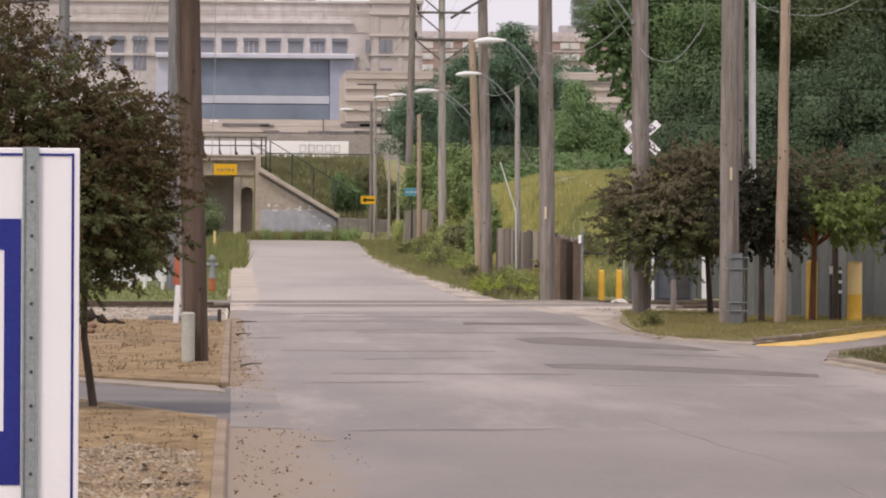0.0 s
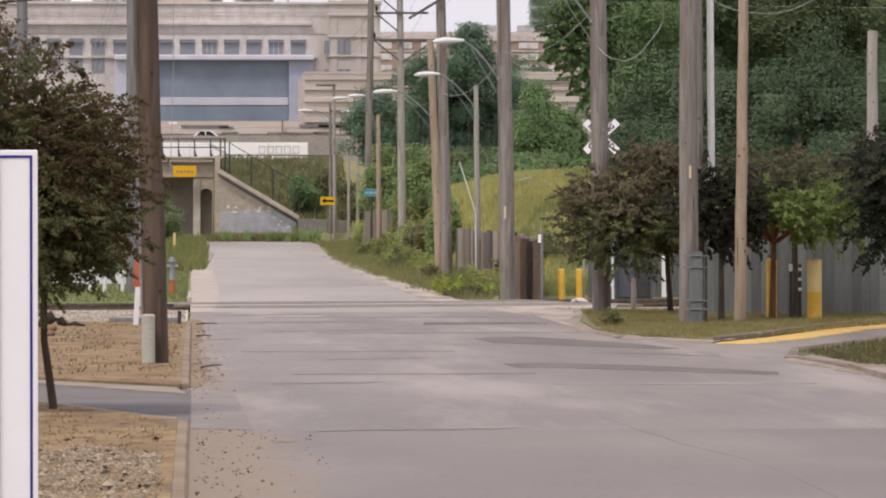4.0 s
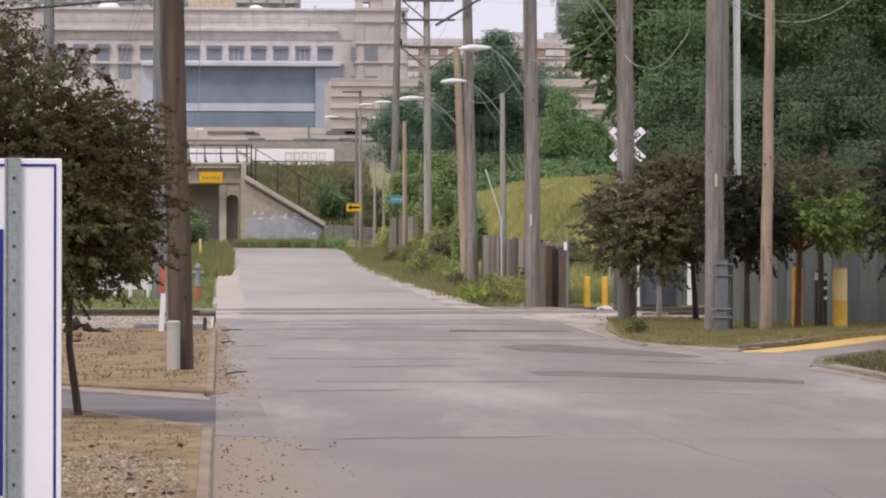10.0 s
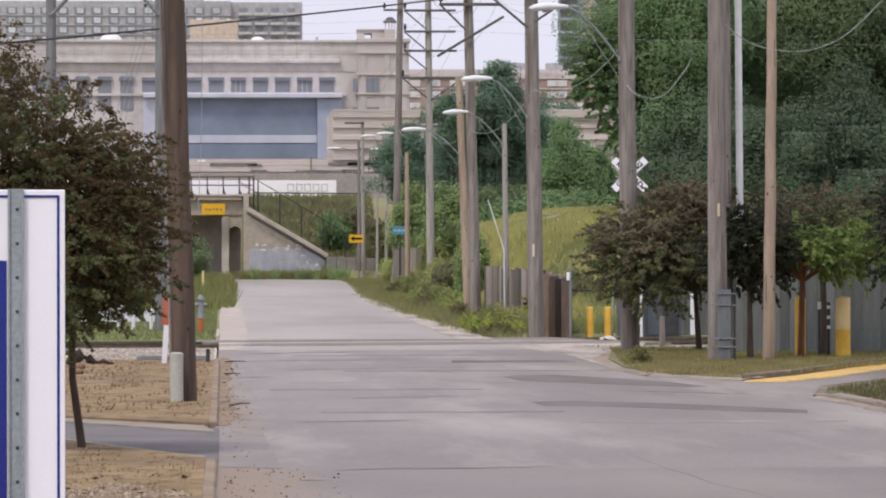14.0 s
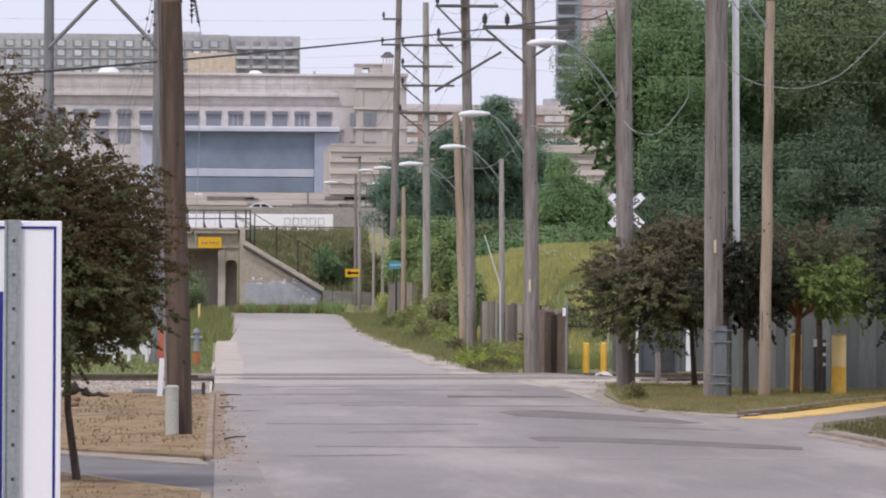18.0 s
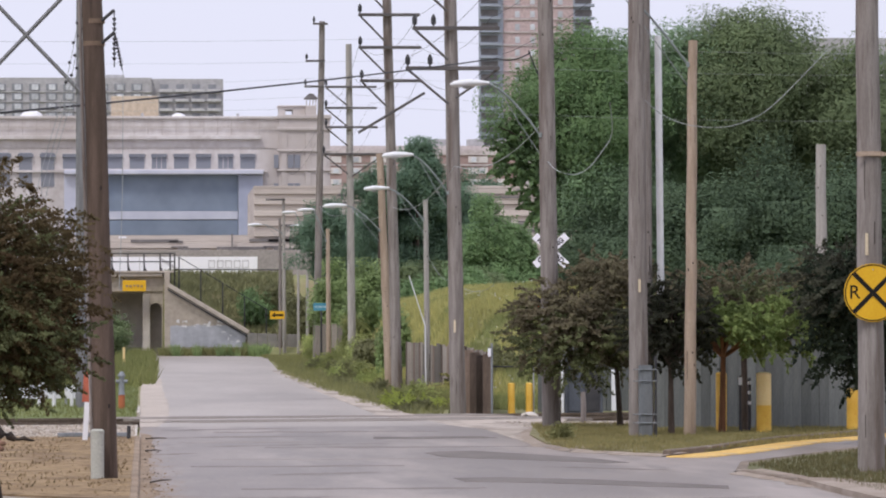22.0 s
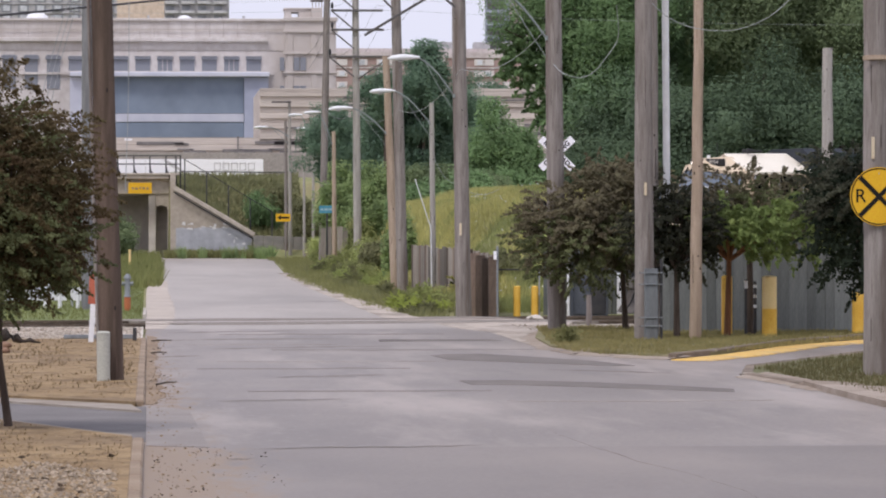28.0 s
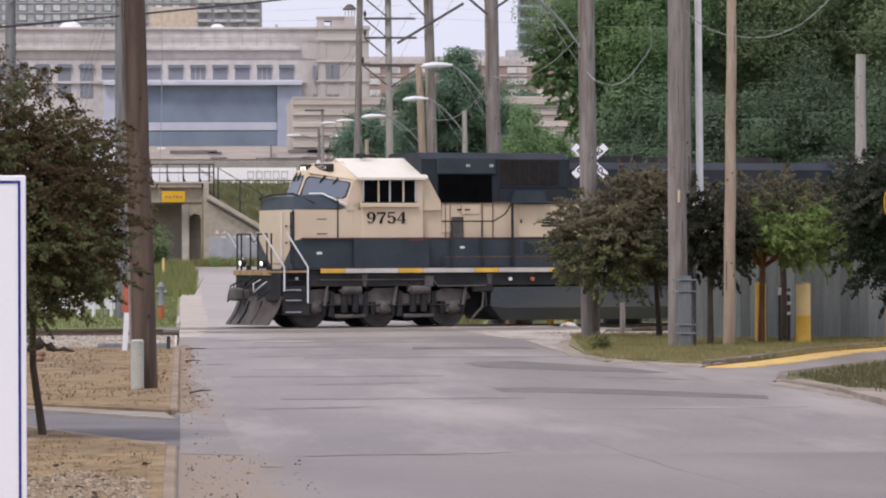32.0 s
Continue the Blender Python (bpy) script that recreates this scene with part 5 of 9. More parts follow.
foliage(plum, (-3.1, 47.7, 4.2), (1.3, 1.0, 0.9), LBROWN, 330, 0.46, 46, 0.021, 92)
foliage(plum, (-1.45, 47.8, 2.75), (0.85, 0.8, 1.15), LBROWN, 300, 0.4, 66, 0.021, 97, "side_foliage")
foliage(plum, (-1.95, 47.6, 2.0), (1.45, 1.2, 0.75), LPLUMG, 420, 0.45, 74, 0.021, 93)
foliage(plum, (-2.5, 47.6, 2.8), (1.9, 1.5, 1.5), LPLUMG, 420, 0.45, 70, 0.021, 99, "inner_foliage")
foliage(plum, (-1.2, 47.9, 2.5), (0.7, 0.7, 1.2), LBROWN, 150, 0.4, 60, 0.021, 101, "outer_foliage")
foliage(plum2, (10.1, 97.6, 2.0), (1.8, 1.4, 1.0), LPLUMG, 300, 0.5, 48, 0.038, 94)
foliage(plum2, (10.94, 98.2, 3.59), (1.15, 0.9, 0.5), LPURPLE, 190, 0.45, 50, 0.038, 102, "top_foliage")
foliage(plum4, (13.6, 93.3, 2.8), (1.9, 1.0, 0.7), LPLUMG, 140, 0.5, 48, 0.038, 95)
foliage(plum5, (14.1, 83.4, 3.2), (1.4, 1.2, 1.0), LPURPLE2, 160, 0.5, 46, 0.04, 96)
far = "woodland behind the railway"
WOOD = ((17.5, 168, 10.7, 3.6, 3.7, 250, LWOOD), (18.7, 167, 7.6, 2.4, 2.4, 110, LDARK), (21.3, 171, 11.6, 3.7, 4.0, 250, LDARK), (24.8, 170, 11.5, 3.7, 4.3, 260, LOLIVED), (28.2, 170, 10.2, 3.3, 4.0, 220, LOLIVED), (32.6, 172, 9.0, 3.6, 4.0, 130, LOLIVED),
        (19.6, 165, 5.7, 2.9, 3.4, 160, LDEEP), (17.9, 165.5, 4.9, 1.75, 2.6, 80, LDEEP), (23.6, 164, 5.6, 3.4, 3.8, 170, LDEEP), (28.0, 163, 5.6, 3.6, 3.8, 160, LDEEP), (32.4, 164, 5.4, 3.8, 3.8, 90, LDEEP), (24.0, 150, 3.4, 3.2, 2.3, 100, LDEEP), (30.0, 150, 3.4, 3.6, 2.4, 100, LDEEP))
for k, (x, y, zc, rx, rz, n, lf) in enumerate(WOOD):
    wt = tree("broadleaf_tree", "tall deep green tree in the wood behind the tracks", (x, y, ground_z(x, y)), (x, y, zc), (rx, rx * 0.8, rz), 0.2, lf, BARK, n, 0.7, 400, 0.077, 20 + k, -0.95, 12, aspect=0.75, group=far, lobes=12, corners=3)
    if k == 0:
        foliage(wt, (15.5, 167.6, 9.3), (1.7, 1.5, 2.0), LWOOD, 260, 0.6, 40, 0.1, 111, "low_limb_foliage")
        foliage(wt, (16.1, 167.4, 7.4), (1.0, 1.0, 1.0), LWOOD, 110, 0.5, 40, 0.1, 112, "low_limb_foliage")
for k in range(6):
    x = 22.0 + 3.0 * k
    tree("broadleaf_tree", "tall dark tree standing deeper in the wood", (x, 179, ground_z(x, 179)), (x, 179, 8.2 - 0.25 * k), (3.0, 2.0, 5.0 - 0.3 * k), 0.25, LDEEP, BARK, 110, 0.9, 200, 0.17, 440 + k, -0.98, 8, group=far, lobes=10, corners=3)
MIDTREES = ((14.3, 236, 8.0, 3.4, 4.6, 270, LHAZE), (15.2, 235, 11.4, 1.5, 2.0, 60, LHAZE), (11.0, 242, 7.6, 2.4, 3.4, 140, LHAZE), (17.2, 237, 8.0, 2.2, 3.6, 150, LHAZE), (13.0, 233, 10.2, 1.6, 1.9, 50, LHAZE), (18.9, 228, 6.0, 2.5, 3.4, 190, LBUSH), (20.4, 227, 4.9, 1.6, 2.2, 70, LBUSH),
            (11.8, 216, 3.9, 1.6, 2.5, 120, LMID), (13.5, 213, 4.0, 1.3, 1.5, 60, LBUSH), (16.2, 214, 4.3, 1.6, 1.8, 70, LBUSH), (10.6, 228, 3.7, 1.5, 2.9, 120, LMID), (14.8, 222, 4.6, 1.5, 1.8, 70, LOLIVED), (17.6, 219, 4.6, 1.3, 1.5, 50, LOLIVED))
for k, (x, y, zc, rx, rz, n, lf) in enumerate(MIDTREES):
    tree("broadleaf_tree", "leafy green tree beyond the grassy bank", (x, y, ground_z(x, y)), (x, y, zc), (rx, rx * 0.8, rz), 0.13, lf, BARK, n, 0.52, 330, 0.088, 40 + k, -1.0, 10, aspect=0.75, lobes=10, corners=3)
for k, (x, y, zc, rx, rz, lf) in enumerate(((6.9, 264.4, 4.0, 1.1, 1.75, LWOOD), (8.7, 266.5, 4.8, 1.1, 1.5, LOLIVE), (9.8, 262.5, 3.4, 1.2, 2.2, LOLIVE), (10.6, 214, 1.9, 0.9, 1.2, LBANK), (9.6, 162, 1.9, 0.42, 1.4, LMID), (10.2, 190, 1.3, 0.7, 0.8, LOLIVE), (-3.4, 232, 3.0, 1.7, 2.0, LDARK), (-1.5, 200, 2.4, 0.8, 1.5, LOLIVED))):
    rng = np.random.default_rng(60 + k)
    pos, mid, face = clumps(rng, (0, 0, 0), (rx, rx, rz), 80, 0.34, 80, -1, 6)
    b = thing("bush", "dense green bush among the weeds", "bush", Matrix.Translation((x, y, zc)))
    part("foliage", quads("foliage", pos, 0.085, lf, rng, 0, 0.75, face, 3), lf, b)
    stems = Mesh()
    for q in mid[:8]:
        stems.tube([(0, 0, ground_z(x, y) - zc), Vector(q) * 0.4, q], [0.05, 0.035, 0.01], 5)
    part("stems", stems, BARK, b)


wr = random.Random(9)
for k in range(24):
    y = wr.uniform(124, 215) if k < 16 else wr.uniform(122.5, 131)
    x = 8.0 + wr.uniform(0.0, 1.5) + 0.3 * ease(160, 200, y) if k < 16 else wr.uniform(7.6, 8.8)
    rz = wr.uniform(0.18, 0.45)
    rng = np.random.default_rng(300 + k)
    if k < 16:
        pos, mid, face = sprays(rng, (0, 0, rz * 0.75), (rz * 1.4, rz * 1.4, rz), 60, 0.3, 44, -0.5)
        lf = (LWEED, LOLIVE, LBANK)[k % 3]
        b = thing("weed_bush", "leafy roadside weed bush among rough grass", "bush", Matrix.Translation((x, y, ground_z(x, y))))
        part("foliage", quads("foliage", pos, 0.032, lf, rng, 0, 0.45), lf, b)
    else:
        lf = (LTUFT, LOLIVE, LTUFT)[k % 3]
        pos, mid, face = sprays(rng, (0, 0, rz * 0.65), (rz * 1.2, rz * 1.2, rz * 0.7), 46, 0.24, 50, -0.6)
        b = thing("weed_tuft", "bright feathery weed tuft by the crossing", "weed", Matrix.Translation((x, y, ground_z(x, y))))
        part("foliage", quads("foliage", pos, 0.024, lf, rng, 0, 0.5), lf, b)


def scatter(seed, n, x0, x1, y0, y1, keep=None):
    rng = np.random.default_rng(seed)
    xy = np.stack([rng.uniform(x0, x1, n), rng.uniform(y0, y1, n)], 1)
    if keep:
        xy = xy[np.array([keep(x, y) for x, y in xy])]
    return rng, xy


wr = random.Random(31)
for k in range(16):
    y = wr.uniform(176, 250)
    x = wr.uniform(9.9, 11.6) if k % 4 else wr.uniform(9.0, 9.8)
    rz = wr.uniform(0.5, 1.1) if x > 9.9 else wr.uniform(0.3, 0.5)
    rng = np.random.default_rng(360 + k)
    pos, mid, face = clumps(rng, (0, 0, rz * 0.7), (rz * 0.9, rz * 0.9, rz), 50, 0.3, 60, -0.9, 5)
    lf = (LBANK, LWEED)[k % 2]
    b = thing("scrub_bush", "scrubby undergrowth at the foot of the bank", "bush", Matrix.Translation((x, y, ground_z(x, y))))
    part("foliage", quads("foliage", pos, 0.07, lf, rng, 0, 0.75, face, 3), lf, b)


def road_right(y):
    return 6.9 - 0.3 * ease(119, 147, y) - 0.6 * ease(147, 181, y) + 0.9 * ease(181, 232, y)


rng, xy = scatter(70, 42000, 5.8, 10.6, 119.5, 258, lambda x, y: x > road_right(y) + 0.2 + 0.5 * noise.noise((y * 0.35, 3, x)) and (x < 8.6 or y > 126) and y > 120.15 + 0.335 * (x - 8) and noise.noise((x * 0.9, y * 0.3, 0)) > -0.25)
solo("tall_grass", blades("tall_grass", xy, ground_z, 0.24, 0.016, LGRASS, rng), LGRASS, "rough weedy grass along the street edge", "grass", kind="stuff")
rng, xy = scatter(77, 5200, 7.2, 10.2, 121.0, 215, lambda x, y: x > road_right(y) + 0.7 and y > 121.4 + 0.335 * (x - 8) and noise.noise((x * 1.1, y * 0.22, 7)) > 0.1)
solo("weed_clumps", blades("weed_clumps", xy, ground_z, 0.38, 0.022, LOLIVE, rng), LOLIVE, "olive weed clumps among the poles", "weeds", kind="stuff")
wr = random.Random(14)
for k in range(9):
    x, y = wr.uniform(10.5, 15.5), wr.uniform(138, 166)
    rz = wr.uniform(0.3, 0.55)
    rng = np.random.default_rng(340 + k)
    pos, mid, face = sprays(rng, (0, 0, rz * 0.6), (rz * 1.6, rz * 1.6, rz), 80, 0.45, 44, -0.6)
    lf = (LWEED, LYEL, LOLIVE)[k % 3]
    b = thing("weed_bush", "low leafy weed clump on the grassy bank", "bush", Matrix.Translation((x, y, ground_z(x, y))))
    part("foliage", quads("foliage", pos, 0.045, lf, rng), lf, b)
rng, xy = scatter(71, 74000, 9.9, 19, 128, 212, lambda x, y: noise.noise((x * 0.55, y * 0.12, 1)) > 0.32 - 0.5 * ease(132, 158, y))
solo("bank_weeds", blades("bank_weeds", xy, ground_z, 0.42, 0.02, LYEL, rng), LYEL, "yellow-green weeds over the grassy bank", "weeds", kind="stuff")
rng, xy = scatter(171, 66000, 9.9, 19, 126, 212, lambda x, y: noise.noise((x * 0.55, y * 0.12, 1)) < 0.4 - 0.5 * ease(132, 158, y))
solo("bank_grass", blades("bank_grass", xy, ground_z, 0.34, 0.02, LBANK, rng), LBANK, "duller green grass patches on the bank", "grass", kind="stuff")
rng, xy = scatter(172, 420, 10, 18, 130, 172, lambda x, y: noise.noise((x * 0.8, y * 0.2, 6)) > 0.12)
pos = np.array([(x, y, ground_z(x, y) + 0.42) for x, y in xy])
solo("wild_flowers", quads("wild_flowers", pos, 0.035, WHITE, rng), WHITE, "tiny white wild flowers on the bank", "flowers", kind="stuff")
rng, xy = scatter(72, 14000, -6, 0.55, 165, 252, lambda x, y: x < 0.35 + 0.3 * ease(150, 200, y))
solo("tall_grass", blades("tall_grass", xy, ground_z, 0.7, 0.04, LLIME, rng), LLIME, "tall bright grass beside the street", "grass", kind="stuff")
rng, xy = scatter(78, 7000, 1.4, 9.5, 263.0, 272)
solo("slope_scrub", blades("slope_scrub", xy, ground_z, 0.42, 0.05, LOLIVE, rng), LOLIVE, "dull olive scrub on the bridge embankment", "scrub", kind="stuff")
rng, xy = scatter(79, 2600, 1.8, 7.6, 257.6, 260.5, lambda x, y: noise.noise((x * 0.9, y * 0.5, 4)) > 0.05)
solo("weed_clumps", blades("weed_clumps", xy, ground_z, 0.75, 0.06, LMID, rng), LMID, "uneven weed clumps at the end of the street", "weeds", kind="stuff")
rng, xy = scatter(73, 4500, 1.0, 6.3, 258.8, 261.7)
solo("tall_grass", blades("tall_grass", xy, ground_z, 0.55, 0.05, LGRASS, rng), LGRASS, "rough grass at the foot of the wing wall", "grass", kind="stuff")
sheet("far_lawn", [-40, -12, -6, -4, -2.5, -1.2, -0.22], [120.2, 124, 128, 132, 136, 140, 145, 150, 157, 164], lambda x, y: ground_z(x, y) + 0.02, FARLAWN, "short green lawn beyond the tracks")
rng, xy = scatter(74, 12000, -6, -0.2, 120.5, 165)
solo("lawn_grass", blades("lawn_grass", xy, ground_z, 0.13, 0.02, LLIME, rng), LLIME, "short grass beyond the tracks", "grass", kind="stuff")
rng, xy = scatter(75, 34000, 8.0, 16, 77, 102, lambda x, y: y > 76.6 + 2.35 * max(0, x - 9.6) and y < 103 and (x > 8.9 or y > 78) and (x > 8.3 or y > 80) and x > 8.0 + 0.075 * max(0, y - 84) - 0.12 * noise.noise((y, 0, 0)))
solo("lawn_grass", blades("lawn_grass", xy, lambda x, y: 0.07, 0.08, 0.013, LDRYLAWN, rng), LDRYLAWN, "mown grass of the kerbed island", "grass", kind="stuff")
rng, xy = scatter(76, 16000, 9.9, 14.5, 52, 80, lambda x, y: y < 70 + 2.6 * (x - 10.2))
solo("lawn_grass", blades("lawn_grass", xy, lambda x, y: 0.05, 0.09, 0.014, LLAWN, rng), LLAWN, "mown grass round the warning sign pole", "grass", kind="stuff")


def litter(name, seed, n, box, size, material, label, z, keep=None, flat=0.75):
    rng, xy = scatter(seed, n, *box, keep)
    pos = np.concatenate([xy, np.full((len(xy), 1), z) + rng.uniform(0, 0.02, (len(xy), 1))], 1)
    solo(name, quads(name, pos, size, material, rng, flat), material, label, "litter", kind="stuff")


rng, xy = scatter(86, 2600, -4.5, -0.25, 27, 50, lambda x, y: y < 45.2 + 2.85 * (-0.25 - x) and noise.noise((x * 1.5, y * 0.6, 2)) > -0.15)
solo("dead_grass", blades("dead_grass", xy, lambda x, y: 0.06, 0.036, 0.014, LSTRAW, rng), LSTRAW, "dead straw-coloured grass on the verge", "grass", kind="stuff")
rng, xy = scatter(87, 2200, -5, -0.25, 57, 91, lambda x, y: y > 57 - 1.5 * (x + 0.25) and noise.noise((x * 1.2, y * 0.3, 5)) > -0.1)
solo("dead_grass", blades("dead_grass", xy, lambda x, y: 0.06, 0.06, 0.02, LSTRAW, rng), LSTRAW, "dead straw-coloured grass round the pole", "grass", kind="stuff")
litter("kerb_debris", 88, 80, (0.0, 0.3, 66, 92), 0.024, LDEBRIS, "dark sticks and leaves beside the kerb", 0.012, lambda x, y: noise.noise((0, y * 0.5, 1)) > 0.0)
litter("mulch_chips", 80, 14000, (-4.5, -0.25, 22, 54), 0.02, LDRY, "loose dry mulch and dead leaves", 0.062, lambda x, y: y < 45.4 + 2.85 * (-0.25 - x) and noise.noise((x * 2.0, y * 0.8, 12)) > -0.1, 0.96)
litter("stone_chips", 81, 9000, (-3.5, -0.25, 22, 42), 0.012, LDRY, "brown chips between the pebbles", 0.064, None, 0.9)
litter("mulch_chips", 82, 9000, (-5, -0.25, 56, 92), 0.028, LDRY, "loose dry mulch round the pole", 0.062, lambda x, y: y > 56 - 1.5 * (x + 0.25) and noise.noise((x * 1.6, y * 0.4, 13)) > -0.15, 0.96)
litter("gutter_grit", 89, 420, (0.0, 1.2, 29, 44), 0.014, LDEBRIS, "dark grit and leaf crumbs washed against the kerb", 0.003, lambda x, y: noise.noise((x * 2.2, y * 0.5, 7)) > 0.08 + 0.3 * (x - 0.4))
litter("gutter_leaves", 83, 500, (-0.02, 0.55, 30, 92), 0.018, LDRY, "dead leaves and grit along the gutter", 0.004, lambda x, y: random.random() < 1 - x / 0.6)
litter("ballast_stones", 84, 7000, (-5, -0.2, 92, 106), 0.04, LSTONE, "white crushed stones beside the track", 0.002)
litter("ballast_stones", 85, 3000, (9.2, 15, 101.5, 108), 0.05, LSTONE, "white crushed stones behind the island", -0.01)
strip("gutter_dirt", [(55.9, -0.06, 0.02), (57.5, -0.06, 0.2), (64, -0.06, 0.14), (72, -0.06, 0.1), (82, -0.06, 0.14), (91, -0.06, 0.22), (96, -0.06, 0.1)], GUTTER, "brown washed dirt lying along the kerb", 0.006, 0.02, ragged=0.06, cuts=0.3)


def pebbles(name, seed, n, box, size, material, label, z, keep=None):
    """Small uneven stones lying on the ground."""
    rng, xy = scatter(seed, n, *box, keep)
    n = len(xy)
    base = np.array(((1, 0, 0), (0, 1, 0), (-1, 0, 0), (0, -1, 0), (0, 0, 0.75), (0, 0, -0.6)), float)
    turn = rng.random(n) * 6.28
    r = size * np.exp(rng.normal(size=n) * 0.38)
    v = base[None] * (0.65 + 0.6 * rng.random((n, 6, 1))) * r[:, None, None]
    c, s = np.cos(turn)[:, None], np.sin(turn)[:, None]
    out = np.stack([v[:, :, 0] * c - v[:, :, 1] * s + xy[:, :1], v[:, :, 0] * s + v[:, :, 1] * c + xy[:, 1:], v[:, :, 2] + z + 0.25 * r[:, None]], 2)
    f = np.array(((0, 1, 4), (1, 2, 4), (2, 3, 4), (3, 0, 4), (1, 0, 5), (2, 1, 5), (3, 2, 5), (0, 3, 5)))
    me = bpy.data.meshes.new(name)
    me.from_pydata(out.reshape(-1, 3).tolist(), [], (f[None] + 6 * np.arange(n)[:, None, None]).reshape(-1, 3).tolist())
    me.materials.append(material)
    solo(name, me, material, label, "stones", kind="stuff")


PEBBLE = surface("mixed_pebbles", (0.279, 0.221, 0.160), (0.344, 0.283, 0.217), 3, 0.9, 0.2, 40, island=0.38)
pebbles("verge_pebbles", 181, 15000, (-3.4, -0.3, 21.5, 41.5), 0.0165, PEBBLE, "pale mixed pebbles over the near mulch", 0.058, lambda x, y: 0.5 * noise.noise((x * 1.3, y * 0.4, 3)) + 1.0 > (y - 24) / 15 and x < -0.26 + 0.06 * noise.noise((y * 2, 1, 0)))
pebbles("gutter_pebbles", 182, 150, (0.0, 0.95, 24, 44), 0.011, PEBBLE, "small stones washed along the kerb", 0.006, lambda x, y: x < 0.75 + 0.25 * noise.noise((0, y * 0.6, 5)))
litter("verge_leaves", 183, 260, (-3.2, -0.25, 22, 44), 0.035, LDEBRIS, "dark dead leaves on the pebbles", 0.075)
litter("kerb_leaves", 184, 150, (0.0, 0.4, 56, 66), 0.022, LDRY, "dead leaves drifted against the kerb", 0.012, lambda x, y: noise.noise((x * 3, y * 0.7, 9)) > -0.05)
for k, (x0, y0, x1, y1) in enumerate(((0.08, 29.6, 0.3, 29.3), (0.05, 91, 0.5, 91.6), (0.04, 81.2, 0.34, 81.5), (0.1, 63.3, 0.42, 64.4))):
    solo("stick", Mesh().tube([(x0, y0, 0.02), ((x0 + x1) / 2, (y0 + y1) / 2 + 0.03, 0.03), (x1, y1, 0.018)], [0.014, 0.012, 0.006], 6), BARK, "dark fallen stick beside the kerb", "stick", smooth=60)
timber = thing("edging_timber", "weathered squared timber edging the pebble bed", "timber", pose(-0.72, 23.05, 0.13, 3, 0, -62))
part("beam", Mesh().box(-0.72, -0.085, -0.1, 0.6, 0.085, 0.08, 0.018), TIMBER, timber)
part("split", Mesh().box(-0.6, -0.02, 0.078, 0.1, -0.008, 0.083), BARK, timber)
strip("crossing_sand", [(84, 7.85, 8.1), (92, 7.9, 8.6), (97, 8.0, 9.1), (100, 8.0, 9.6), (104, 7.6, 10.4), (112, 7.4, 11.2), (116.5, 6.8, 10.2)], SAND, "pale dust spread over the street edge by the crossing", 0.005, 0.02, ragged=0.25, cuts=0.5)
strip("crossing_sand", [(104, -0.1, 0.35), (112, -0.1, 0.6), (119, -0.08, 0.7), (135, -0.1, 0.75), (160, -0.1, 0.7), (178, 0.3, 0.75)], PALEDUST, "pale dust along the street edge", 0.005, 0.02, ragged=0.05, cuts=2.5)


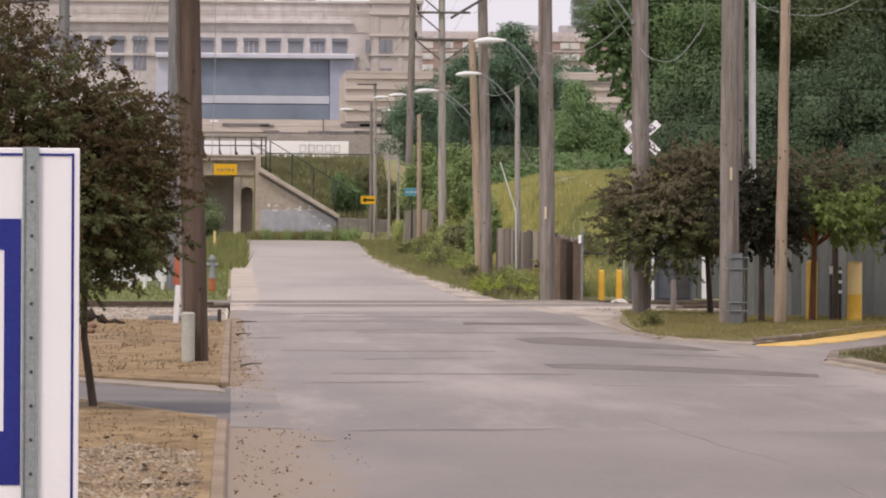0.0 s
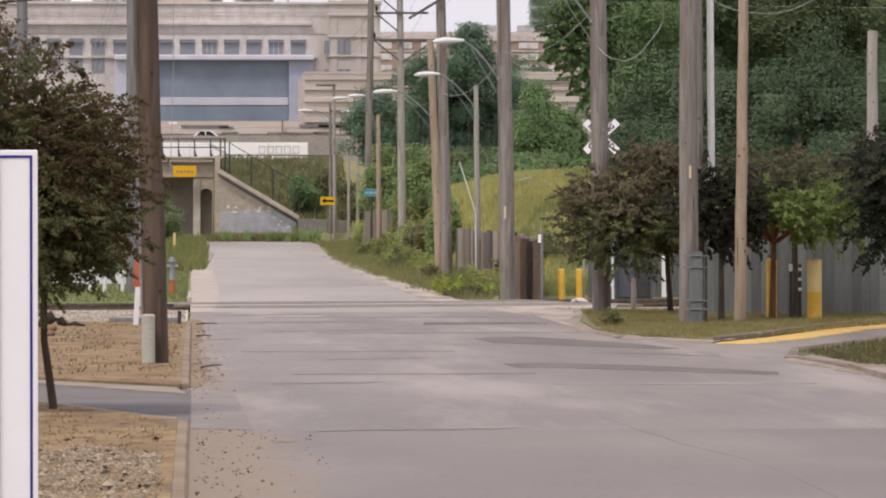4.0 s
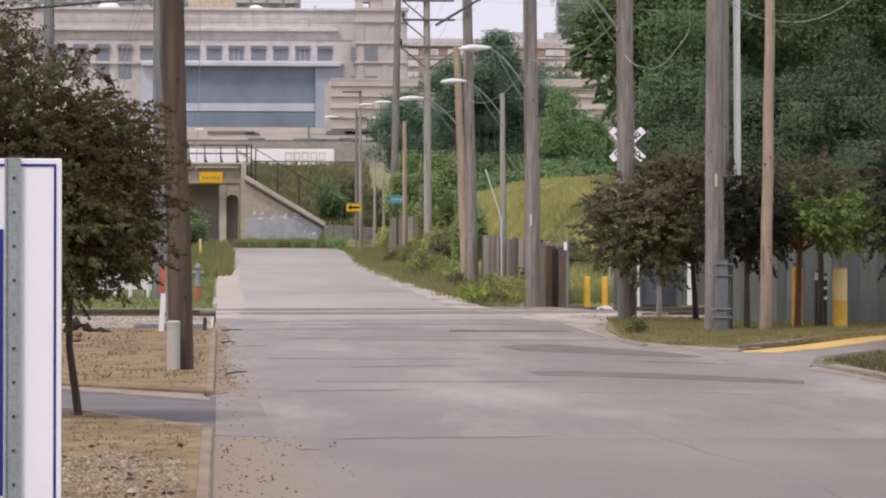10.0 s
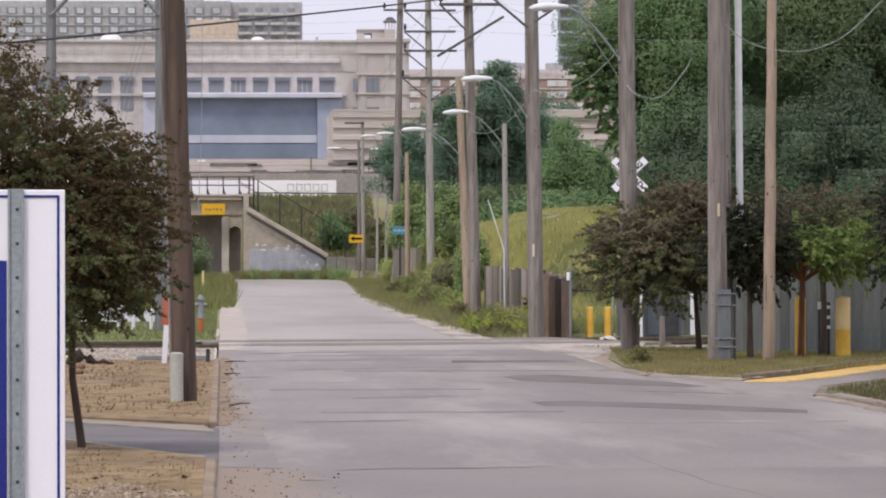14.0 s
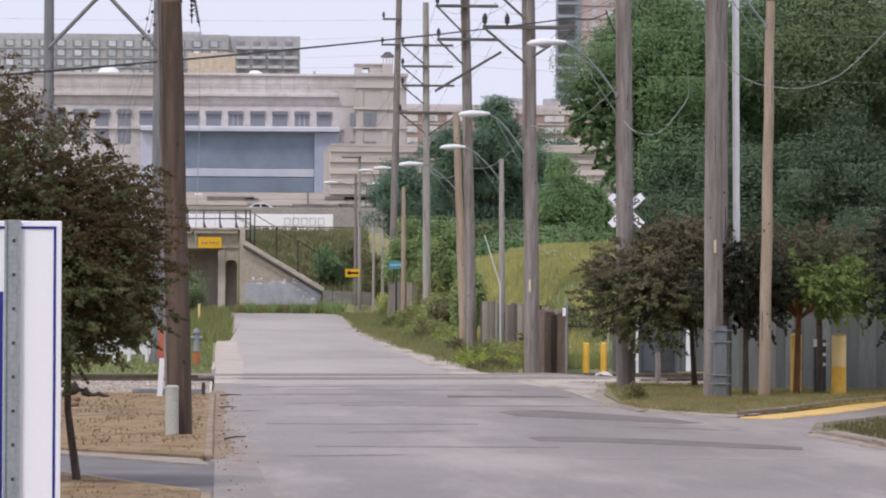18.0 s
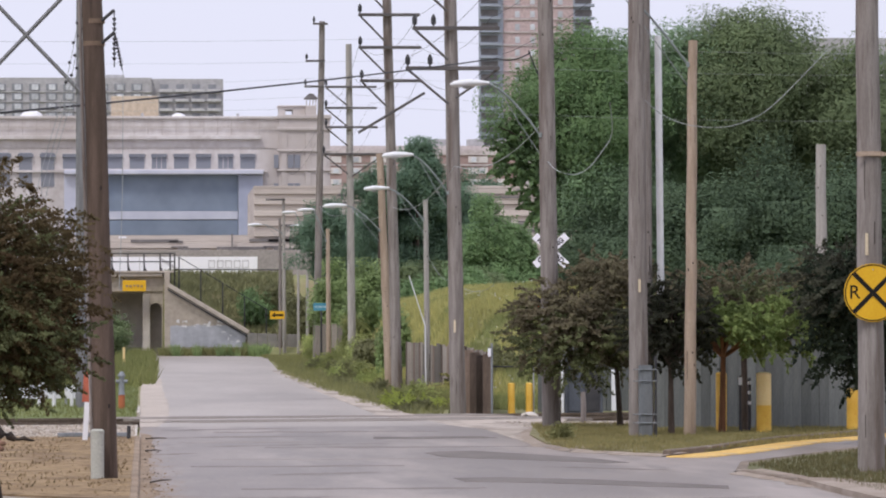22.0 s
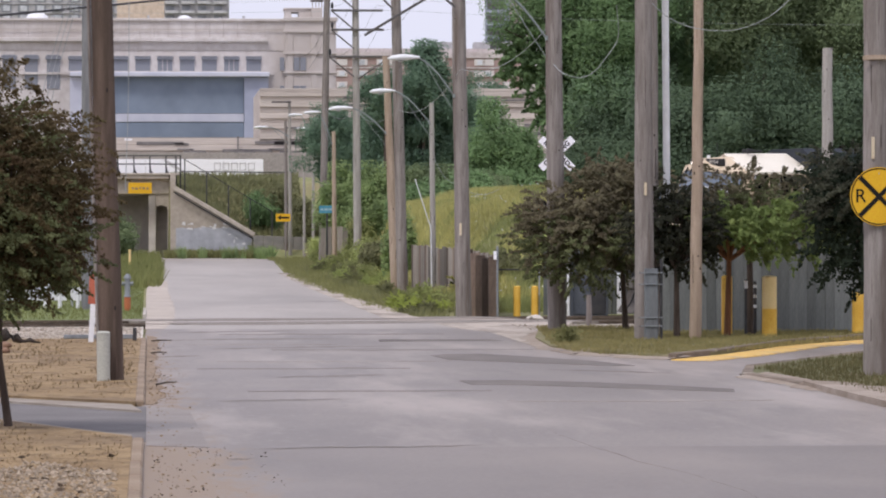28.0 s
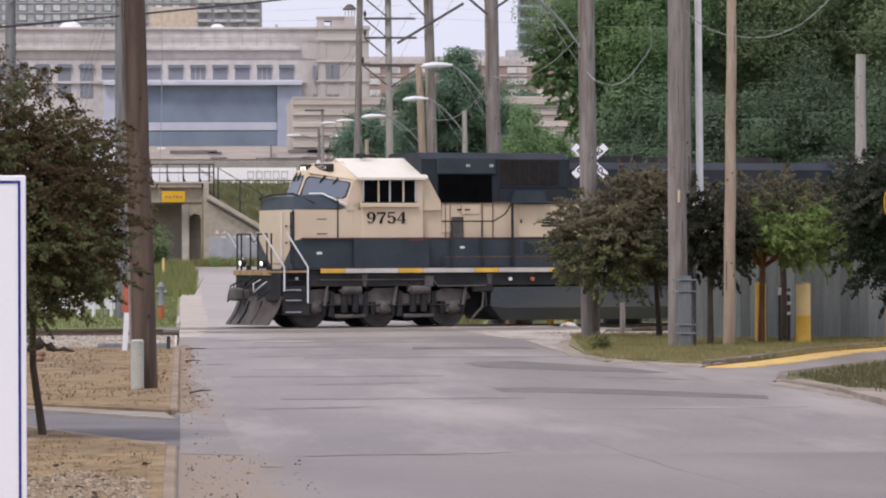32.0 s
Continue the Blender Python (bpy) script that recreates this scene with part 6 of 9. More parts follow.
# ---- poles, lamps and wires ----
def utility_pole(label, x, y, top, r, material, lean=0.0, arms=(), lamp=None, pins=True, name="utility_pole", z0=None):
    """A tapered pole. arms: (height, left end, right end, brace) across it; lamp: (foot height, head offset, head height)."""
    z0 = ground_z(x, y) if z0 is None else z0
    t = thing(name, label, "pole", Matrix.Translation((x, y, z0)))
    h = top - z0
    at = lambda z: lean * (z - z0) / h
    shaft = Mesh()
    n = 7
    shaft.tube([(lean * k / n + 0.008 * math.sin(3 * k + x), 0, -0.15 + (h + 0.15) * k / n) for k in range(n + 1)], [r * (1.04 - 0.28 * k / n) for k in range(n + 1)], 14)
    part("shaft", shaft, material, t, smooth=50)
    rk = random.Random(int(x * 100 + y * 10))
    for k in range(3 if y > 200 else 6):
        zc = rk.uniform(0.3, min(h * 0.92, 11.0))
        w = rk.uniform(-0.75, 0.75)
        rr = r * (1.04 - 0.28 * zc / h)
        long = rk.choice((0.04, 0.06, 0.35, 0.6))
        cx, cy = at(z0 + zc) + rr * math.sin(w), -rr * math.cos(w)
        crack = Mesh().box(-0.004 - 0.01 * (long < 0.1), -0.004, 0, 0.004 + 0.01 * (long < 0.1), 0.012, long, 0.002)
        part("split" if long > 0.1 else "knot", crack, SPLIT, t, m=pose(cx, cy, zc, 0, 0, math.degrees(w)))
    for z, a, b, brace in arms:
        za = z - z0
        arm = part("crossarm", Mesh().box(a - x, -r - 0.13, za - 0.055, b - x, -r - 0.01, za + 0.055, 0.01), ARMWOOD, t)
        if brace:
            for e in (a, b) if brace == 2 else (a,):
                part("brace", Mesh().tube([(e - x + (0.08 if e < x else -0.08), -r - 0.05, za - 0.05), (at(z) + (-0.1 if e < x else 0.1), -r - 0.05, za - 0.62 * abs(e - x) - 0.1)], 0.04, 6), ARMWOOD, t)
        if pins:
            for e in (a + 0.06,) if pins == 1 else (a + 0.06, (a + x) / 2 - 0.05):
                pin = Mesh().tube([(0, 0, 0.05), (0, 0, 0.1), (0, 0, 0.12), (0, 0, 0.3), (0, 0, 0.33), (0, 0, 0.4)], [0.025, 0.025, 0.07, 0.075, 0.05, 0.03], 8)
                part("insulator", pin, DARKST, arm, m=Matrix.Translation((e - x, -r - 0.07, za)))
    if lamp:
        foot, dx, head = lamp
        a = Vector((at(foot) + math.copysign(r * 0.8, dx), 0, foot - z0))
        e = Vector((dx, -0.05, head - z0))
        mid = Vector((e.x + 0.34 * (a.x - e.x), e.y, e.z + 0.16))
        bow = [a.lerp(mid, q).lerp(mid.lerp(e, q), q) for q in (0, 0.15, 0.3, 0.45, 0.6, 0.75, 0.88, 1)]
        part("lamp_arm", Mesh().tube(bow, 0.026, 7), LAMPARM, t, smooth=60)
        low = a + Vector((0, 0, -0.45))
        part("arm_stay", Mesh().tube([low, low.lerp(bow[4], 0.5) + Vector((0, 0, -0.03)), bow[4]], 0.011, 5), LAMPARM, t)
        part("arm_clamp", Mesh().box(a.x - 0.03, -r * 0.7, a.z - 0.06, a.x + 0.03, r * 0.3, a.z + 0.05, 0.008), LAMPARM, t)
        s = math.copysign(1, dx)
        hd = Mesh().tube([(0.25 * s * -1, 0, 0.02), (0.0, 0, 0.03), (0.3 * s, 0, 0.02), (0.55 * s, 0, -0.01), (0.66 * s, 0, -0.03)], [0.05, 0.1, 0.13, 0.1, 0.03], 10)
        head_ob = part("lamp_head", hd, LAMPW, t, "pale cobra-head lamp", smooth=60, m=Matrix.Translation(e) @ Matrix.Diagonal((1, 1.1, 0.75, 1)))
        part("lens", Mesh().tube([(0.28 * s, 0, -0.1), (0.28 * s, 0, -0.16)], [0.11, 0.06], 10), GALV, head_ob)
    return t


rxr_pole = utility_pole("thick weathered wooden pole on the grass", 11.36, 65.66, 12.0, 0.205, POLEW, -0.06, z0=0.07)
part("strap", Mesh().tube([(0, 0, 4.9), (0, 0, 4.98)], 0.212, 14).box(-0.26, -0.235, 4.91, 0.24, -0.2, 4.96), POLETAN, rxr_pole)
part("tag_plate", Mesh().box(-0.12, -0.212, 3.36, -0.075, -0.19, 3.7), TAGPALE, rxr_pole)
utility_pole("slim tan wooden lamp pole on the grass island", 11.59, 89.6, 8.48, 0.128, POLETAN, 0.1, lamp=(7.97, -2.3, 9.9))
pb = utility_pole("thick weathered power pole on the grass island", 10.42, 88.9, 14.0, 0.2, POLEW, -0.03, z0=0.06)
part("tag_plate", Mesh().box(-0.02, -0.212, 3.05, 0.03, -0.18, 3.32), TAGPALE, pb)
utility_pole("second power pole standing close behind the first", 10.78, 90.6, 14.0, 0.17, POLEW, -0.05)
riser = thing("cable_riser", "galvanised cable riser guard strapped to the pole", "conduit", Matrix.Translation((10.5, 88.62, 0.07)))
part("guard", Mesh().prism([(-0.11, 0.06), (-0.11, -0.1), (-0.08, -0.13), (0.14, -0.13), (0.17, -0.1), (0.17, 0.06)], 0, 1.5), GUARD, riser)
for z in (0.28, 0.46, 1.16, 1.4):
    part("bracket", Mesh().box(-0.25, -0.16, z, 0.29, -0.131, z + 0.022, 0.004), STEELG, riser)
    for q in (-0.23, 0.27):
        part("bolt", Mesh().tube([(q, -0.17, z + 0.011), (q, -0.155, z + 0.011)], 0.012, 6), DARKST, riser)
part("side_pipe", Mesh().tube([(0.24, -0.05, 0), (0.24, -0.05, 1.7)], 0.03, 8), DARKST, riser, smooth=60)
part("white_conduit", Mesh().tube([(0.64, 2.25, 2.2), (0.64, 2.25, 3.4), (0.6, 2.25, 8.6)], 0.077, 10), LAMPW, riser, "white plastic conduit", smooth=60)
utility_pole("thick weathered lamp pole at the island's tip", 9.52, 98.7, 14.0, 0.215, POLEW, -0.16, lamp=(6.9, -1.7, 8.1), z0=0.06)
pd = utility_pole("thick power pole with crossarms and a lamp beyond the crossing", 9.0, 121.2, 16.2, 0.224, POLEW, -0.264, ((11.03, 7.7, 10.2, 1), (9.88, 7.5, 10.2, 2), (12.47, 7.63, 10.02, 1)), (6.32, -1.52, 7.4), 2)
part("tag_plate", Mesh().box(-0.14, -0.232, 2.4, -0.08, -0.2, 2.75), TAGPALE, pd)
utility_pole("short grey lamp pole among the weeds", 10.03, 149.6, 7.05, 0.11, POLEGREY, -0.06, lamp=(6.35, -1.6, 7.45))
solo("leaning_stake", Mesh().tube([(9.36, 149.3, 4.35), (9.93, 149.4, 2.6), (9.96, 149.4, 0.3)], 0.021, 6), LAMPW, "pale stake leaning against the lamp pole", "stake", smooth=60)
utility_pole("leaning tan lamp pole in the grass", 9.18, 158, 9.06, 0.17, POLETAN, -0.36, lamp=(6.2, -1.85, 7.1))
utility_pole("tall power pole with three crossarms and a slanted arm", 9.15, 153, 18.0, 0.2, POLEW, -0.42, ((15.05, 7.72, 9.95, 1), (13.85, 7.76, 9.99, 1), (12.67, 7.77, 10.03, 1), (11.46, 7.82, 10.07, 1)))
solo("slanted_crossarm", Mesh().tube([(7.75, 152.7, 9.58), (10.15, 152.7, 11.02)], 0.055, 6), ARMWOOD, "slanted timber arm bolted across the power pole", "crossarm", smooth=60)
utility_pole("tall grey power pole with stacked crossarms", 10.27, 209, 16.7, 0.2, POLEGREY, -0.13, ((14.57, 8.94, 11.5, 1), (13.53, 8.94, 11.5, 1), (12.58, 8.94, 11.55, 1), (11.25, 8.83, 11.88, 2)))
utility_pole("short pale lamp pole in the far grass", 9.56, 219, 7.84, 0.13, POLETAN, -0.04, lamp=(7.2, -0.95, 8.8))
utility_pole("tall brown power pole beside the far street", 9.37, 230, 19.4, 0.21, POLEW, 0.35, ((15.84, 8.73, 9.8, 0), (17.23, 8.8, 9.85, 0), (19.25, 9.2, 10.0, 0)))
utility_pole("slim grey pole at the street's end", 10.04, 260, 8.96, 0.1, POLEGREY, lamp=(8.2, -0.9, 9.9))
utility_pole("slim grey pole at the street's end", 9.48, 260, 8.08, 0.09, POLEGREY)
utility_pole("grey lamp pole with twin heads at the street's end", 8.64, 260.5, 10.8, 0.12, POLEGREY, -0.04, ((10.7, 7.5, 8.7, 0),), (8.6, -1.6, 9.15), pins=False)
utility_pole("grey lamp pole with twin heads at the street's end", 8.42, 261.4, 9.6, 0.11, POLEW, -0.02, lamp=(8.7, 0.9, 9.1))
utility_pole("grey square-topped pole behind the plum trees", 17.72, 110, 7.2, 0.17, POLEGREY)
pl = utility_pole("dark creosoted power pole on the mulch verge", -0.56, 64.2, 13.0, 0.18, POLEDARK, -0.36, z0=0.06)
part("conduit", Mesh().tube([(-0.2, -0.02, 0), (-0.42, -0.02, 8)], 0.03, 6), POLEW, pl)
for z in (6.56, 6.9):
    part("strap", Mesh().tube([(-0.18, 0, z - 0.035), (-0.18, 0, z + 0.035)], 0.168, 16), STRAP, pl, "rusty steel strap")
    part("bracket", Mesh().tube([(-0.06, -0.12, z), (0.13, -0.16, z + 0.16)], 0.028, 6), DARKST, pl)
for x0, z0, x1, z1 in ((0.13, 7.04, 0.13, 6.2), (0.14, 6.7, 0.25, 6.15)):
    me = Mesh().tube([(x0, -0.16, z0), (x1, -0.16, z1)], 0.01, 5)
    for j in range(9):
        f = 0.12 + 0.8 * j / 9
        c = Vector((x0 + (x1 - x0) * f, -0.16, z0 + (z1 - z0) * f))
        me.tube([c, c + Vector(((x1 - x0) * 0.05, 0, (z1 - z0) * 0.05))], [0.034, 0.018], 8)
    part("insulator_string", me, DARKST, pl)

hframe = thing("h_frame_pylon", "grey twin-pole timber pylon with crossed braces", "pylon", Matrix.Translation((-3.56, 130, 0)))
for x in (-1.67, 1.67):
    part("shaft", Mesh().tube([(x, 0, -0.1), (x, 0, 9), (x, 0, 18)], [0.19, 0.16, 0.12], 12), PYLON, hframe, smooth=50)
part("cross_brace", Mesh().tube([(-1.67, -0.15, 9.7), (1.67, -0.15, 13.2)], 0.07, 6), PYLON, hframe)
part("cross_brace", Mesh().tube([(1.67, -0.15, 9.7), (-1.67, -0.15, 13.2)], 0.07, 6), PYLON, hframe)
part("crossarm", Mesh().box(-3.6, -0.2, 16.2, 3.6, -0.05, 16.45), PYLON, hframe)


def cable(label, pts, r=0.014, sag=0.0, material=WIRE, name="overhead_cable", m=10):
    """A hanging cable through points; with hardly any sag it bends smoothly through them."""
    fine = []
    p = [Vector(q) for q in pts]
    for i, (a, b) in enumerate(zip(p, p[1:])):
        ta = (b - p[i - 1]) * 0.5 if i else b - a
        tb = (p[i + 2] - a) * 0.5 if i + 2 < len(p) else b - a
        for k in range(m):
            f = k / m
            if sag < 0.02:
                fine.append(a * (2 * f ** 3 - 3 * f * f + 1) + ta * (f ** 3 - 2 * f * f + f) + b * (3 * f * f - 2 * f ** 3) + tb * (f ** 3 - f * f))
            else:
                fine.append(a.lerp(b, f) - Vector((0, 0, 4 * sag * f * (1 - f))))
    fine.append(p[-1])
    solo(name, Mesh().tube(fine, r, 5), material, label, "cable", smooth=60)


cable("thick black cable slung across the street", [(-7.2, 42.2, 3.9), (9.86, 117.8, 9.96), (10.97, 119.5, 10.25)], 0.019, 0.12)
cable("black cable dropping from the crossarm", [(10.9, 119.5, 10.3), (11.3, 119.5, 9.4)], 0.02, 0.05)
for k, dx in enumerate((0.0, 0.09, 0.18)):
    pts = [(-0.86 + dx * 0.4, 66, 7.9), (-1.2 + dx * 0.75, 66, 6.1), (-1.66 + dx * 0.9, 66, 4.4), (-2.3 + dx, 66, 1.2)]
    cable("thin grey stay wire beside the dark pole", pts, 0.006, 0.0, WIREG)
    string = thing("stay_insulator", "dark stay insulators strung on the wire", "insulator")
    for j in range(4):
        c = Vector(pts[0]).lerp(Vector(pts[1]), 0.45 + 0.17 * j - 0.06 * k)
        part("insulator", Mesh().tube([c, c - Vector((0.009, 0, 0.03)), c - Vector((0.012, 0, 0.045))], [0.014, 0.03, 0.012], 8), DARKST, string, smooth=60)
cable("thin drop wire hanging from the pole bracket", [(-0.3, 64.0, 6.2), (-0.31, 64, 4.5), (-0.36, 64, 2.9)], 0.006, 0.0, WIREG)
cable("grey service cable drooping between poles", [(9.42, 98.5, 6.28), (9.3, 95, 5.93), (9.66, 95, 5.83), (9.98, 95, 5.95), (10.3, 95, 6.32), (10.55, 95, 6.76), (10.4, 94, 7.4)], 0.0095, 0.008, WIREG)
cable("grey service cable sagging past the tan pole", [(10.15, 89, 7.61), (10.55, 89, 7.22), (10.97, 89, 6.86), (11.51, 89, 6.65), (12.23, 89, 6.6), (12.83, 89, 6.76), (13.38, 89, 7.12), (14.6, 89.5, 8.3)], 0.009, 0.008, WIREG)
for z, x in ((10.9, 7.7), (10.9, 9.8), (9.76, 7.45), (9.76, 9.9)):
    cable("power line running along the street", [(x - 0.1, 60, z + 0.8), (x, 119, z + 0.3), (x + 0.1, 152.8, z + 1.9), (x + 1.4, 208.8, z + 2.9), (x + 1.5, 262, z + 2.6)], 0.006, 0.7, WIRE)
cable("telephone cable along the far poles", [(9.5, 98.7, 7.4), (8.75, 119, 7.0), (9.0, 153, 6.9), (10.2, 209, 8.6), (9.5, 230, 9.4)], 0.009, 0.5, WIREG)
for z in (10.5, 12.2, 13.0):
    cable("thin power line far over the yard", [(-60, 150, z + 3), (9.0, 153, z), (60, 158, z + 2)], 0.0045, 1.2, WIREG)
for z in (16.3, 15.4):
    cable("thin power line far over the town", [(-40, 209, z), (10.3, 209, z - 1.2), (60, 212, z)], 0.005, 1.0, WIREG)
cable("grey drop cable beside the grey pole", [(10.0, 149.6, 5.2), (10.9, 149.6, 4.2), (11.6, 140, 3.9)], 0.008, 0.3, WIREG)


# ---- signs ----
sg = thing("rail_warning_sign", "round yellow railway advance warning sign on the pole", "sign", Matrix.Translation((11.35, 65.42, 2.84)))
part("plate", Mesh().disc((0, 0), 0.457, (-0.003, 0.003), "y", 48), SIGNYEL, sg, m=None)
ring = Mesh()
for k in range(48):
    a, b = 2 * math.pi * k / 48, 2 * math.pi * (k + 1) / 48
    ring.prism([(0.425 * math.cos(a), 0.425 * math.sin(a)), (0.443 * math.cos(a), 0.443 * math.sin(a)), (0.443 * math.cos(b), 0.443 * math.sin(b)), (0.425 * math.cos(b), 0.425 * math.sin(b))], -0.007, -0.004, "y")
part("border", ring, BLACK, sg)
for a in (45, -45):
    part("cross_bar", Mesh().box(-0.42, -0.0075 - (0.002 if a > 0 else 0), -0.035, 0.42, -0.004, 0.035), BLACK, sg, m=Matrix.Rotation(radians(a), 4, "Y"))
for x in (-0.29, 0.29):
    words("R", 0.3, BLACK, sg, pose(x, -0.006, 0, 90, 0, 0), 0.003)
part("bolt", Mesh().disc((0, 0.36), 0.012, (-0.012, -0.003), "y", 8), GALV, sg)

xb = thing("crossbuck", "white railway crossbuck sign behind the lamp pole", "sign", Matrix.Translation((10.55, 109.5, 4.42)))
for k, (a, text) in enumerate(((43, "RAILROAD"), (-43, "CROSSING"))):
    bl = part("blade", Mesh().box(-0.57, -0.02 - 0.03 * k, -0.1, 0.57, -0.004 - 0.03 * k, 0.1, 0.004), SIGNWHITE, xb, m=Matrix.Rotation(radians(a), 4, "Y"))
    words(text, 0.18, BLACK, bl, pose(0, -0.023 - 0.03 * k, 0, 90, 0, 0), 0.002, "lettering", 0.006)
part("mast", Mesh().tube([(0.0, 0.06, -4.45), (0.0, 0.06, 0.55)], 0.06, 10), GALV, xb, smooth=60)
part("signal_arm", Mesh().box(-0.5, 0.0, -1.45, 0.5, 0.06, -1.39), DARKST, xb)
REDLENS = glow("lit_red_lens", (0.8, 0.05, 0.02), 3.0)
for x in (-0.44, 0.44):
    part("signal_hood", Mesh().tube([(x, -0.2, -1.3), (x, 0.0, -1.3)], [0.04, 0.1], 12), BLACK, xb)
    part("signal_lens", Mesh().disc((x, -1.42), 0.1, (-0.03, -0.016), "y", 18), REDLENS, xb, "lit red warning lamp")
    part("signal_back", Mesh().disc((x, -1.42), 0.24, (-0.015, 0.0), "y", 22), BLACK, xb)

ar = thing("arrow_sign", "yellow one-direction arrow sign with a black arrow", "sign", Matrix.Translation((8.2, 259.6, 3.6)))
part("plate", Mesh().box(-0.46, 0, -0.24, 0.42, 0.02, 0.24, 0.004), SIGNYEL, ar)
part("arrow", Mesh().prism([(-0.38, 0), (-0.16, 0.16), (-0.16, 0.06), (0.34, 0.06), (0.34, -0.06), (-0.16, -0.06), (-0.16, -0.16)], -0.012, -0.004, "y"), BLACK, ar)
part("post", Mesh().box(0.1, 0.03, -2.6, 0.18, 0.1, 0.3), POLEW, ar)
st = thing("street_name_sign", "blue street name sign on a slim post", "sign", Matrix.Translation((9.3, 222, 3.82)))
part("blade", Mesh().box(-0.42, -0.01, -0.2, 0.42, 0.01, 0.2, 0.004), TEAL, st)
for x0, x1 in ((-0.34, -0.2), (-0.16, 0.06), (0.1, 0.32)):
    part("lettering_bar", Mesh().box(x0, -0.016, -0.05, x1, -0.011, 0.05), TEALPALE, st)
part("post", Mesh().tube([(0, 0.05, -3.1), (0, 0.05, 0.2)], 0.05, 8), DARKST, st)

board = thing("notice_board", "white sign board with blue border and lettering on a steel post", "sign", Matrix.Translation((-0.553, 15.0, 2.41)))
part("panel", Mesh().box(-0.72, 0, -1.5, 0, 0.012, 0, 0.003), SIGNWHITE, board)
part("border_line", Mesh().box(-0.028, -0.003, -1.47, -0.019, -0.001, -0.028).box(-0.7, -0.003, -0.028, -0.019, -0.001, -0.019), SIGNBLUE, board)
part("letter_block", Mesh().box(-0.5, -0.003, -1.19, -0.205, -0.001, -1.0).box(-0.264, -0.003, -1.0, -0.205, -0.001, -0.25).box(-0.5, -0.003, -0.36, -0.264, -0.001, -0.25), SIGNBLUE, board, "blue lettering")
part("letter_block", Mesh().box(-0.5, -0.003, -1.0, -0.285, -0.001, -0.38), SIGNBLUE, board, "blue lettering")
post = part("post", Mesh().prism([(-0.2, -0.022), (-0.193, -0.022), (-0.19, -0.012), (-0.153, -0.012), (-0.15, -0.022), (-0.143, -0.022), (-0.143, -0.003), (-0.2, -0.003)], -2.45, 0.003), POSTST, board, "galvanised channel post")
for k in range(20):
    part("bolt_hole", Mesh().disc((-0.167, -0.07 - 0.12 * k), 0.0065, (-0.0145, -0.012), "y", 12), DARKST, post)


# ---- fences, bollards and yard clutter ----
fence = thing("board_fence", "grey upright boarded fence behind the plum trees", "fence")
brd = [Mesh().box(0, -0.02, 0, 0.214, 0.02, 2.35 + 0.05 * k, 0.006).data("board", FENCEG) for k in range(3)]
for k in range(46):
    x = 11.7 + 0.21 * k
    part("board", brd[k % 3], FENCEG, fence, m=pose(x, 96.6 - 0.13 * (x - 11.7) * 0.3 + random.uniform(-0.02, 0.02), 0.02, 0, 0, random.uniform(-2, 2)))
for k in range(5):
    part("post", Mesh().box(12 + 2.2 * k, 96.7, 0, 12.12 + 2.2 * k, 96.85, 2.3), POLEGREY, fence)
fence2 = thing("sheet_fence", "rust-stained upright sheet fence beyond the crossing", "fence")
FENCELINE = [Vector((10.02, 122.0, 0)), Vector((10.72, 146.5, 0)), Vector((9.72, 157.0, 0))]
for p0, p1, n in ((FENCELINE[0], FENCELINE[1], 56), (FENCELINE[1], FENCELINE[2], 24)):
    turn = math.atan2(p1.y - p0.y, p1.x - p0.x)
    for k in range(n):
        p = p0.lerp(p1, (k + 0.5) / n)
        m = Mesh().box(-0.215, -0.02, -0.1, 0.215, 0.02, 1.72 + random.uniform(-0.06, 0.06), 0.006)
        part("sheet", m, FENCEB if k % 7 in (2, 5) else FENCER, fence2, m=Matrix.Translation((p.x, p.y, road_z(p.y) - 0.05)) @ Matrix.Rotation(turn + random.uniform(-0.05, 0.05), 4, "Z"))
rear = thing("sheet_fence", "weathered brown fence panels among the far poles", "fence")
for k in range(5):
    part("sheet", Mesh().box(-0.14, -0.02, -0.1, 0.14, 0.02, 2.05 + 0.08 * (k % 2), 0.006), FENCER, rear, m=pose(9.18 + 0.29 * k, 224.0 - 0.12 * k, road_z(224) - 0.05, 0, 0, random.uniform(-5, 5)))
link = thing("chain_fence", "grey chain-link fence climbing the far bank", "fence")
for k in range(5):
    x, y = 9.75 + 0.36 * k, 234.0 - 2.2 * k
    part("post", Mesh().tube([(x, y, 0.7), (x, y, 4.15 + 0.06 * k)], 0.035, 6), STEELG, link)
part("top_rail", Mesh().tube([(9.75, 234.0, 4.1), (11.19, 225.2, 4.34)], 0.028, 6), STEELG, link)
for k in range(12):
    part("wire", Mesh().tube([(9.75, 234.0, 1.3 + 0.23 * k), (11.19, 225.2, 1.5 + 0.23 * k)], 0.006, 4), STEELG, link)
face = thing("sheet_fence", "rusty fence panels facing the street crossing", "fence")
for k in range(1, 7):
    part("sheet", Mesh().box(-0.15, -0.02, -0.1, 0.15, 0.02, (1.95, 1.88, 1.92, 1.8, 1.74, 1.66, 1.7)[k], 0.006), FENCEB, face, m=pose(8.95 + 0.16 * k, 124 - 0.35 * k, 0.0, 0, 0, random.uniform(-10, 4)))
part("post", Mesh().tube([(10.0, 121.6, -0.1), (10.0, 121.6, 2.0)], 0.032, 8), STEELG, face)
part("notice", Mesh().box(9.88, 121.5, 1.62, 9.97, 121.53, 1.86), SIGNWHITE, face, "small white notice")
bol = "yellow bollards"
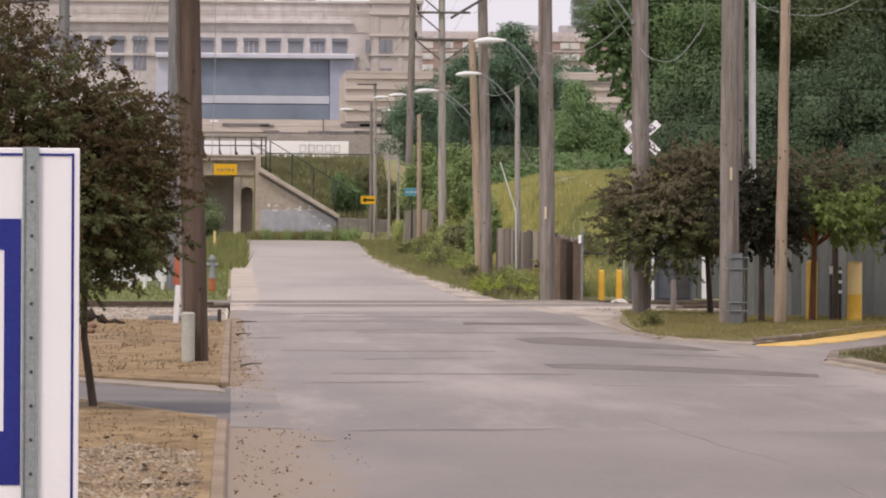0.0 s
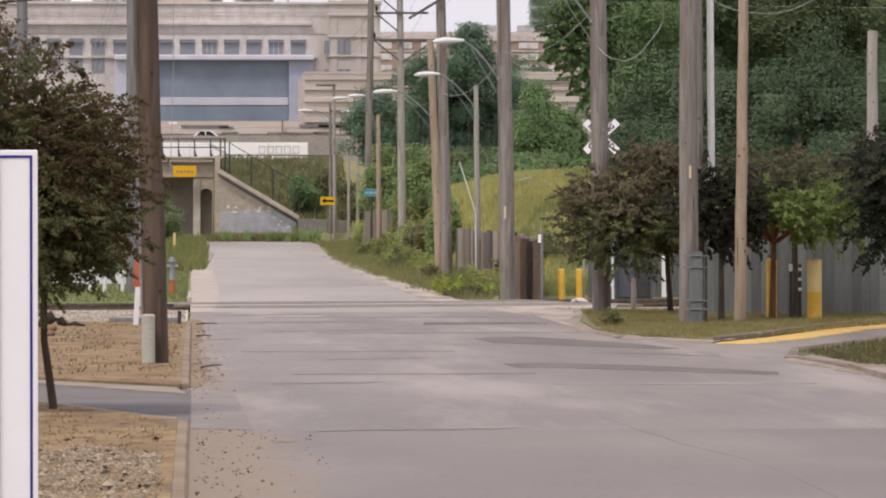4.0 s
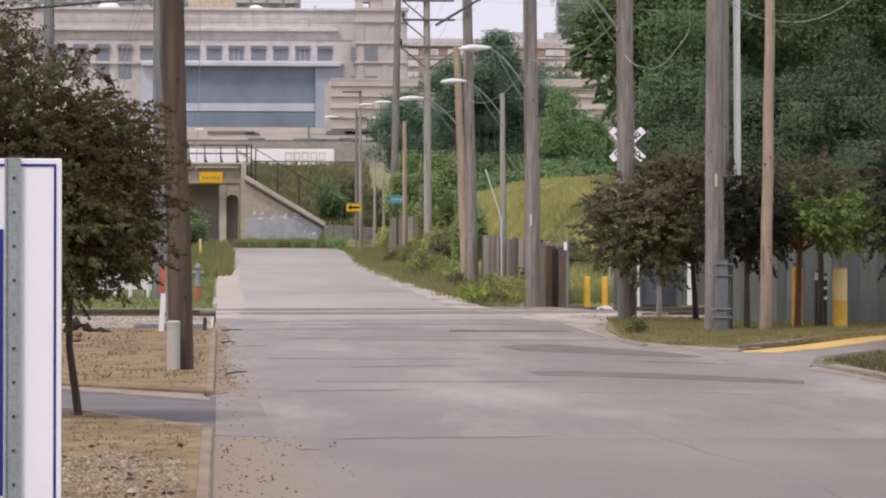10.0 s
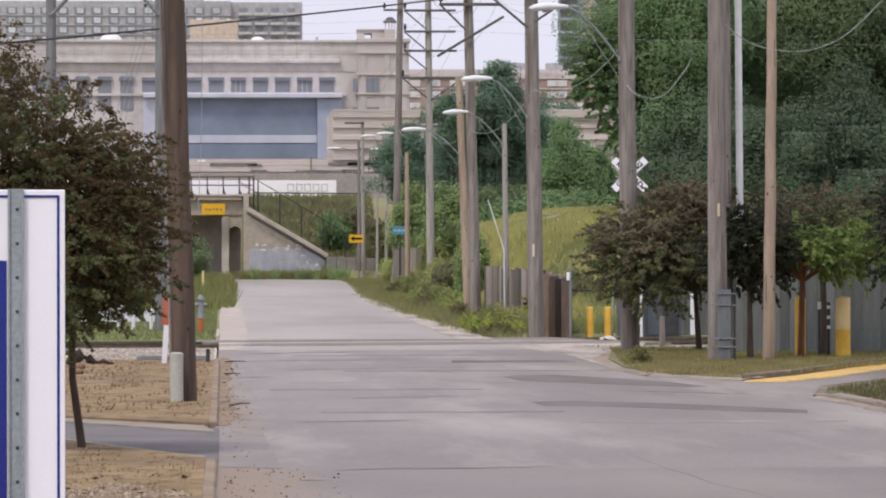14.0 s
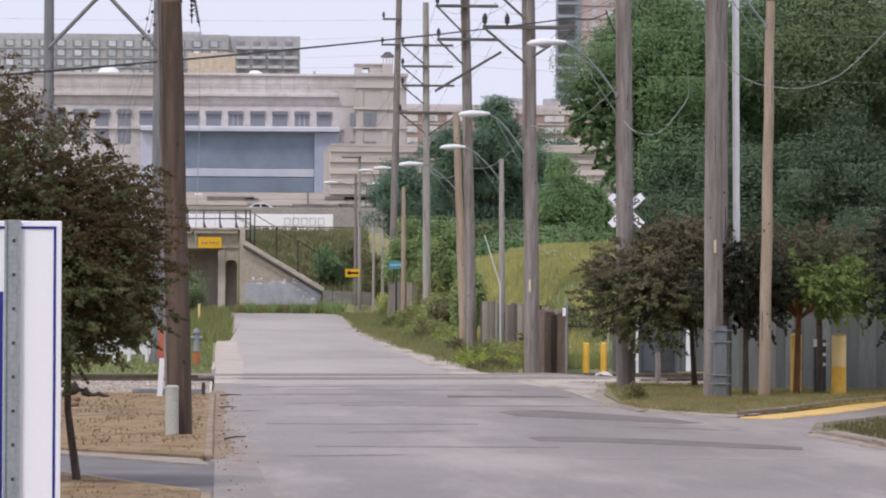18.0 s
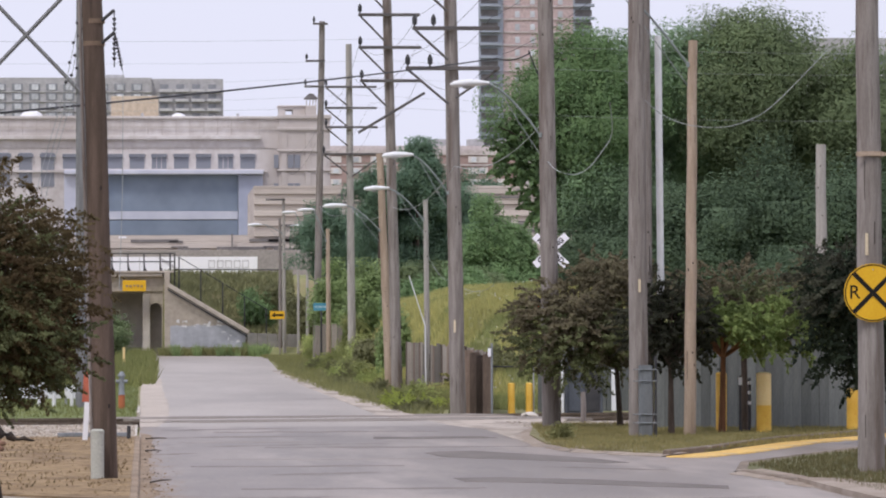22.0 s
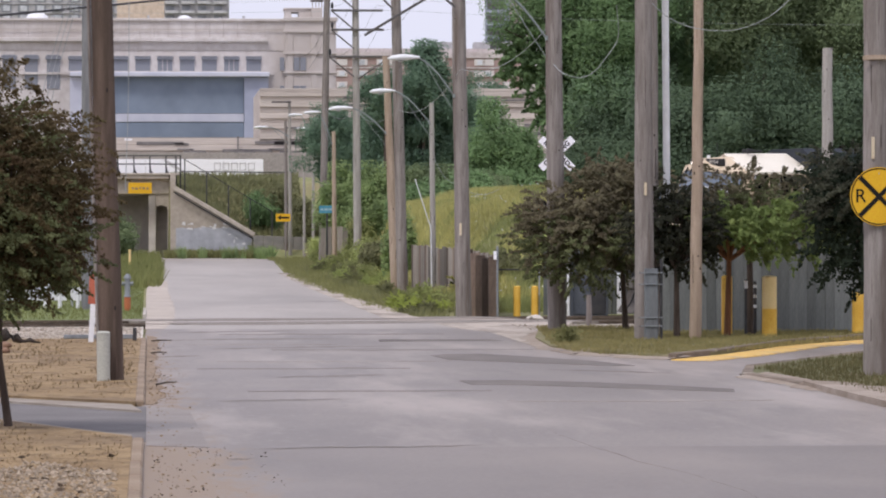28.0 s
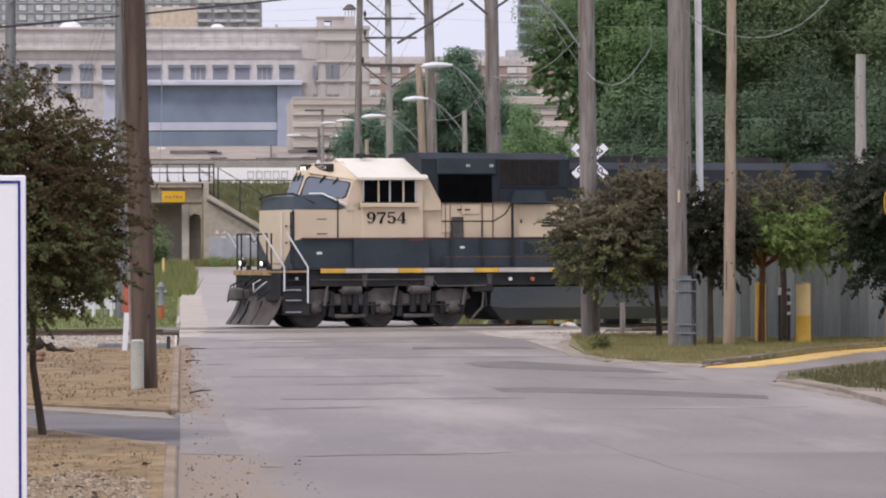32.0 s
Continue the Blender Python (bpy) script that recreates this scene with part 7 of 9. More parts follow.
for x, y, h, r, z0, lab in ((10.64, 122.5, 1.02, 0.103, -0.17, "slim yellow steel bollard by the tracks"), (11.17, 122.6, 1.02, 0.103, -0.17, "slim yellow steel bollard by the tracks"), (13.5, 91.75, 1.34, 0.165, 0.05, "thick faded yellow bollard beside the fence"), (12.68, 92.6, 1.34, 0.12, 0.05, "thick yellow bollard behind a tree trunk"), (15.84, 93.9, 0.95, 0.16, 0.05, "thick yellow bollard at the driveway")):
    b = thing("bollard", lab, "bollard", Matrix.Translation((x, y, z0)), bol)
    part("pipe", Mesh().tube([(0, 0, 0), (0, 0, h * (0.46 if r > 0.15 and h > 1 else 0.97))], r, 16), YELLOW, b, smooth=50)
    if r > 0.15 and h > 1:
        part("sleeve", Mesh().tube([(0, 0, h * 0.462), (0, 0, h * 0.97)], r * 0.99, 16), YELLOWPALE, b, "faded pale upper sleeve", smooth=50)
    part("cap", Mesh().tube([(0, 0, h * 0.97), (0, 0, h * 0.99), (0, 0, h)], [r, r * 0.85, r * 0.4], 16), YELLOWPALE if r > 0.15 and h > 1 else YELLOW, b, smooth=50)
marker = thing("marker_post", "slim dark signpost beside the fence", "post", Matrix.Translation((13.0, 91.9, 0.06)))
part("post", Mesh().box(-0.025, -0.02, 0, 0.025, 0.02, 1.25), DARKST, marker)
part("tag", Mesh().box(-0.04, -0.03, 1.05, 0.04, -0.022, 1.22), WHITE, marker)
stripe = thing("marker_post", "black and white banded post beside the fence", "post", Matrix.Translation((13.25, 92.2, 0.06)))
part("shaft", Mesh().tube([(0, 0, 0), (0, 0, 1.2)], 0.035, 10), DARKST, stripe)
for z in (0.62, 0.84, 1.06):
    part("band", Mesh().tube([(0, 0, z), (0, 0, z + 0.07)], 0.037, 10), WHITE, stripe)
small = thing("marker_post", "short weathered wooden post by the tracks", "post", Matrix.Translation((11.02, 106.0, -0.05)))
part("post", Mesh().tube([(0, 0, -0.1), (0.01, 0, 0.5), (0.0, 0, 0.84)], [0.07, 0.07, 0.06], 8), POLEW, small)
barrel = thing("traffic_barrel", "reddish orange drum with a dark top behind the pole", "barrel", Matrix.Translation((12.72, 70.6, 0.08)))
part("drum", Mesh().tube([(0, 0, 0), (0, 0, 0.02), (0, 0, 0.28), (0, 0, 0.56)], [0.15, 0.15, 0.14, 0.12], 18), ORANGE, barrel, smooth=50)
part("lid", Mesh().tube([(0, 0, 0.56), (0, 0, 0.78), (0, 0, 0.86)], [0.11, 0.1, 0.04], 14), DARKST, barrel, smooth=50)
cab = thing("signal_cabinet", "grey railway signal cabinet with a white pipe rail", "cabinet", Matrix.Translation((12.73, 122.7, -0.18)))
part("body", Mesh().box(-0.5, 0, 0.1, 0.6, 0.9, 1.75, 0.02), CABDARK, cab)
part("door", Mesh().box(-0.42, -0.03, 0.2, 0.05, 0.0, 1.68, 0.008), CABDARK, cab)
part("door", Mesh().box(0.08, -0.03, 0.2, 0.52, 0.0, 1.68, 0.008), DARKST, cab)
part("plinth", Mesh().box(-0.6, -0.1, -0.2, 0.7, 1.0, 0.1, 0.01), CONC, cab)
part("pipe_rail", Mesh().tube([(-0.6, -0.3, -0.1), (-0.6, -0.3, 1.8)], 0.04, 8).tube([(-1.0, -0.3, 0.55), (-0.6, -0.3, 0.55)], 0.035, 8).tube([(-1.0, -0.3, 0.55), (-1.02, -0.3, 0.85)], 0.03, 8), LAMPW, cab, "white steel pipe")
part("white_panel", Mesh().box(0.88, 0.2, 0.2, 1.12, 0.3, 1.4, 0.01), LAMPW, cab)
yard = thing("board_fence", "grey boarded fence beside the signal cabinet", "fence")
for k in range(13):
    part("board", Mesh().box(0, -0.02, -0.2, 0.22, 0.02, 1.9, 0.006), FENCEG, yard, m=pose(11.6 + 0.23 * k - (0.0 if k < 2 else 0.0), 124.5 + 0.05 * k, 0, 0, 0, random.uniform(-2, 2)))
rock = Mesh()
bmr = bmesh.new()
bmesh.ops.create_icosphere(bmr, subdivisions=2, radius=0.3)
for q in bmr.verts:
    q.co *= 0.8 + 0.35 * noise.noise(q.co * 4)
    q.co.z *= 0.4
rock.add([q.co for q in bmr.verts], [[q.index for q in f.verts] for f in bmr.faces])
bmr.free()
solo("rock", rock, GRAVEL, "pale flat rock beside the bollards", "rock", m=pose(10.6, 116.0, 0.03, 0, 0, 20))
shrub = np.random.default_rng(91)
solo("weed_tuft", quads("weed_tuft", shrub.normal(size=(700, 3)) * np.array((0.12, 0.12, 0.09)) + np.array((8.55, 86.5, 0.2)), 0.035, LGRASS, shrub), LGRASS, "small weed tuft on the kerb", "weed", kind="stuff")

ped = thing("telecom_pedestal", "grey-green round telecom pedestal beside the dark pole", "pedestal", Matrix.Translation((-0.69, 63.8, 0.05)))
part("tube", Mesh().tube([(0, 0, -0.05), (0, 0, 0.71)], 0.1, 20), PEDESTAL, ped, smooth=50)
part("cap", Mesh().tube([(0, 0, 0.7), (0, 0, 0.73), (0, 0, 0.755)], [0.104, 0.104, 0.07], 20), PEDESTAL, ped, smooth=40)
gate = thing("crossing_gate", "upright red and white banded crossing gate arm", "gate", Matrix.Translation((-1.22, 88.4, 0.0)))
lean = Matrix.Rotation(radians(3.5), 4, "Y")
for k, (z0, z1, mt) in enumerate(((0, 0.62, WHITE), (0.62, 0.85, WHITE), (0.85, 1.25, REDW), (1.25, 1.47, REDW))):
    part("band", Mesh().box(-0.055 - 0.05 * (k > 1), -0.03, z0, 0.055, 0.03, z1, 0.006), mt, gate, m=lean)
part("counter_plate", Mesh().box(0.06, -0.05, 0.45, 0.13, 0.05, 1.42, 0.01), WHITE, gate, m=lean)
hyd = thing("fire_hydrant", "blue-grey fire hydrant with an orange base on the far grass", "hydrant", Matrix.Translation((-0.66, 128, 0.03)))
part("barrel", Mesh().tube([(0, 0, 0.45), (0, 0, 0.5), (0, 0, 1.0)], [0.12, 0.09, 0.08], 14), STEELG, hyd, smooth=50)
part("bonnet", Mesh().tube([(0, 0, 1.0), (0, 0, 1.05), (0, 0, 1.15)], [0.12, 0.11, 0.04], 14), STEELG, hyd, smooth=50)
part("outlet", Mesh().tube([(-0.17, 0, 0.85), (0.18, 0, 0.85)], 0.06, 10), STEELG, hyd, smooth=50)
part("base", Mesh().tube([(0, 0, 0.0), (0, 0, 0.12), (0, 0, 0.4), (0, 0, 0.46)], [0.08, 0.1, 0.1, 0.09], 14), REDORANGE, hyd)
for k, (x, y, h) in enumerate(((-3.2, 131, 0.7), (-2.75, 131, 0.7), (-2.2, 131, 0.6), (-1.7, 196, 1.2), (-0.9, 196, 1.2))):
    mk = thing("marker_post", "short white marker post in the grass", "post", Matrix.Translation((x, y, ground_z(x, y))))
    part("post", Mesh().tube([(0, 0, -0.1), (0, 0, h)], 0.06, 8), WHITE if k < 3 else YELLOWPALE, mk)
wall = thing("white_fence", "low white fence panels beyond the tracks", "fence")
for k in range(9):
    part("panel", Mesh().box(-7.5 + 0.72 * k, 133, 0.3, -6.9 + 0.72 * k, 133.06, 0.72 + 0.15 * (k % 3 == 0), 0.01), WHITE, wall)
    part("post", Mesh().box(-7.5 + 0.72 * k, 133.06, -0.1, -7.42 + 0.72 * k, 133.14, 0.6), GALV, wall)
kick = thing("drain_frame", "low dark timber frame at the verge's end", "frame", Matrix.Translation((-0.6, 89.5, 0.05)))
part("rail", Mesh().box(-1.2, -0.05, 0.05, 0.3, 0.05, 0.14, 0.01), STEELG, kick)
part("post", Mesh().box(0.25, -0.06, -0.05, 0.33, 0.06, 0.28, 0.01), DARKST, kick)
gate_rail = thing("chain_fence", "thin dark rail fence beside the bollards", "fence")
part("rail", Mesh().tube([(10.05, 122.6, 1.32), (12.6, 123.1, 1.32)], 0.025, 6), DARKST, gate_rail)
for q in (0.5, 0.98):
    part("post", Mesh().tube([(10.05 + 2.55 * q, 122.6 + 0.5 * q, -0.1), (10.05 + 2.55 * q, 122.6 + 0.5 * q, 1.34)], 0.025, 6), GALV, gate_rail)
root = thing("dead_root", "dark broken tree root lying on the mulch", "root", Matrix.Translation((-2.86, 87.0, 0.06)))
part("stump", Mesh().tube([(-0.3, 0, 0.0), (-0.2, 0, 0.12), (-0.05, 0, 0.2), (0.12, 0, 0.13), (0.26, 0, 0.04)], [0.07, 0.12, 0.14, 0.1, 0.04], 12), SOOTWOOD, root, smooth=60)
part("branch", Mesh().tube([(0.2, 0, 0.07), (0.32, 0, 0.05), (0.42, 0.04, 0.08), (0.52, 0.04, 0.04), (0.64, 0.04, 0.02)], [0.04, 0.03, 0.05, 0.03, 0.012], 8), SOOTWOOD, root, smooth=60)
for x, y, q in ((-2.86, 83.6, 0.7), (-2.74, 79.8, 0.6), (-3.2, 82.0, 0.7)):
    me = rock.data("rock", REDROCK)
    solo("rock", me, REDROCK, "reddish brown rock half sunk in the mulch", "rock", m=pose(x, y, 0.1, 0, 0, 50 * x) @ Matrix.Diagonal((q, q * 0.8, q * 1.3, 1)))


# ---- the locomotive ----
CREAM = surface("cream_paint", (0.62, 0.5, 0.36), (0.66, 0.54, 0.395), 1.2, 0.55, 0.02, 90, stain=(0.56, 0.445, 0.315))
# Lighter copy of CREAM: daylight on the roof put into the colour.
CREAMTOP = surface("sunlit_cream_roof", (0.74, 0.68, 0.58), (0.8, 0.74, 0.64), 1.2, 0.5, 0.03, 30)
NAVY = surface("navy_paint", (0.026, 0.037, 0.048), (0.04, 0.053, 0.066), 1.2, 0.5, 0.05, 30, stain=(0.055, 0.055, 0.06))
NAVYDARK = surface("sooty_navy_paint", (0.022, 0.027, 0.036), (0.032, 0.038, 0.048), 1.2, 0.6, 0.05, 30, stain=(0.042, 0.042, 0.045), spec=0.2)
TANKPAINT = surface("dusty_navy_tank", (0.05, 0.06, 0.068), (0.07, 0.08, 0.086), 1.0, 0.6, 0.05, 30, stretch=(0.3, 1, 1), stain=(0.095, 0.092, 0.088))
SOOT = surface("sooty_steel", (0.019, 0.019, 0.021), (0.036, 0.035, 0.036), 2, 0.75, 0.1, 30)
GRIME = surface("grimy_truck_steel", (0.085, 0.078, 0.074), (0.135, 0.123, 0.115), 2.5, 0.85, 0.2, 30, stain=(0.06, 0.05, 0.045))
PLOW = surface("dirty_plow_steel", (0.07, 0.062, 0.058), (0.115, 0.102, 0.095), 2.5, 0.8, 0.2, 30, stain=(0.07, 0.055, 0.045))
PINSTRIPE = surface("dark_red_pinstripe", (0.09, 0.04, 0.035), (0.13, 0.06, 0.05), 3, 0.6, 0.02, 40)
STRIPEW = surface("weathered_white_stripe", (0.5, 0.47, 0.43), (0.62, 0.59, 0.54), 3, 0.7, 0.05, 30)
# Near-black panels paint the unlit insides of cab windows and intakes.
VOID = surface("unlit_void", (0.004, 0.004, 0.005), (0.006, 0.006, 0.007), 3, 1.0, 0.0, 40, spec=0.0)
CABGLASS = glassy("cab_glass", (0.16, 0.19, 0.24), 0.1)
DARKGLASS = glassy("dark_cab_glass", (0.015, 0.016, 0.018), 0.15)
BEAM = glow("headlamp_glow", (1.0, 0.93, 0.82), 2.6)

loco = thing("locomotive", "cream and navy diesel locomotive rolling over the crossing", "locomotive")


def lp(name, me, material, label="", parent=None, smooth=0, m=None):
    return part(name, me, material, parent or loco, label, smooth, m)


def side(outline, y0, y1):
    """An outline of (distance behind the front, height) drawn out across the body."""
    return Mesh().prism([(-u, z) for u, z in outline], y0, y1, "y")


lp("frame", Mesh().box(-21.6, -1.42, 1.12, -0.1, 1.42, 1.58, 0.02), SOOT)
# Dark filler box added to block daylight seen through under the body.
lp("under_filler", Mesh().box(-21.0, -0.62, 0.3, -0.9, 0.62, 1.12, 0.02), SOOT)
lp("walkway", Mesh().box(-21.6, -1.5, 1.58, -0.95, 1.5, 1.64, 0.01), SOOT)
for s in (-1, 1):
    u = 1.28
    k = 0
    while u < 20.4:
        ln = 0.72 if k % 2 == 0 else 1.55
        lp("sill_stripe", Mesh().box(-u - ln + 0.01, s * 1.5, 1.49, -u, s * 1.53, 1.61, 0.004), YELLOW if k % 2 == 0 else STRIPEW)
        u += ln
        k += 1
lp("pilot", Mesh().box(-0.16, -1.48, 0.75, 0.12, 1.48, 1.5, 0.02), SOOT)
lp("front_deck", Mesh().box(-0.95, -1.48, 1.5, 0.17, 1.48, 1.56, 0.01), RUST)
lp("deck_lip", Mesh().box(0.12, -1.46, 1.43, 0.2, 1.46, 1.57, 0.01), RUST)
plow = Mesh()
prof = [(0.14, 0.86), (0.24, 0.6), (0.36, 0.35), (0.56, 0.08)]
nv = []
for y in (-1.52, -1.2, -0.7, 0.0, 0.7, 1.2, 1.52):
    bow = 0.4 * (1 - (abs(y) / 1.52) ** 1.6) - 0.16 - 0.05 * y
    nv.append([(a + bow - 0.05, y, z) for a, z in prof])
for a in range(len(nv)):
    plow.v += nv[a] + [(x - 0.05, y, z) for x, y, z in nv[a]]
for a in range(len(nv) - 1):
    for b in range(3):
        k = 8 * a + b
        plow.f += [(k, k + 8, k + 9, k + 1), (k + 4, k + 5, k + 13, k + 12)]
    k = 8 * a
    plow.f += [(k, k + 4, k + 12, k + 8), (k + 3, k + 11, k + 15, k + 7)]
for k in (0, 8 * (len(nv) - 1)):
    plow.f += [(k + b, k + b + 1, k + b + 5, k + b + 4) for b in range(3)]
lp("snow_plow", plow, PLOW, "dirty bent steel plow", smooth=30)
for y in (-0.9, -0.35, 0.3, 0.85):
    lp("plow_rib", Mesh().tube([(0.38 - 0.3 * y * y, y, 0.74), (0.52 - 0.3 * y * y, y, 0.4), (0.72 - 0.3 * y * y, y, 0.12)], 0.03, 6), SOOT)
lp("coupler", Mesh().box(-0.1, -0.14, 0.78, 0.55, 0.14, 1.05, 0.03).box(0.45, -0.24, 0.74, 0.78, 0.2, 1.1, 0.06), GRIME)
for y0, y1, zz in ((-1.45, -1.15, 1.05), (-0.2, 0.2, 1.35), (0.9, 1.4, 1.1), (-1.0, -0.55, 1.3), (-0.6, -0.3, 1.2), (0.35, 0.7, 1.22), (0.6, 1.15, 1.32), (-1.3, -0.9, 1.25)):
    lp("air_hose", Mesh().tube([(0.12, y0, zz), (0.34, y0, zz - 0.12), (0.42, (y0 + y1) / 2, zz - 0.34), (0.34, y1, zz - 0.2), (0.14, y1, zz - 0.05)], 0.024, 6), GALV if y0 == 0.6 else SOOT, smooth=60)
for y in (-0.88, 0.88):
    dl = lp("ditch_light", Mesh().tube([(0.04, y, 1.76), (0.2, y, 1.76)], [0.09, 0.12], 14), SOOT, smooth=50)
    lp("lens", Mesh().tube([(0.2, y, 1.76), (0.215, y, 1.76)], [0.062, 0.05], 14), BEAM, "glowing headlamp lens", dl)
    lp("light_post", Mesh().box(-0.08, y - 0.05, 1.56, 0.0, y + 0.05, 1.7), SOOT)
for y in (-1.4, -1.05, -0.3, 0.3, 1.05, 1.4):
    lp("rail_post", Mesh().tube([(0.1, y, 1.56), (0.1, y, 2.58)], 0.025, 6), SOOT)
for a, b in ((-1.4, -1.05), (0.3, 1.05), (-1.05, -0.3)):
    lp("front_rail", Mesh().tube([(0.1, a, 2.56), (0.1, b, 2.56)], 0.025, 6), SOOT)
lp("front_chain", Mesh().tube([(0.1, -0.3, 2.5), (0.1, -0.15, 2.38), (0.1, 0, 2.34), (0.1, 0.15, 2.38), (0.1, 0.3, 2.5)], 0.014, 5), SOOT)
for s in (-1, 1):
    lp("step_well", Mesh().box(-1.0, s * 1.0, 0.35, -0.2, s * 1.42, 1.56, 0.01), SOOT)
    for z in (0.42, 0.74, 1.02, 1.28):
        lp("step_tread", Mesh().box(-0.74, s * 1.4, z, -0.3, s * 1.46, z + 0.03), SOOT if z > 1.1 else GALV)
    for u, zz in ((0.24, 1.0), (0.92, 0.68)):
        lp("step_handrail", Mesh().tube([(-u, s * 1.49, zz), (-u, s * 1.49, 1.66), (-u + 0.6, s * 1.45, 2.6)], 0.026, 7), WHITE, "white bent handrail", smooth=60)
# nose
lp("nose", Mesh().prism([(-1.42, 1.6), (1.42, 1.6), (1.42, 3.22), (-1.42, 3.22)], -2.3, -0.56, "x"), CREAM)
lp("nose_top", Mesh().add([(-0.57, -1.41, 3.22), (-0.57, 1.41, 3.22), (-0.64, 1.05, 3.58), (-0.64, -1.05, 3.58), (-2.3, -1.42, 3.28), (-2.3, 1.42, 3.28), (-2.3, 1.05, 3.72), (-2.3, -1.05, 3.72)],
                           [(0, 1, 2, 3), (4, 7, 6, 5), (0, 4, 5, 1), (1, 5, 6, 2), (2, 6, 7, 3), (3, 7, 4, 0)]), NAVY, "navy nose top")
for s in (-1, 1):
    lp("nose_flank", side([(0.552, 1.6), (0.552, 2.38), (0.75, 2.42), (2.35, 2.42), (2.35, 1.6)], s * 1.425, s * 1.437), NAVY)
    lp("nose_chevron", Mesh().prism([(s * 1.437, 1.6), (s * 0.36, 1.6), (s * 1.437, 2.38)], -0.56, -0.545, "x"), NAVY)
lp("nose_door", Mesh().box(-0.57, -0.35, 1.75, -0.54, 0.35, 3.1, 0.006), CREAM)
for y in (1.3, 0.55):
    lp("grab_iron", Mesh().tube([(-0.5, y, 1.75), (-0.5, y, 3.15)], 0.022, 6), WHITE if y == 0.55 else SOOT)
for z in (2.3, 2.75):
    for y in (0.75, 1.1):
        lp("nose_latch", Mesh().box(-0.57, y, z, -0.53, y + 0.12, z + 0.05), GRIME)
lp("door_seam", Mesh().box(-1.83, 1.42, 2.44, -1.8, 1.44, 3.5), SOOT)
# cab
lp("cab_body", Mesh().box(-4.3, -1.5, 1.6, -2.5, 1.5, 4.08, 0.02).box(-2.5, -1.45, 1.6, -2.28, 1.45, 3.4, 0.0), CREAM)
for s in (-1, 1):
    lp("cab_flank", side([(2.25, 1.62), (4.47, 1.62), (4.45, 2.42), (2.25, 2.42)], s * 1.452, s * 1.514), NAVY)
PROW = ((3.2, 0.0, 0.0), (3.48, 0.0, 0.0), (4.22, 0.3, 0.2), (4.32, 0.36, 0.26))
front = Mesh()
for z, dc, de in PROW:
    zo = min(z, 4.0 + 0.25 * (z - 4.2))
    front.v += [(-2.75, -1.45, zo), (-2.08 - de, -1.45, zo), (-0.95 - dc, -0.48, z), (-0.95 - dc, 0.48, z), (-2.08 - de, 1.45, zo), (-2.75, 1.45, zo)]
for r in range(3):
    front.f += [(6 * r + q, 6 * r + (q + 1) % 6, 6 * r + 6 + (q + 1) % 6, 6 * r + 6 + q) for q in range(6)]
front.f += [(0, 5, 4, 3, 2, 1), (18, 19, 20, 21, 22, 23)]
lp("cab_front", front, CREAM, "three-faced cab front")
lp("cab_roof", Mesh().add([(-2.38, 1.58, 4.02), (-4.42, 1.58, 4.06), (-4.5, 0, 4.62), (-2.28, 0, 4.6), (-2.38, -1.58, 4.02), (-4.42, -1.58, 4.06),
                            (-2.38, 1.58, 4.07), (-4.42, 1.58, 4.11), (-4.5, 0, 4.67), (-2.28, 0, 4.65), (-2.38, -1.58, 4.07), (-4.42, -1.58, 4.11)],
                           [(0, 1, 2, 3), (3, 2, 5, 4), (6, 9, 8, 7), (9, 10, 11, 8), (0, 3, 9, 6), (3, 4, 10, 9), (1, 7, 8, 2), (2, 8, 11, 5), (0, 6, 7, 1), (4, 5, 11, 10)]), CREAMTOP, "cream cab roof with daylight painted in")
lp("gable", Mesh().prism([(-1.45, 4.04), (1.45, 4.04), (0.0, 4.58)], -4.3, -2.32, "x"), CREAM)
lp("brow", Mesh().add([(-1.3, -0.6, 4.24), (-1.3, 0.6, 4.24), (-2.3, 1.45, 4.03), (-2.45, 1.45, 4.04), (-2.45, -1.45, 4.04), (-2.3, -1.45, 4.03), (-1.55, -0.3, 4.5), (-1.55, 0.3, 4.5), (-2.4, 0.3, 4.56), (-2.4, -0.3, 4.56)],
                       [(0, 1, 7, 6), (1, 2, 8, 7), (2, 3, 8), (0, 6, 9, 5), (5, 9, 4), (6, 7, 8, 9), (3, 4, 9, 8), (0, 5, 4, 3, 2, 1)]), CREAM)


def screen(lo, hi, shrink, k):
    """A pane with cut corners on the cab's front, between two (u, y, rake) feet."""
    a, b = Vector((-lo[0], lo[1], 3.48)), Vector((-hi[0], hi[1], 3.48))
    c, d = Vector((-lo[0] - lo[2], lo[1], 4.22)), Vector((-hi[0] - hi[2], hi[1], 4.22 if abs(hi[1]) < 1 else 4.0))
    n = (b - a).cross(c - a).normalized()
    if n.x < 0:
        n = -n
    wd = (b - a).length
    p0, p1, q0, q1 = shrink / wd, 1 - shrink / wd, 0.02 + shrink, 0.98 - shrink
    cp, cq = 0.07 / wd, 0.1
    ring = [(p0 + cp, q0), (p1 - cp, q0), (p1, q0 + cq), (p1, q1 - cq), (p1 - cp, q1), (p0 + cp, q1), (p0, q1 - cq), (p0, q0 + cq)]
    on = lambda p, q: a.lerp(b, p).lerp(c.lerp(d, p), q)
    pts = [on(p, q) for p, q in ring]
    m = Mesh().add([p + n * k for p in pts] + [p - n * 0.02 for p in pts], [tuple(range(8)), tuple(range(15, 7, -1))] + [(i, (i + 1) % 8, 8 + (i + 1) % 8, 8 + i) for i in range(8)])
    return m, n, on


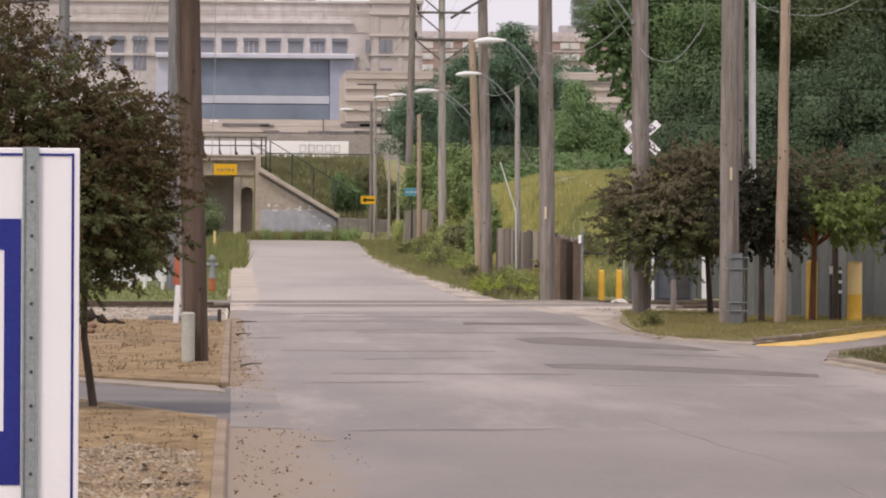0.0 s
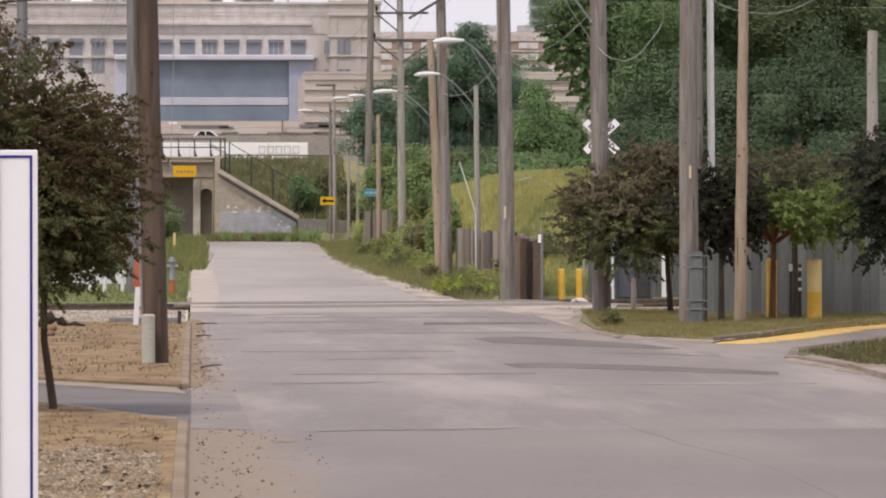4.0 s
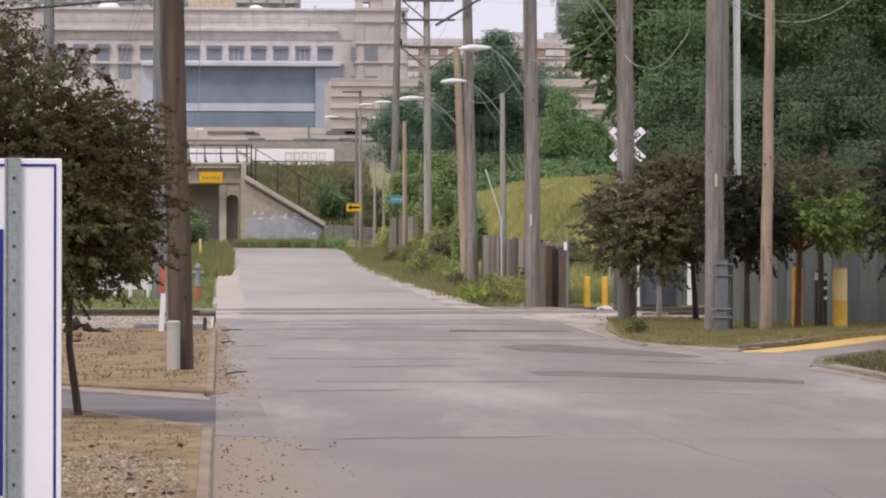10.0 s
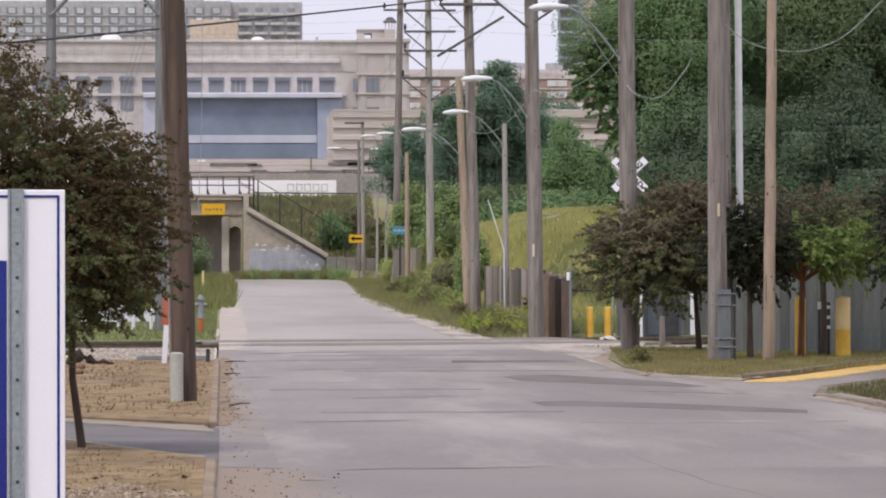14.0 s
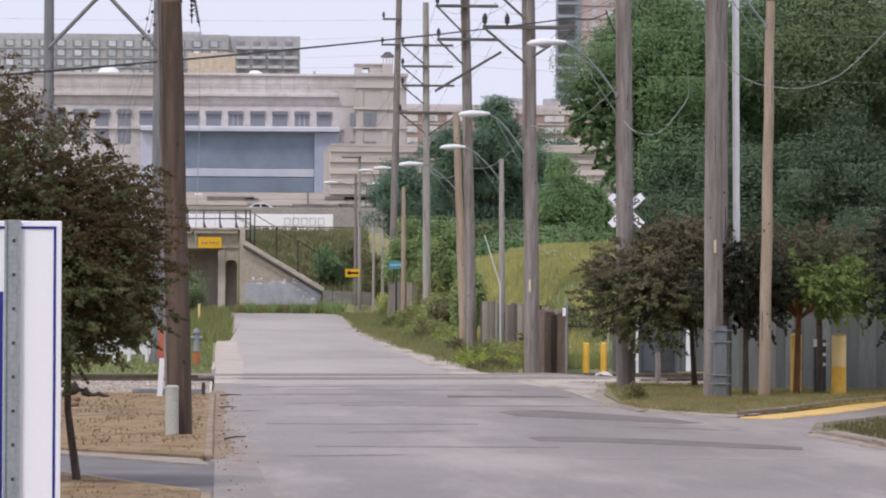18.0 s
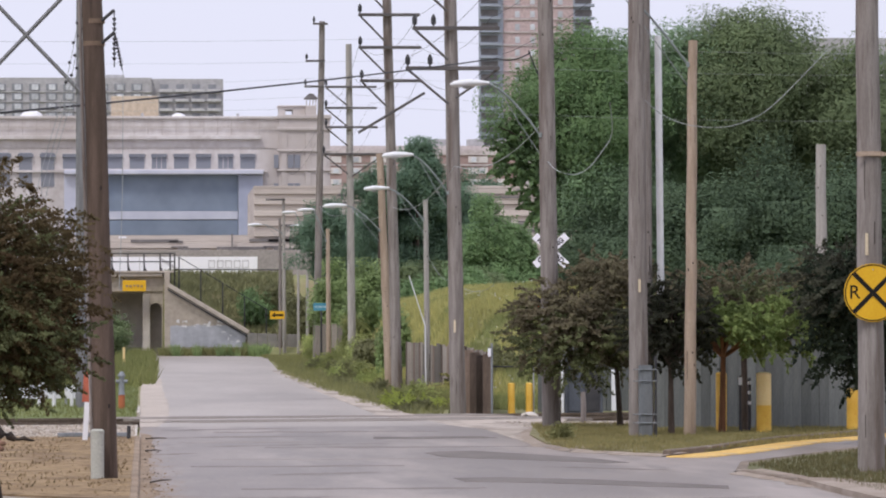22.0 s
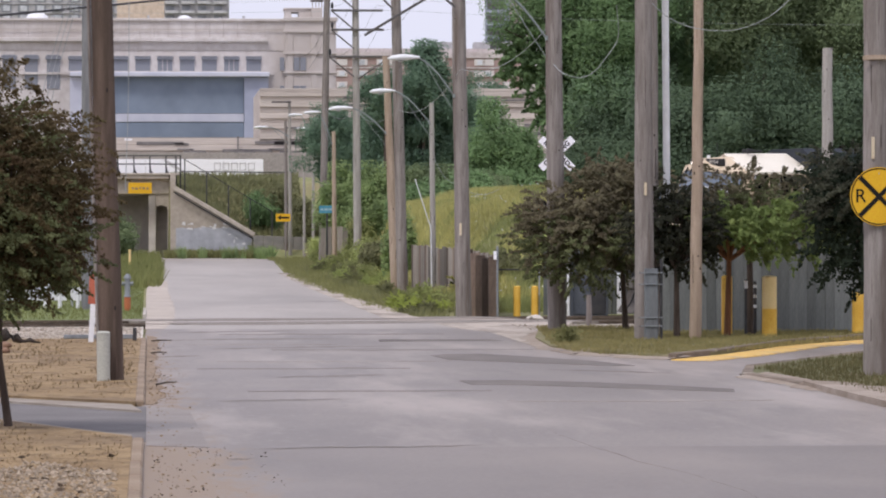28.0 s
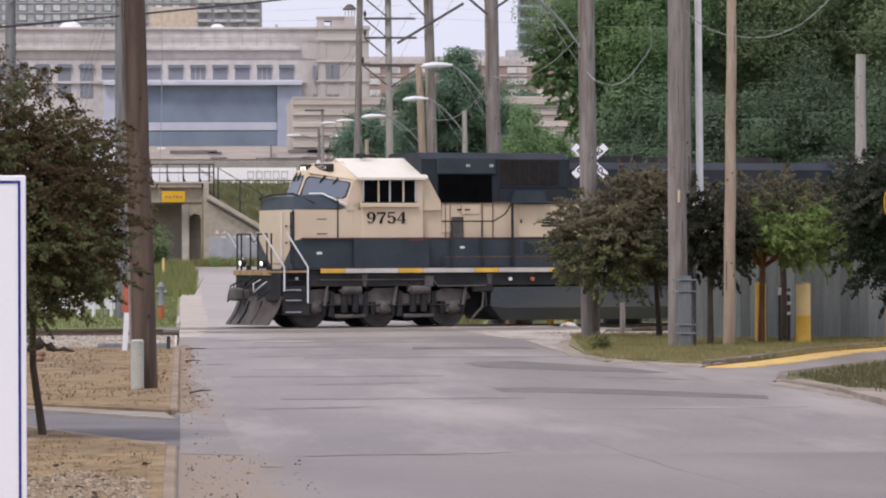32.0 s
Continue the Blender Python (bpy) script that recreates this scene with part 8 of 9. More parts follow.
for lo, hi, wipers in (((0.95, 0.48, 0.3), (2.08, 1.45, 0.2), (0.35, 0.62)), ((0.95, -0.48, 0.3), (2.08, -1.45, 0.2), (0.35, 0.62)), ((0.95, -0.48, 0.3), (0.95, 0.48, 0.3), (0.3, 0.62))):
    w = lp("windscreen", screen(lo, hi, 0.1, 0.016)[0], CABGLASS, "raked windscreen pane")
    gk, n, on = screen(lo, hi, 0.05, 0.008)
    lp("gasket", gk, SOOT, parent=w)
    for p in wipers:
        lp("wiper", Mesh().tube([on(p + 0.06, 1.02) + n * 0.05, on(p, 0.72) + n * 0.04], 0.024, 5), SOOT, parent=w)
lp("cab_rail", Mesh().tube([(-1.2, 0.85, 3.66), (-1.5, 1.1, 3.66), (-2.05, 1.5, 3.36)], 0.028, 6), WHITE, "white grab rail before the windscreen")
lamps = lp("headlight_surround", Mesh().box(-1.6, -0.34, 4.27, -1.36, 0.26, 4.48, 0.02), SOOT)
for y in (-0.16, 0.06):
    lp("headlight", Mesh().tube([(-1.36, y, 4.375), (-1.345, y, 4.375)], 0.042, 12), BEAM, "glowing twin headlight", parent=lamps)
for s in (-1, 1):
    turn = Matrix.Translation((-1.72, s * 0.56, 4.38)) @ Matrix.Rotation(radians(s * 32), 4, "Z")
    nb = lp("number_board", Mesh().box(-0.12, -0.3, -0.11, 0.06, 0.3, 0.11, 0.03), SOOT, m=turn)
    words("9754", 0.155, STRIPEW, nb, Matrix.Translation((0.066, 0, 0)) @ Matrix(((0, 0, 1, 0), (1, 0, 0, 0), (0, 1, 0, 0), (0, 0, 0, 1))), 0.003)
for s in (-1, 1):
    sw = lp("side_window", Mesh().box(-4.08, s * 1.5, 3.42, -2.5, s * 1.52, 4.02, 0.004), VOID, "cab window, its unlit inside painted black")
    for u in (2.5, 2.95, 3.28, 3.68, 4.04):
        lp("window_post", Mesh().box(-u - 0.05, s * 1.52, 3.42, -u, s * 1.53, 4.02), CREAM if u in (2.95, 3.68) else GALV, parent=sw)
    lp("window_sill", Mesh().box(-4.12, s * 1.5, 3.28, -2.44, s * 1.6, 3.4, 0.015), CREAM, parent=sw)
    lp("arm_rest", Mesh().box(-4.08, s * 1.5, 3.38, -2.5, s * 1.58, 3.43), SOOT, parent=sw)
    lp("roof_drip", Mesh().box(-4.34, s * 1.56, 4.04, -2.28, s * 1.6, 4.1), CREAMTOP)


def numeral(strokes, depth=0.006):
    """A slab-serif numeral from strokes of (x, y, width) in a unit box."""
    me = Mesh()
    for k, st in enumerate(strokes):
        left, right = [], []
        for i, (x, y, w) in enumerate(st):
            a, b = st[max(i - 1, 0)], st[min(i + 1, len(st) - 1)]
            d = Vector((b[0] - a[0], b[1] - a[1])).normalized()
            left.append((x - d.y * w / 2, y + d.x * w / 2))
            right.append((x + d.y * w / 2, y - d.x * w / 2))
        n = len(st)
        h = depth + 0.0006 * k
        v = [(*p, z) for z in (0, h) for p in left + right]
        f = []
        for i in range(n - 1):
            f += [(i, i + 1, n + i + 1, n + i), (2 * n + i, 3 * n + i, 3 * n + i + 1, 2 * n + i + 1), (i, 2 * n + i, 2 * n + i + 1, i + 1), (n + i, n + i + 1, 3 * n + i + 1, 3 * n + i)]
        f += [(0, n, 3 * n, 2 * n), (n - 1, 3 * n - 1, 4 * n - 1, 2 * n - 1)]
        me.add(v, f)
    return me


def bend(cx, cy, rx, ry, a0, a1, thin, thick, n=12):
    """An arc stroke, thin at its top and foot and thick at its sides."""
    out = []
    for i in range(n + 1):
        a = radians(a0 + (a1 - a0) * i / n)
        out.append((cx + rx * math.cos(a), cy + ry * math.sin(a), thin + (thick - thin) * abs(math.cos(a))))
    return out


NUMERALS = {
    "9": [bend(0.31, 0.68, 0.2, 0.27, 0, 360, 0.07, 0.16, 20), [(0.53, 0.7, 0.15), (0.52, 0.42, 0.14), (0.42, 0.16, 0.1), (0.27, 0.05, 0.07), (0.14, 0.09, 0.1), (0.13, 0.2, 0.13)]],
    "7": [[(0.05, 0.92, 0.16), (0.6, 0.92, 0.16)], [(0.09, 0.96, 0.05), (0.06, 0.7, 0.05)], [(0.58, 0.9, 0.08), (0.4, 0.55, 0.12), (0.3, 0.28, 0.17), (0.28, 0.0, 0.2)]],
    "5": [[(0.13, 0.93, 0.13), (0.54, 0.94, 0.13)], [(0.15, 0.96, 0.06), (0.12, 0.55, 0.06)], bend(0.3, 0.33, 0.23, 0.29, 140, -145, 0.07, 0.17, 16), [(0.06, 0.18, 0.13), (0.19, 0.18, 0.13)]],
    "4": [[(0.42, 0.98, 0.06), (0.05, 0.3, 0.06)], [(0.02, 0.29, 0.08), (0.63, 0.29, 0.08)], [(0.44, 1.0, 0.17), (0.44, 0.0, 0.17)], [(0.28, 0.03, 0.06), (0.6, 0.03, 0.06)]],
}
for k, digit in enumerate("9754"):
    me = numeral(NUMERALS[digit])
    for s in (-1, 1):
        at = Matrix.Translation((-3.2, s * 1.511, 2.81)) @ Matrix(((-s, 0, 0, 0), (0, 0, s, 0), (0, 1, 0, 0), (0, 0, 0, 1)))
        lp("road_number", me, BLACK, "bold black serif road number", m=at @ Matrix.Translation((-0.58 + 0.295 * k, 0.03, 0)) @ Matrix.Diagonal((0.455, 0.315, 1, 1)))
for s in (-1, 1):
    lp("pinstripe", Mesh().box(-4.47, s * 1.45, 2.42, -0.75, s * 1.518, 2.455), PINSTRIPE)
    lp("pinstripe", Mesh().box(-20.6, s * 1.3, 2.42, -4.48, s * 1.37, 2.455), PINSTRIPE)
    lp("pinstripe", Mesh().box(-20.6, s * 1.5, 1.61, -1.28, s * 1.525, 1.635), PINSTRIPE)
lp("nose_hose", Mesh().tube([(-0.5, -1.2, 3.5), (-0.5, -1.2, 3.56), (-0.6, -0.2, 3.66), (-0.7, 0.9, 3.66), (-1.2, 1.3, 3.4)], 0.03, 6), SOOT)
lp("flag_plate", Mesh().box(-1.35, 1.44, 2.0, -1.2, 1.447, 2.07), WHITE)
lp("roof_beacon", Mesh().tube([(-1.75, 0.1, 4.48), (-1.75, 0.1, 4.6)], 0.05, 10), LAMPW)
# hood
lp("hood_low", Mesh().box(-20.6, -1.36, 1.64, -4.3, 1.36, 2.42, 0.02), NAVY)
lp("hood_mid", Mesh().box(-20.6, -1.32, 2.42, -4.3, 1.32, 3.42, 0.02), CREAM)
lp("hood_high", Mesh().prism([(-1.36, 3.42), (1.36, 3.42), (1.36, 4.62), (1.0, 4.8), (-1.0, 4.8), (-1.36, 4.62)], -8.75, -4.3, "x"), NAVYDARK, "tall dark navy equipment housing")
lp("cab_transition", side([(4.3, 4.05), (4.3, 3.2), (4.85, 3.2), (4.85, 3.44), (4.5, 4.05)], -1.42, 1.42), CREAM)
lp("hood_top", Mesh().prism([(-1.3, 3.42), (1.3, 3.42), (1.3, 4.35), (0.95, 4.55), (-0.95, 4.55), (-1.3, 4.35)], -17.0, -8.75, "x"), NAVYDARK)
lp("radiator_wing", Mesh().prism([(-1.3, 3.42), (1.3, 3.42), (1.5, 3.75), (1.5, 4.5), (1.2, 4.6), (-1.2, 4.6), (-1.5, 4.5), (-1.5, 3.75)], -20.6, -17.0, "x"), NAVY, "flared radiator housing")
for s in (-1, 1):
    g = lp("intake_grille", Mesh().box(-6.4, s * 1.36, 3.42, -4.8, s * 1.385, 4.18, 0.006), VOID, "black air intake")
    for k in range(9):
        lp("louvre", Mesh().box(-6.35, s * 1.385, 3.46 + 0.075 * k, -4.85, s * 1.392, 3.475 + 0.075 * k), VOID, parent=g)
    lp("intake_hood", Mesh().box(-6.5, s * 1.36, 4.2, -4.75, s * 1.43, 4.66, 0.02), NAVY)
    for u in (5.6, 6.3):
        lp("lift_lug", Mesh().box(-u - 0.12, s * 1.43, 4.4, -u, s * 1.45, 4.47), GALV)
    lp("panel_seam", Mesh().box(-6.62, s * 1.36, 3.44, -6.6, s * 1.37, 4.6), SOOT)
    lp("dust_bin", side([(6.95, 3.4), (7.05, 3.75), (7.9, 3.75), (8.0, 3.4)], s * 1.36, s * 1.55), NAVY, "sloped navy blower hood")
    lp("step_notch", Mesh().box(-6.05, s * 1.32, 3.1, -5.5, s * 1.35, 3.38, 0.01).box(-5.45, s * 1.32, 2.6, -4.9, s * 1.34, 3.38, 0.008), CREAM)
    lp("vent_slots", Mesh().box(-5.75, s * 1.35, 3.2, -5.6, s * 1.36, 3.24).box(-5.5, s * 1.345, 3.2, -5.36, s * 1.36, 3.24), SOOT)
    lp("battery_door", Mesh().box(-5.55, s * 1.32, 2.42, -5.2, s * 1.37, 3.02, 0.01), GRIME, "dirty brown locker door")
    lp("locker", Mesh().box(-6.0, s * 1.36, 1.9, -5.15, s * 1.42, 2.42, 0.01), NAVY)
    lp("label_plate", Mesh().box(-5.55, s * 1.42, 2.15, -5.42, s * 1.428, 2.21), WHITE)
    for u in [7.2 + 0.95 * k for k in range(14)]:
        dr = lp("hood_door", Mesh().box(-u - 0.9, s * 1.32, 2.46, -u, s * 1.335, 3.36, 0.008), CREAM)
        lp("latch", Mesh().box(-u - 0.12, s * 1.335, 2.85, -u - 0.06, s * 1.35, 2.95), SOOT, parent=dr)
        lp("lower_door", Mesh().box(-u - 0.9, s * 1.36, 1.7, -u, s * 1.375, 2.36, 0.008), NAVY)
    for k in range(8):
        u = 5.15 + 0.9 * k if k < 3 else 6.95 + 1.85 * (k - 2)
        lp("rail_post", Mesh().tube([(-u, s * 1.49, 1.62), (-u, s * 1.49, 2.92)], 0.022, 6), SOOT)
    lp("handrail", Mesh().tube([(-4.85, s * 1.49, 2.9), (-6.4, s * 1.49, 2.9), (-6.75, s * 1.49, 3.1), (-6.95, s * 1.49, 3.42)], 0.022, 6), SOOT)
    lp("handrail", Mesh().tube([(-6.95, s * 1.49, 3.4), (-9.0, s * 1.49, 3.38), (-9.4, s * 1.49, 2.9), (-20.4, s * 1.49, 2.9)], 0.022, 6), SOOT)
    lp("grab_rail", Mesh().tube([(-6.98, s * 1.45, 1.62), (-6.98, s * 1.45, 3.42)], 0.035, 6), SOOT)
    for u, w in ((8.05, 0.5), (8.1, 0.38), (8.0, 0.42)):
        lp("lettering_bar", Mesh().box(-u - w, s * 1.336, 2.75 + (u - 8) * 1.5, -u + 0.1, s * 1.345, 2.8 + (u - 8) * 1.5), SOOT)
for u in (10, 12.5, 15, 18, 19.6):
    lp("roof_fan", Mesh().tube([(-u, 0, 4.5), (-u, 0, 4.72)], [0.7, 0.66], 18), SOOT, smooth=50)
lp("exhaust", Mesh().box(-11.5, -0.3, 4.5, -10.8, 0.3, 4.78, 0.02), SOOT)
lp("rear_plate", Mesh().box(-21.7, -1.45, 0.75, -21.55, 1.45, 1.6, 0.02), SOOT)
lp("rear_coupler", Mesh().box(-22.3, -0.16, 0.78, -21.6, 0.16, 1.05, 0.03), GRIME)
RUSTLINE = surface("brown_rusted_seam", (0.1, 0.062, 0.045), (0.16, 0.1, 0.07), 4, 0.8, 0.1, 30)
SCREENB = surface("brownish_black_screen", (0.02, 0.017, 0.017), (0.03, 0.026, 0.025), 6, 0.85, 0.2, 60, spec=0.15)
for s in (-1, 1):
    scr = lp("air_screen", Mesh().box(-8.42, s * 1.36, 3.9, -6.66, s * 1.375, 4.6, 0.006), SCREENB, "brownish black intake screen")
    for k in range(6):
        lp("screen_bar", Mesh().box(-8.4 + 0.29 * k, s * 1.375, 3.92, -8.385 + 0.29 * k, s * 1.383, 4.58), NAVYDARK, parent=scr)
    lp("seam", Mesh().box(-8.7, s * 1.365, 3.84, -6.62, s * 1.38, 3.87).box(-8.74, s * 1.365, 3.44, -8.7, s * 1.38, 4.6), NAVYDARK)
    lp("waist_seam", Mesh().box(-20.6, s * 1.36, 3.4, -4.86, s * 1.372, 3.44), RUSTLINE, "rust-stained seam")
    lp("lower_ledge", Mesh().box(-20.5, s * 1.36, 1.64, -4.9, s * 1.42, 1.93, 0.01), NAVY)
    lp("ledge_seam", Mesh().box(-20.5, s * 1.42, 1.905, -4.9, s * 1.426, 1.935), RUSTLINE)
    for u in (5.02, 5.16, 6.12, 6.44):
        lp("panel_seam", Mesh().box(-u - 0.012, s * 1.33, 2.46, -u + 0.012, s * 1.345, 3.38), RUSTLINE)
    for u in (4.95, 6.1, 6.95, 8.6, 10.5, 12.4):
        lp("panel_seam", Mesh().box(-u - 0.012, s * 1.425, 1.66, -u + 0.012, s * 1.432, 1.9), NAVYDARK)
    for u in (7.35, 7.75, 8.15):
        lp("vent_door", Mesh().box(-u - 0.3, s * 1.38, 2.02, -u, s * 1.395, 2.34, 0.008), NAVYDARK)
    lp("locker_seam", Mesh().box(-4.3, s * 1.515, 2.36, -3.9, s * 1.525, 2.41), PINSTRIPE)
    lp("sill_pipe", Mesh().tube([(-1.3, s * 1.44, 1.3), (-4.6, s * 1.44, 1.3), (-4.75, s * 1.44, 1.12), (-6.2, s * 1.44, 1.12)], 0.022, 6), GRIME)
    for u in (2.6, 6.3):
        lp("sill_bracket", Mesh().prism([(-u - 0.09, 1.46), (-u + 0.09, 1.46), (-u + 0.04, 1.12), (-u - 0.04, 1.12)], s * 1.38, s * 1.43, "y"), GRIME)
    lp("air_valve", Mesh().box(-4.62, s * 1.36, 1.1, -4.36, s * 1.47, 1.42, 0.03).tube([(-4.49, s * 1.42, 1.1), (-4.49, s * 1.42, 0.98)], 0.04, 8), GRIME)
    lp("sand_hose", Mesh().tube([(-6.0, s * 1.36, 1.2), (-6.12, s * 1.4, 0.9), (-6.1, s * 1.38, 0.55), (-5.85, s * 1.2, 0.2)], 0.035, 7), GRIME, smooth=60)
    lp("gate_valve", Mesh().tube([(-7.55, s * 1.5, 1.3), (-7.55, s * 1.54, 1.3)], 0.06, 10), REDW)
    lp("step_light", Mesh().tube([(-0.62, s * 1.425, 1.34), (-0.62, s * 1.44, 1.34)], 0.045, 10), GALV)
lp("nose_corner", Mesh().box(-0.56, 1.36, 1.62, -0.5, 1.44, 3.2, 0.01), SOOT)
for z in (2.15, 2.55, 2.95):
    lp("nose_hinge", Mesh().box(-1.5, 1.42, z, -1.2, 1.43, z + 0.025), GRIME)
lp("antenna", Mesh().tube([(-1.95, 0.25, 4.5), (-1.95, 0.25, 4.95)], 0.012, 5), SOOT)
lp("horn", Mesh().tube([(-3.4, 0.2, 4.72), (-3.1, 0.2, 4.72), (-2.95, 0.2, 4.72)], [0.03, 0.04, 0.09], 10).tube([(-3.4, -0.1, 4.72), (-3.1, -0.1, 4.72), (-2.95, -0.1, 4.72)], [0.03, 0.04, 0.08], 10), SOOT, smooth=50)
# underframe
tank = [(-1.45, 0.5), (-1.25, 0.16), (1.25, 0.16), (1.45, 0.5), (1.45, 1.08), (-1.45, 1.08)]
lp("fuel_tank", Mesh().prism(tank, -12.6, -6.75, "x"), TANKPAINT, "dark fuel tank")
lp("tank_end", Mesh().add([(-6.75, a, b) for a, b in tank] + [(-6.35, a * 0.97, max(b, 0.55)) for a, b in tank], [tuple(range(6)), tuple(range(6, 12))] + [(i, (i + 1) % 6, 6 + (i + 1) % 6, 6 + i) for i in range(6)]), TANKPAINT)
for s in (-1, 1):
    lp("sand_pipe", Mesh().tube([(-6.2, s * 1.3, 1.1), (-6.25, s * 1.3, 0.6), (-5.9, s * 1.1, 0.25)], 0.03, 6), GRIME, smooth=60)
    lp("underbox", Mesh().box(-4.4, s * 1.2, 0.98, -3.9, s * 1.42, 1.3, 0.03), GRIME)
    lp("underbox", Mesh().box(-6.4, s * 1.25, 0.95, -5.8, s * 1.44, 1.2, 0.03), SOOT)
    lp("tank_gauge", Mesh().tube([(-6.9, s * 1.45, 1.3), (-6.9, s * 1.5, 1.3)], 0.05, 10), LAMPW)

AXLES = []


def truck(u0):
    """A three-axle truck: frames, boxes, springs, brake gear; its axles turn."""
    for s in (-1, 1):
        fr = lp("truck_frame", side([(u0 - 2.5, 0.78), (u0 - 2.4, 1.02), (u0 - 1.7, 1.06), (u0 - 1.4, 0.92), (u0 - 0.5, 0.92), (u0 - 0.25, 1.08), (u0 + 0.3, 1.08), (u0 + 0.6, 0.92), (u0 + 1.45, 0.92), (u0 + 1.75, 1.06), (u0 + 2.45, 1.02), (u0 + 2.6, 0.78),
                                     (u0 + 2.3, 0.7), (u0 + 1.6, 0.7), (u0 + 1.3, 0.64), (u0 + 0.6, 0.64), (u0 + 0.3, 0.7), (u0 - 0.3, 0.7), (u0 - 0.6, 0.64), (u0 - 1.3, 0.64), (u0 - 1.6, 0.7), (u0 - 2.3, 0.7)], s * 1.1, s * 1.28), GRIME, "grimy cast truck frame")
        for du in (-2.03, 0.0, 2.05):
            u = u0 + du
            lp("axle_box", Mesh().tube([(-u, s * 1.2, 0.53), (-u, s * 1.4, 0.53)], [0.19, 0.12], 16).box(-u - 0.22, s * 1.1, 0.4, -u + 0.22, s * 1.32, 0.72, 0.03), GRIME, parent=fr, smooth=40)
            for q in (-0.3, 0.3):
                lp("pedestal_leg", Mesh().box(-u + q - 0.06, s * 1.12, 0.34, -u + q + 0.06, s * 1.26, 0.72, 0.015), SOOT, parent=fr)
        for du in (-1.0, 1.02):
            u = u0 + du
            for q in (-0.16, 0.16):
                lp("coil_spring", Mesh().tube([(-u + q, s * 1.3, 0.42), (-u + q, s * 1.3, 0.95)], 0.1, 10), SOOT, parent=fr)
            for q in (-0.34, 0.34):
                lp("brake_shoe", Mesh().box(-u + q - 0.06, s * 0.78, 0.3, -u + q + 0.06, s * 1.0, 0.75, 0.02), SOOT, parent=fr)
            lp("brake_cylinder", Mesh().tube([(-u - 0.3, s * 1.36, 1.02), (-u + 0.25, s * 1.36, 1.02)], 0.12, 12), GRIME, parent=fr, smooth=40)
            lp("brake_beam", Mesh().box(-u - 0.45, s * 1.3, 0.26, -u + 0.45, s * 1.36, 0.36, 0.02), GRIME, parent=fr)
        lp("brake_rod", Mesh().tube([(-u0 + 2.4, s * 1.34, 0.62), (-u0 - 2.4, s * 1.34, 0.6)], 0.026, 6), SOOT, parent=fr)
        for du in (-1.5, -0.5, 0.5, 1.5):
            lp("brake_hanger", Mesh().prism([(-u0 - du - 0.05, 0.98), (-u0 - du + 0.07, 0.98), (-u0 - du + 0.12, 0.3), (-u0 - du - 0.02, 0.3)], s * 1.28, s * 1.33, "y"), SOOT, parent=fr)
        for du in (-2.03, 0.0, 2.05):
            lp("journal_cap", Mesh().tube([(-u0 - du, s * 1.4, 0.53), (-u0 - du, s * 1.44, 0.53)], [0.1, 0.07], 12), PLOW, parent=fr)
            lp("shock_strut", Mesh().tube([(-u0 - du - 0.28, s * 1.36, 0.6), (-u0 - du - 0.36, s * 1.38, 1.16)], [0.05, 0.04], 8), GRIME, parent=fr)
        lp("spring_cap", Mesh().box(-u0 - 1.3, s * 1.2, 0.96, -u0 - 0.7, s * 1.42, 1.05, 0.02).box(-u0 + 0.7, s * 1.2, 0.96, -u0 + 1.3, s * 1.42, 1.05, 0.02), GRIME, parent=fr)
    lp("bolster", Mesh().box(-u0 - 0.5, -1.1, 0.7, -u0 + 0.5, 1.1, 1.15, 0.03), SOOT)
    for du in (-1.0, 1.02):
        lp("traction_motor", Mesh().tube([(-u0 - du, -0.6, 0.5), (-u0 - du, 0.6, 0.5)], 0.36, 14), SOOT)
    for du in (-2.03, 0.0, 2.05):
        m = Mesh().tube([(0, -0.95, 0), (0, 0.95, 0)], 0.09, 10)
        for s in (-1, 1):
            m.tube([(0, s * 0.69, 0), (0, s * 0.73, 0), (0, s * 0.74, 0), (0, s * 0.86, 0)], [0.575, 0.575, 0.535, 0.53], 30)
        ax = lp("wheelset", m, GRIME, "steel wheels on their axle", smooth=40)
        for s in (-1, 1):
            lp("hub", Mesh().tube([(0, s * 0.86, 0), (0, s * 0.93, 0)], [0.2, 0.16], 12).box(-0.03, s * 0.855, 0.2, 0.03, s * 0.875, 0.44), SOOT, parent=ax)
        AXLES.append((ax, u0 + du))


truck(3.2)
truck(17.9)


# ---- traffic on the raised road behind the bridge ----
CARWHITE = surface("white_car_paint", (0.76, 0.77, 0.78), (0.8, 0.81, 0.82), 2, 0.35, 0.0, 30)
CARDARK = surface("dark_grey_car_paint", (0.07, 0.07, 0.075), (0.1, 0.1, 0.105), 2, 0.35, 0.0, 30)
CARBLUE = surface("blue_grey_car_paint", (0.16, 0.18, 0.21), (0.2, 0.22, 0.25), 2, 0.35, 0.0, 30)
TYRE = surface("tyre_rubber", (0.02, 0.02, 0.02), (0.035, 0.035, 0.035), 8, 0.9, 0.1, 40)


def wheels(v, xs, half, r):
    for x in xs:
        for s in (-1, 1):
            wh = part("wheel", Mesh().disc((x, r), r, (s * half - 0.11, s * half + 0.11), "y", 20), TYRE, v)
            part("rim", Mesh().disc((x, r), r * 0.6, (s * half - 0.12, s * half + 0.12), "y", 14), GALV, wh)


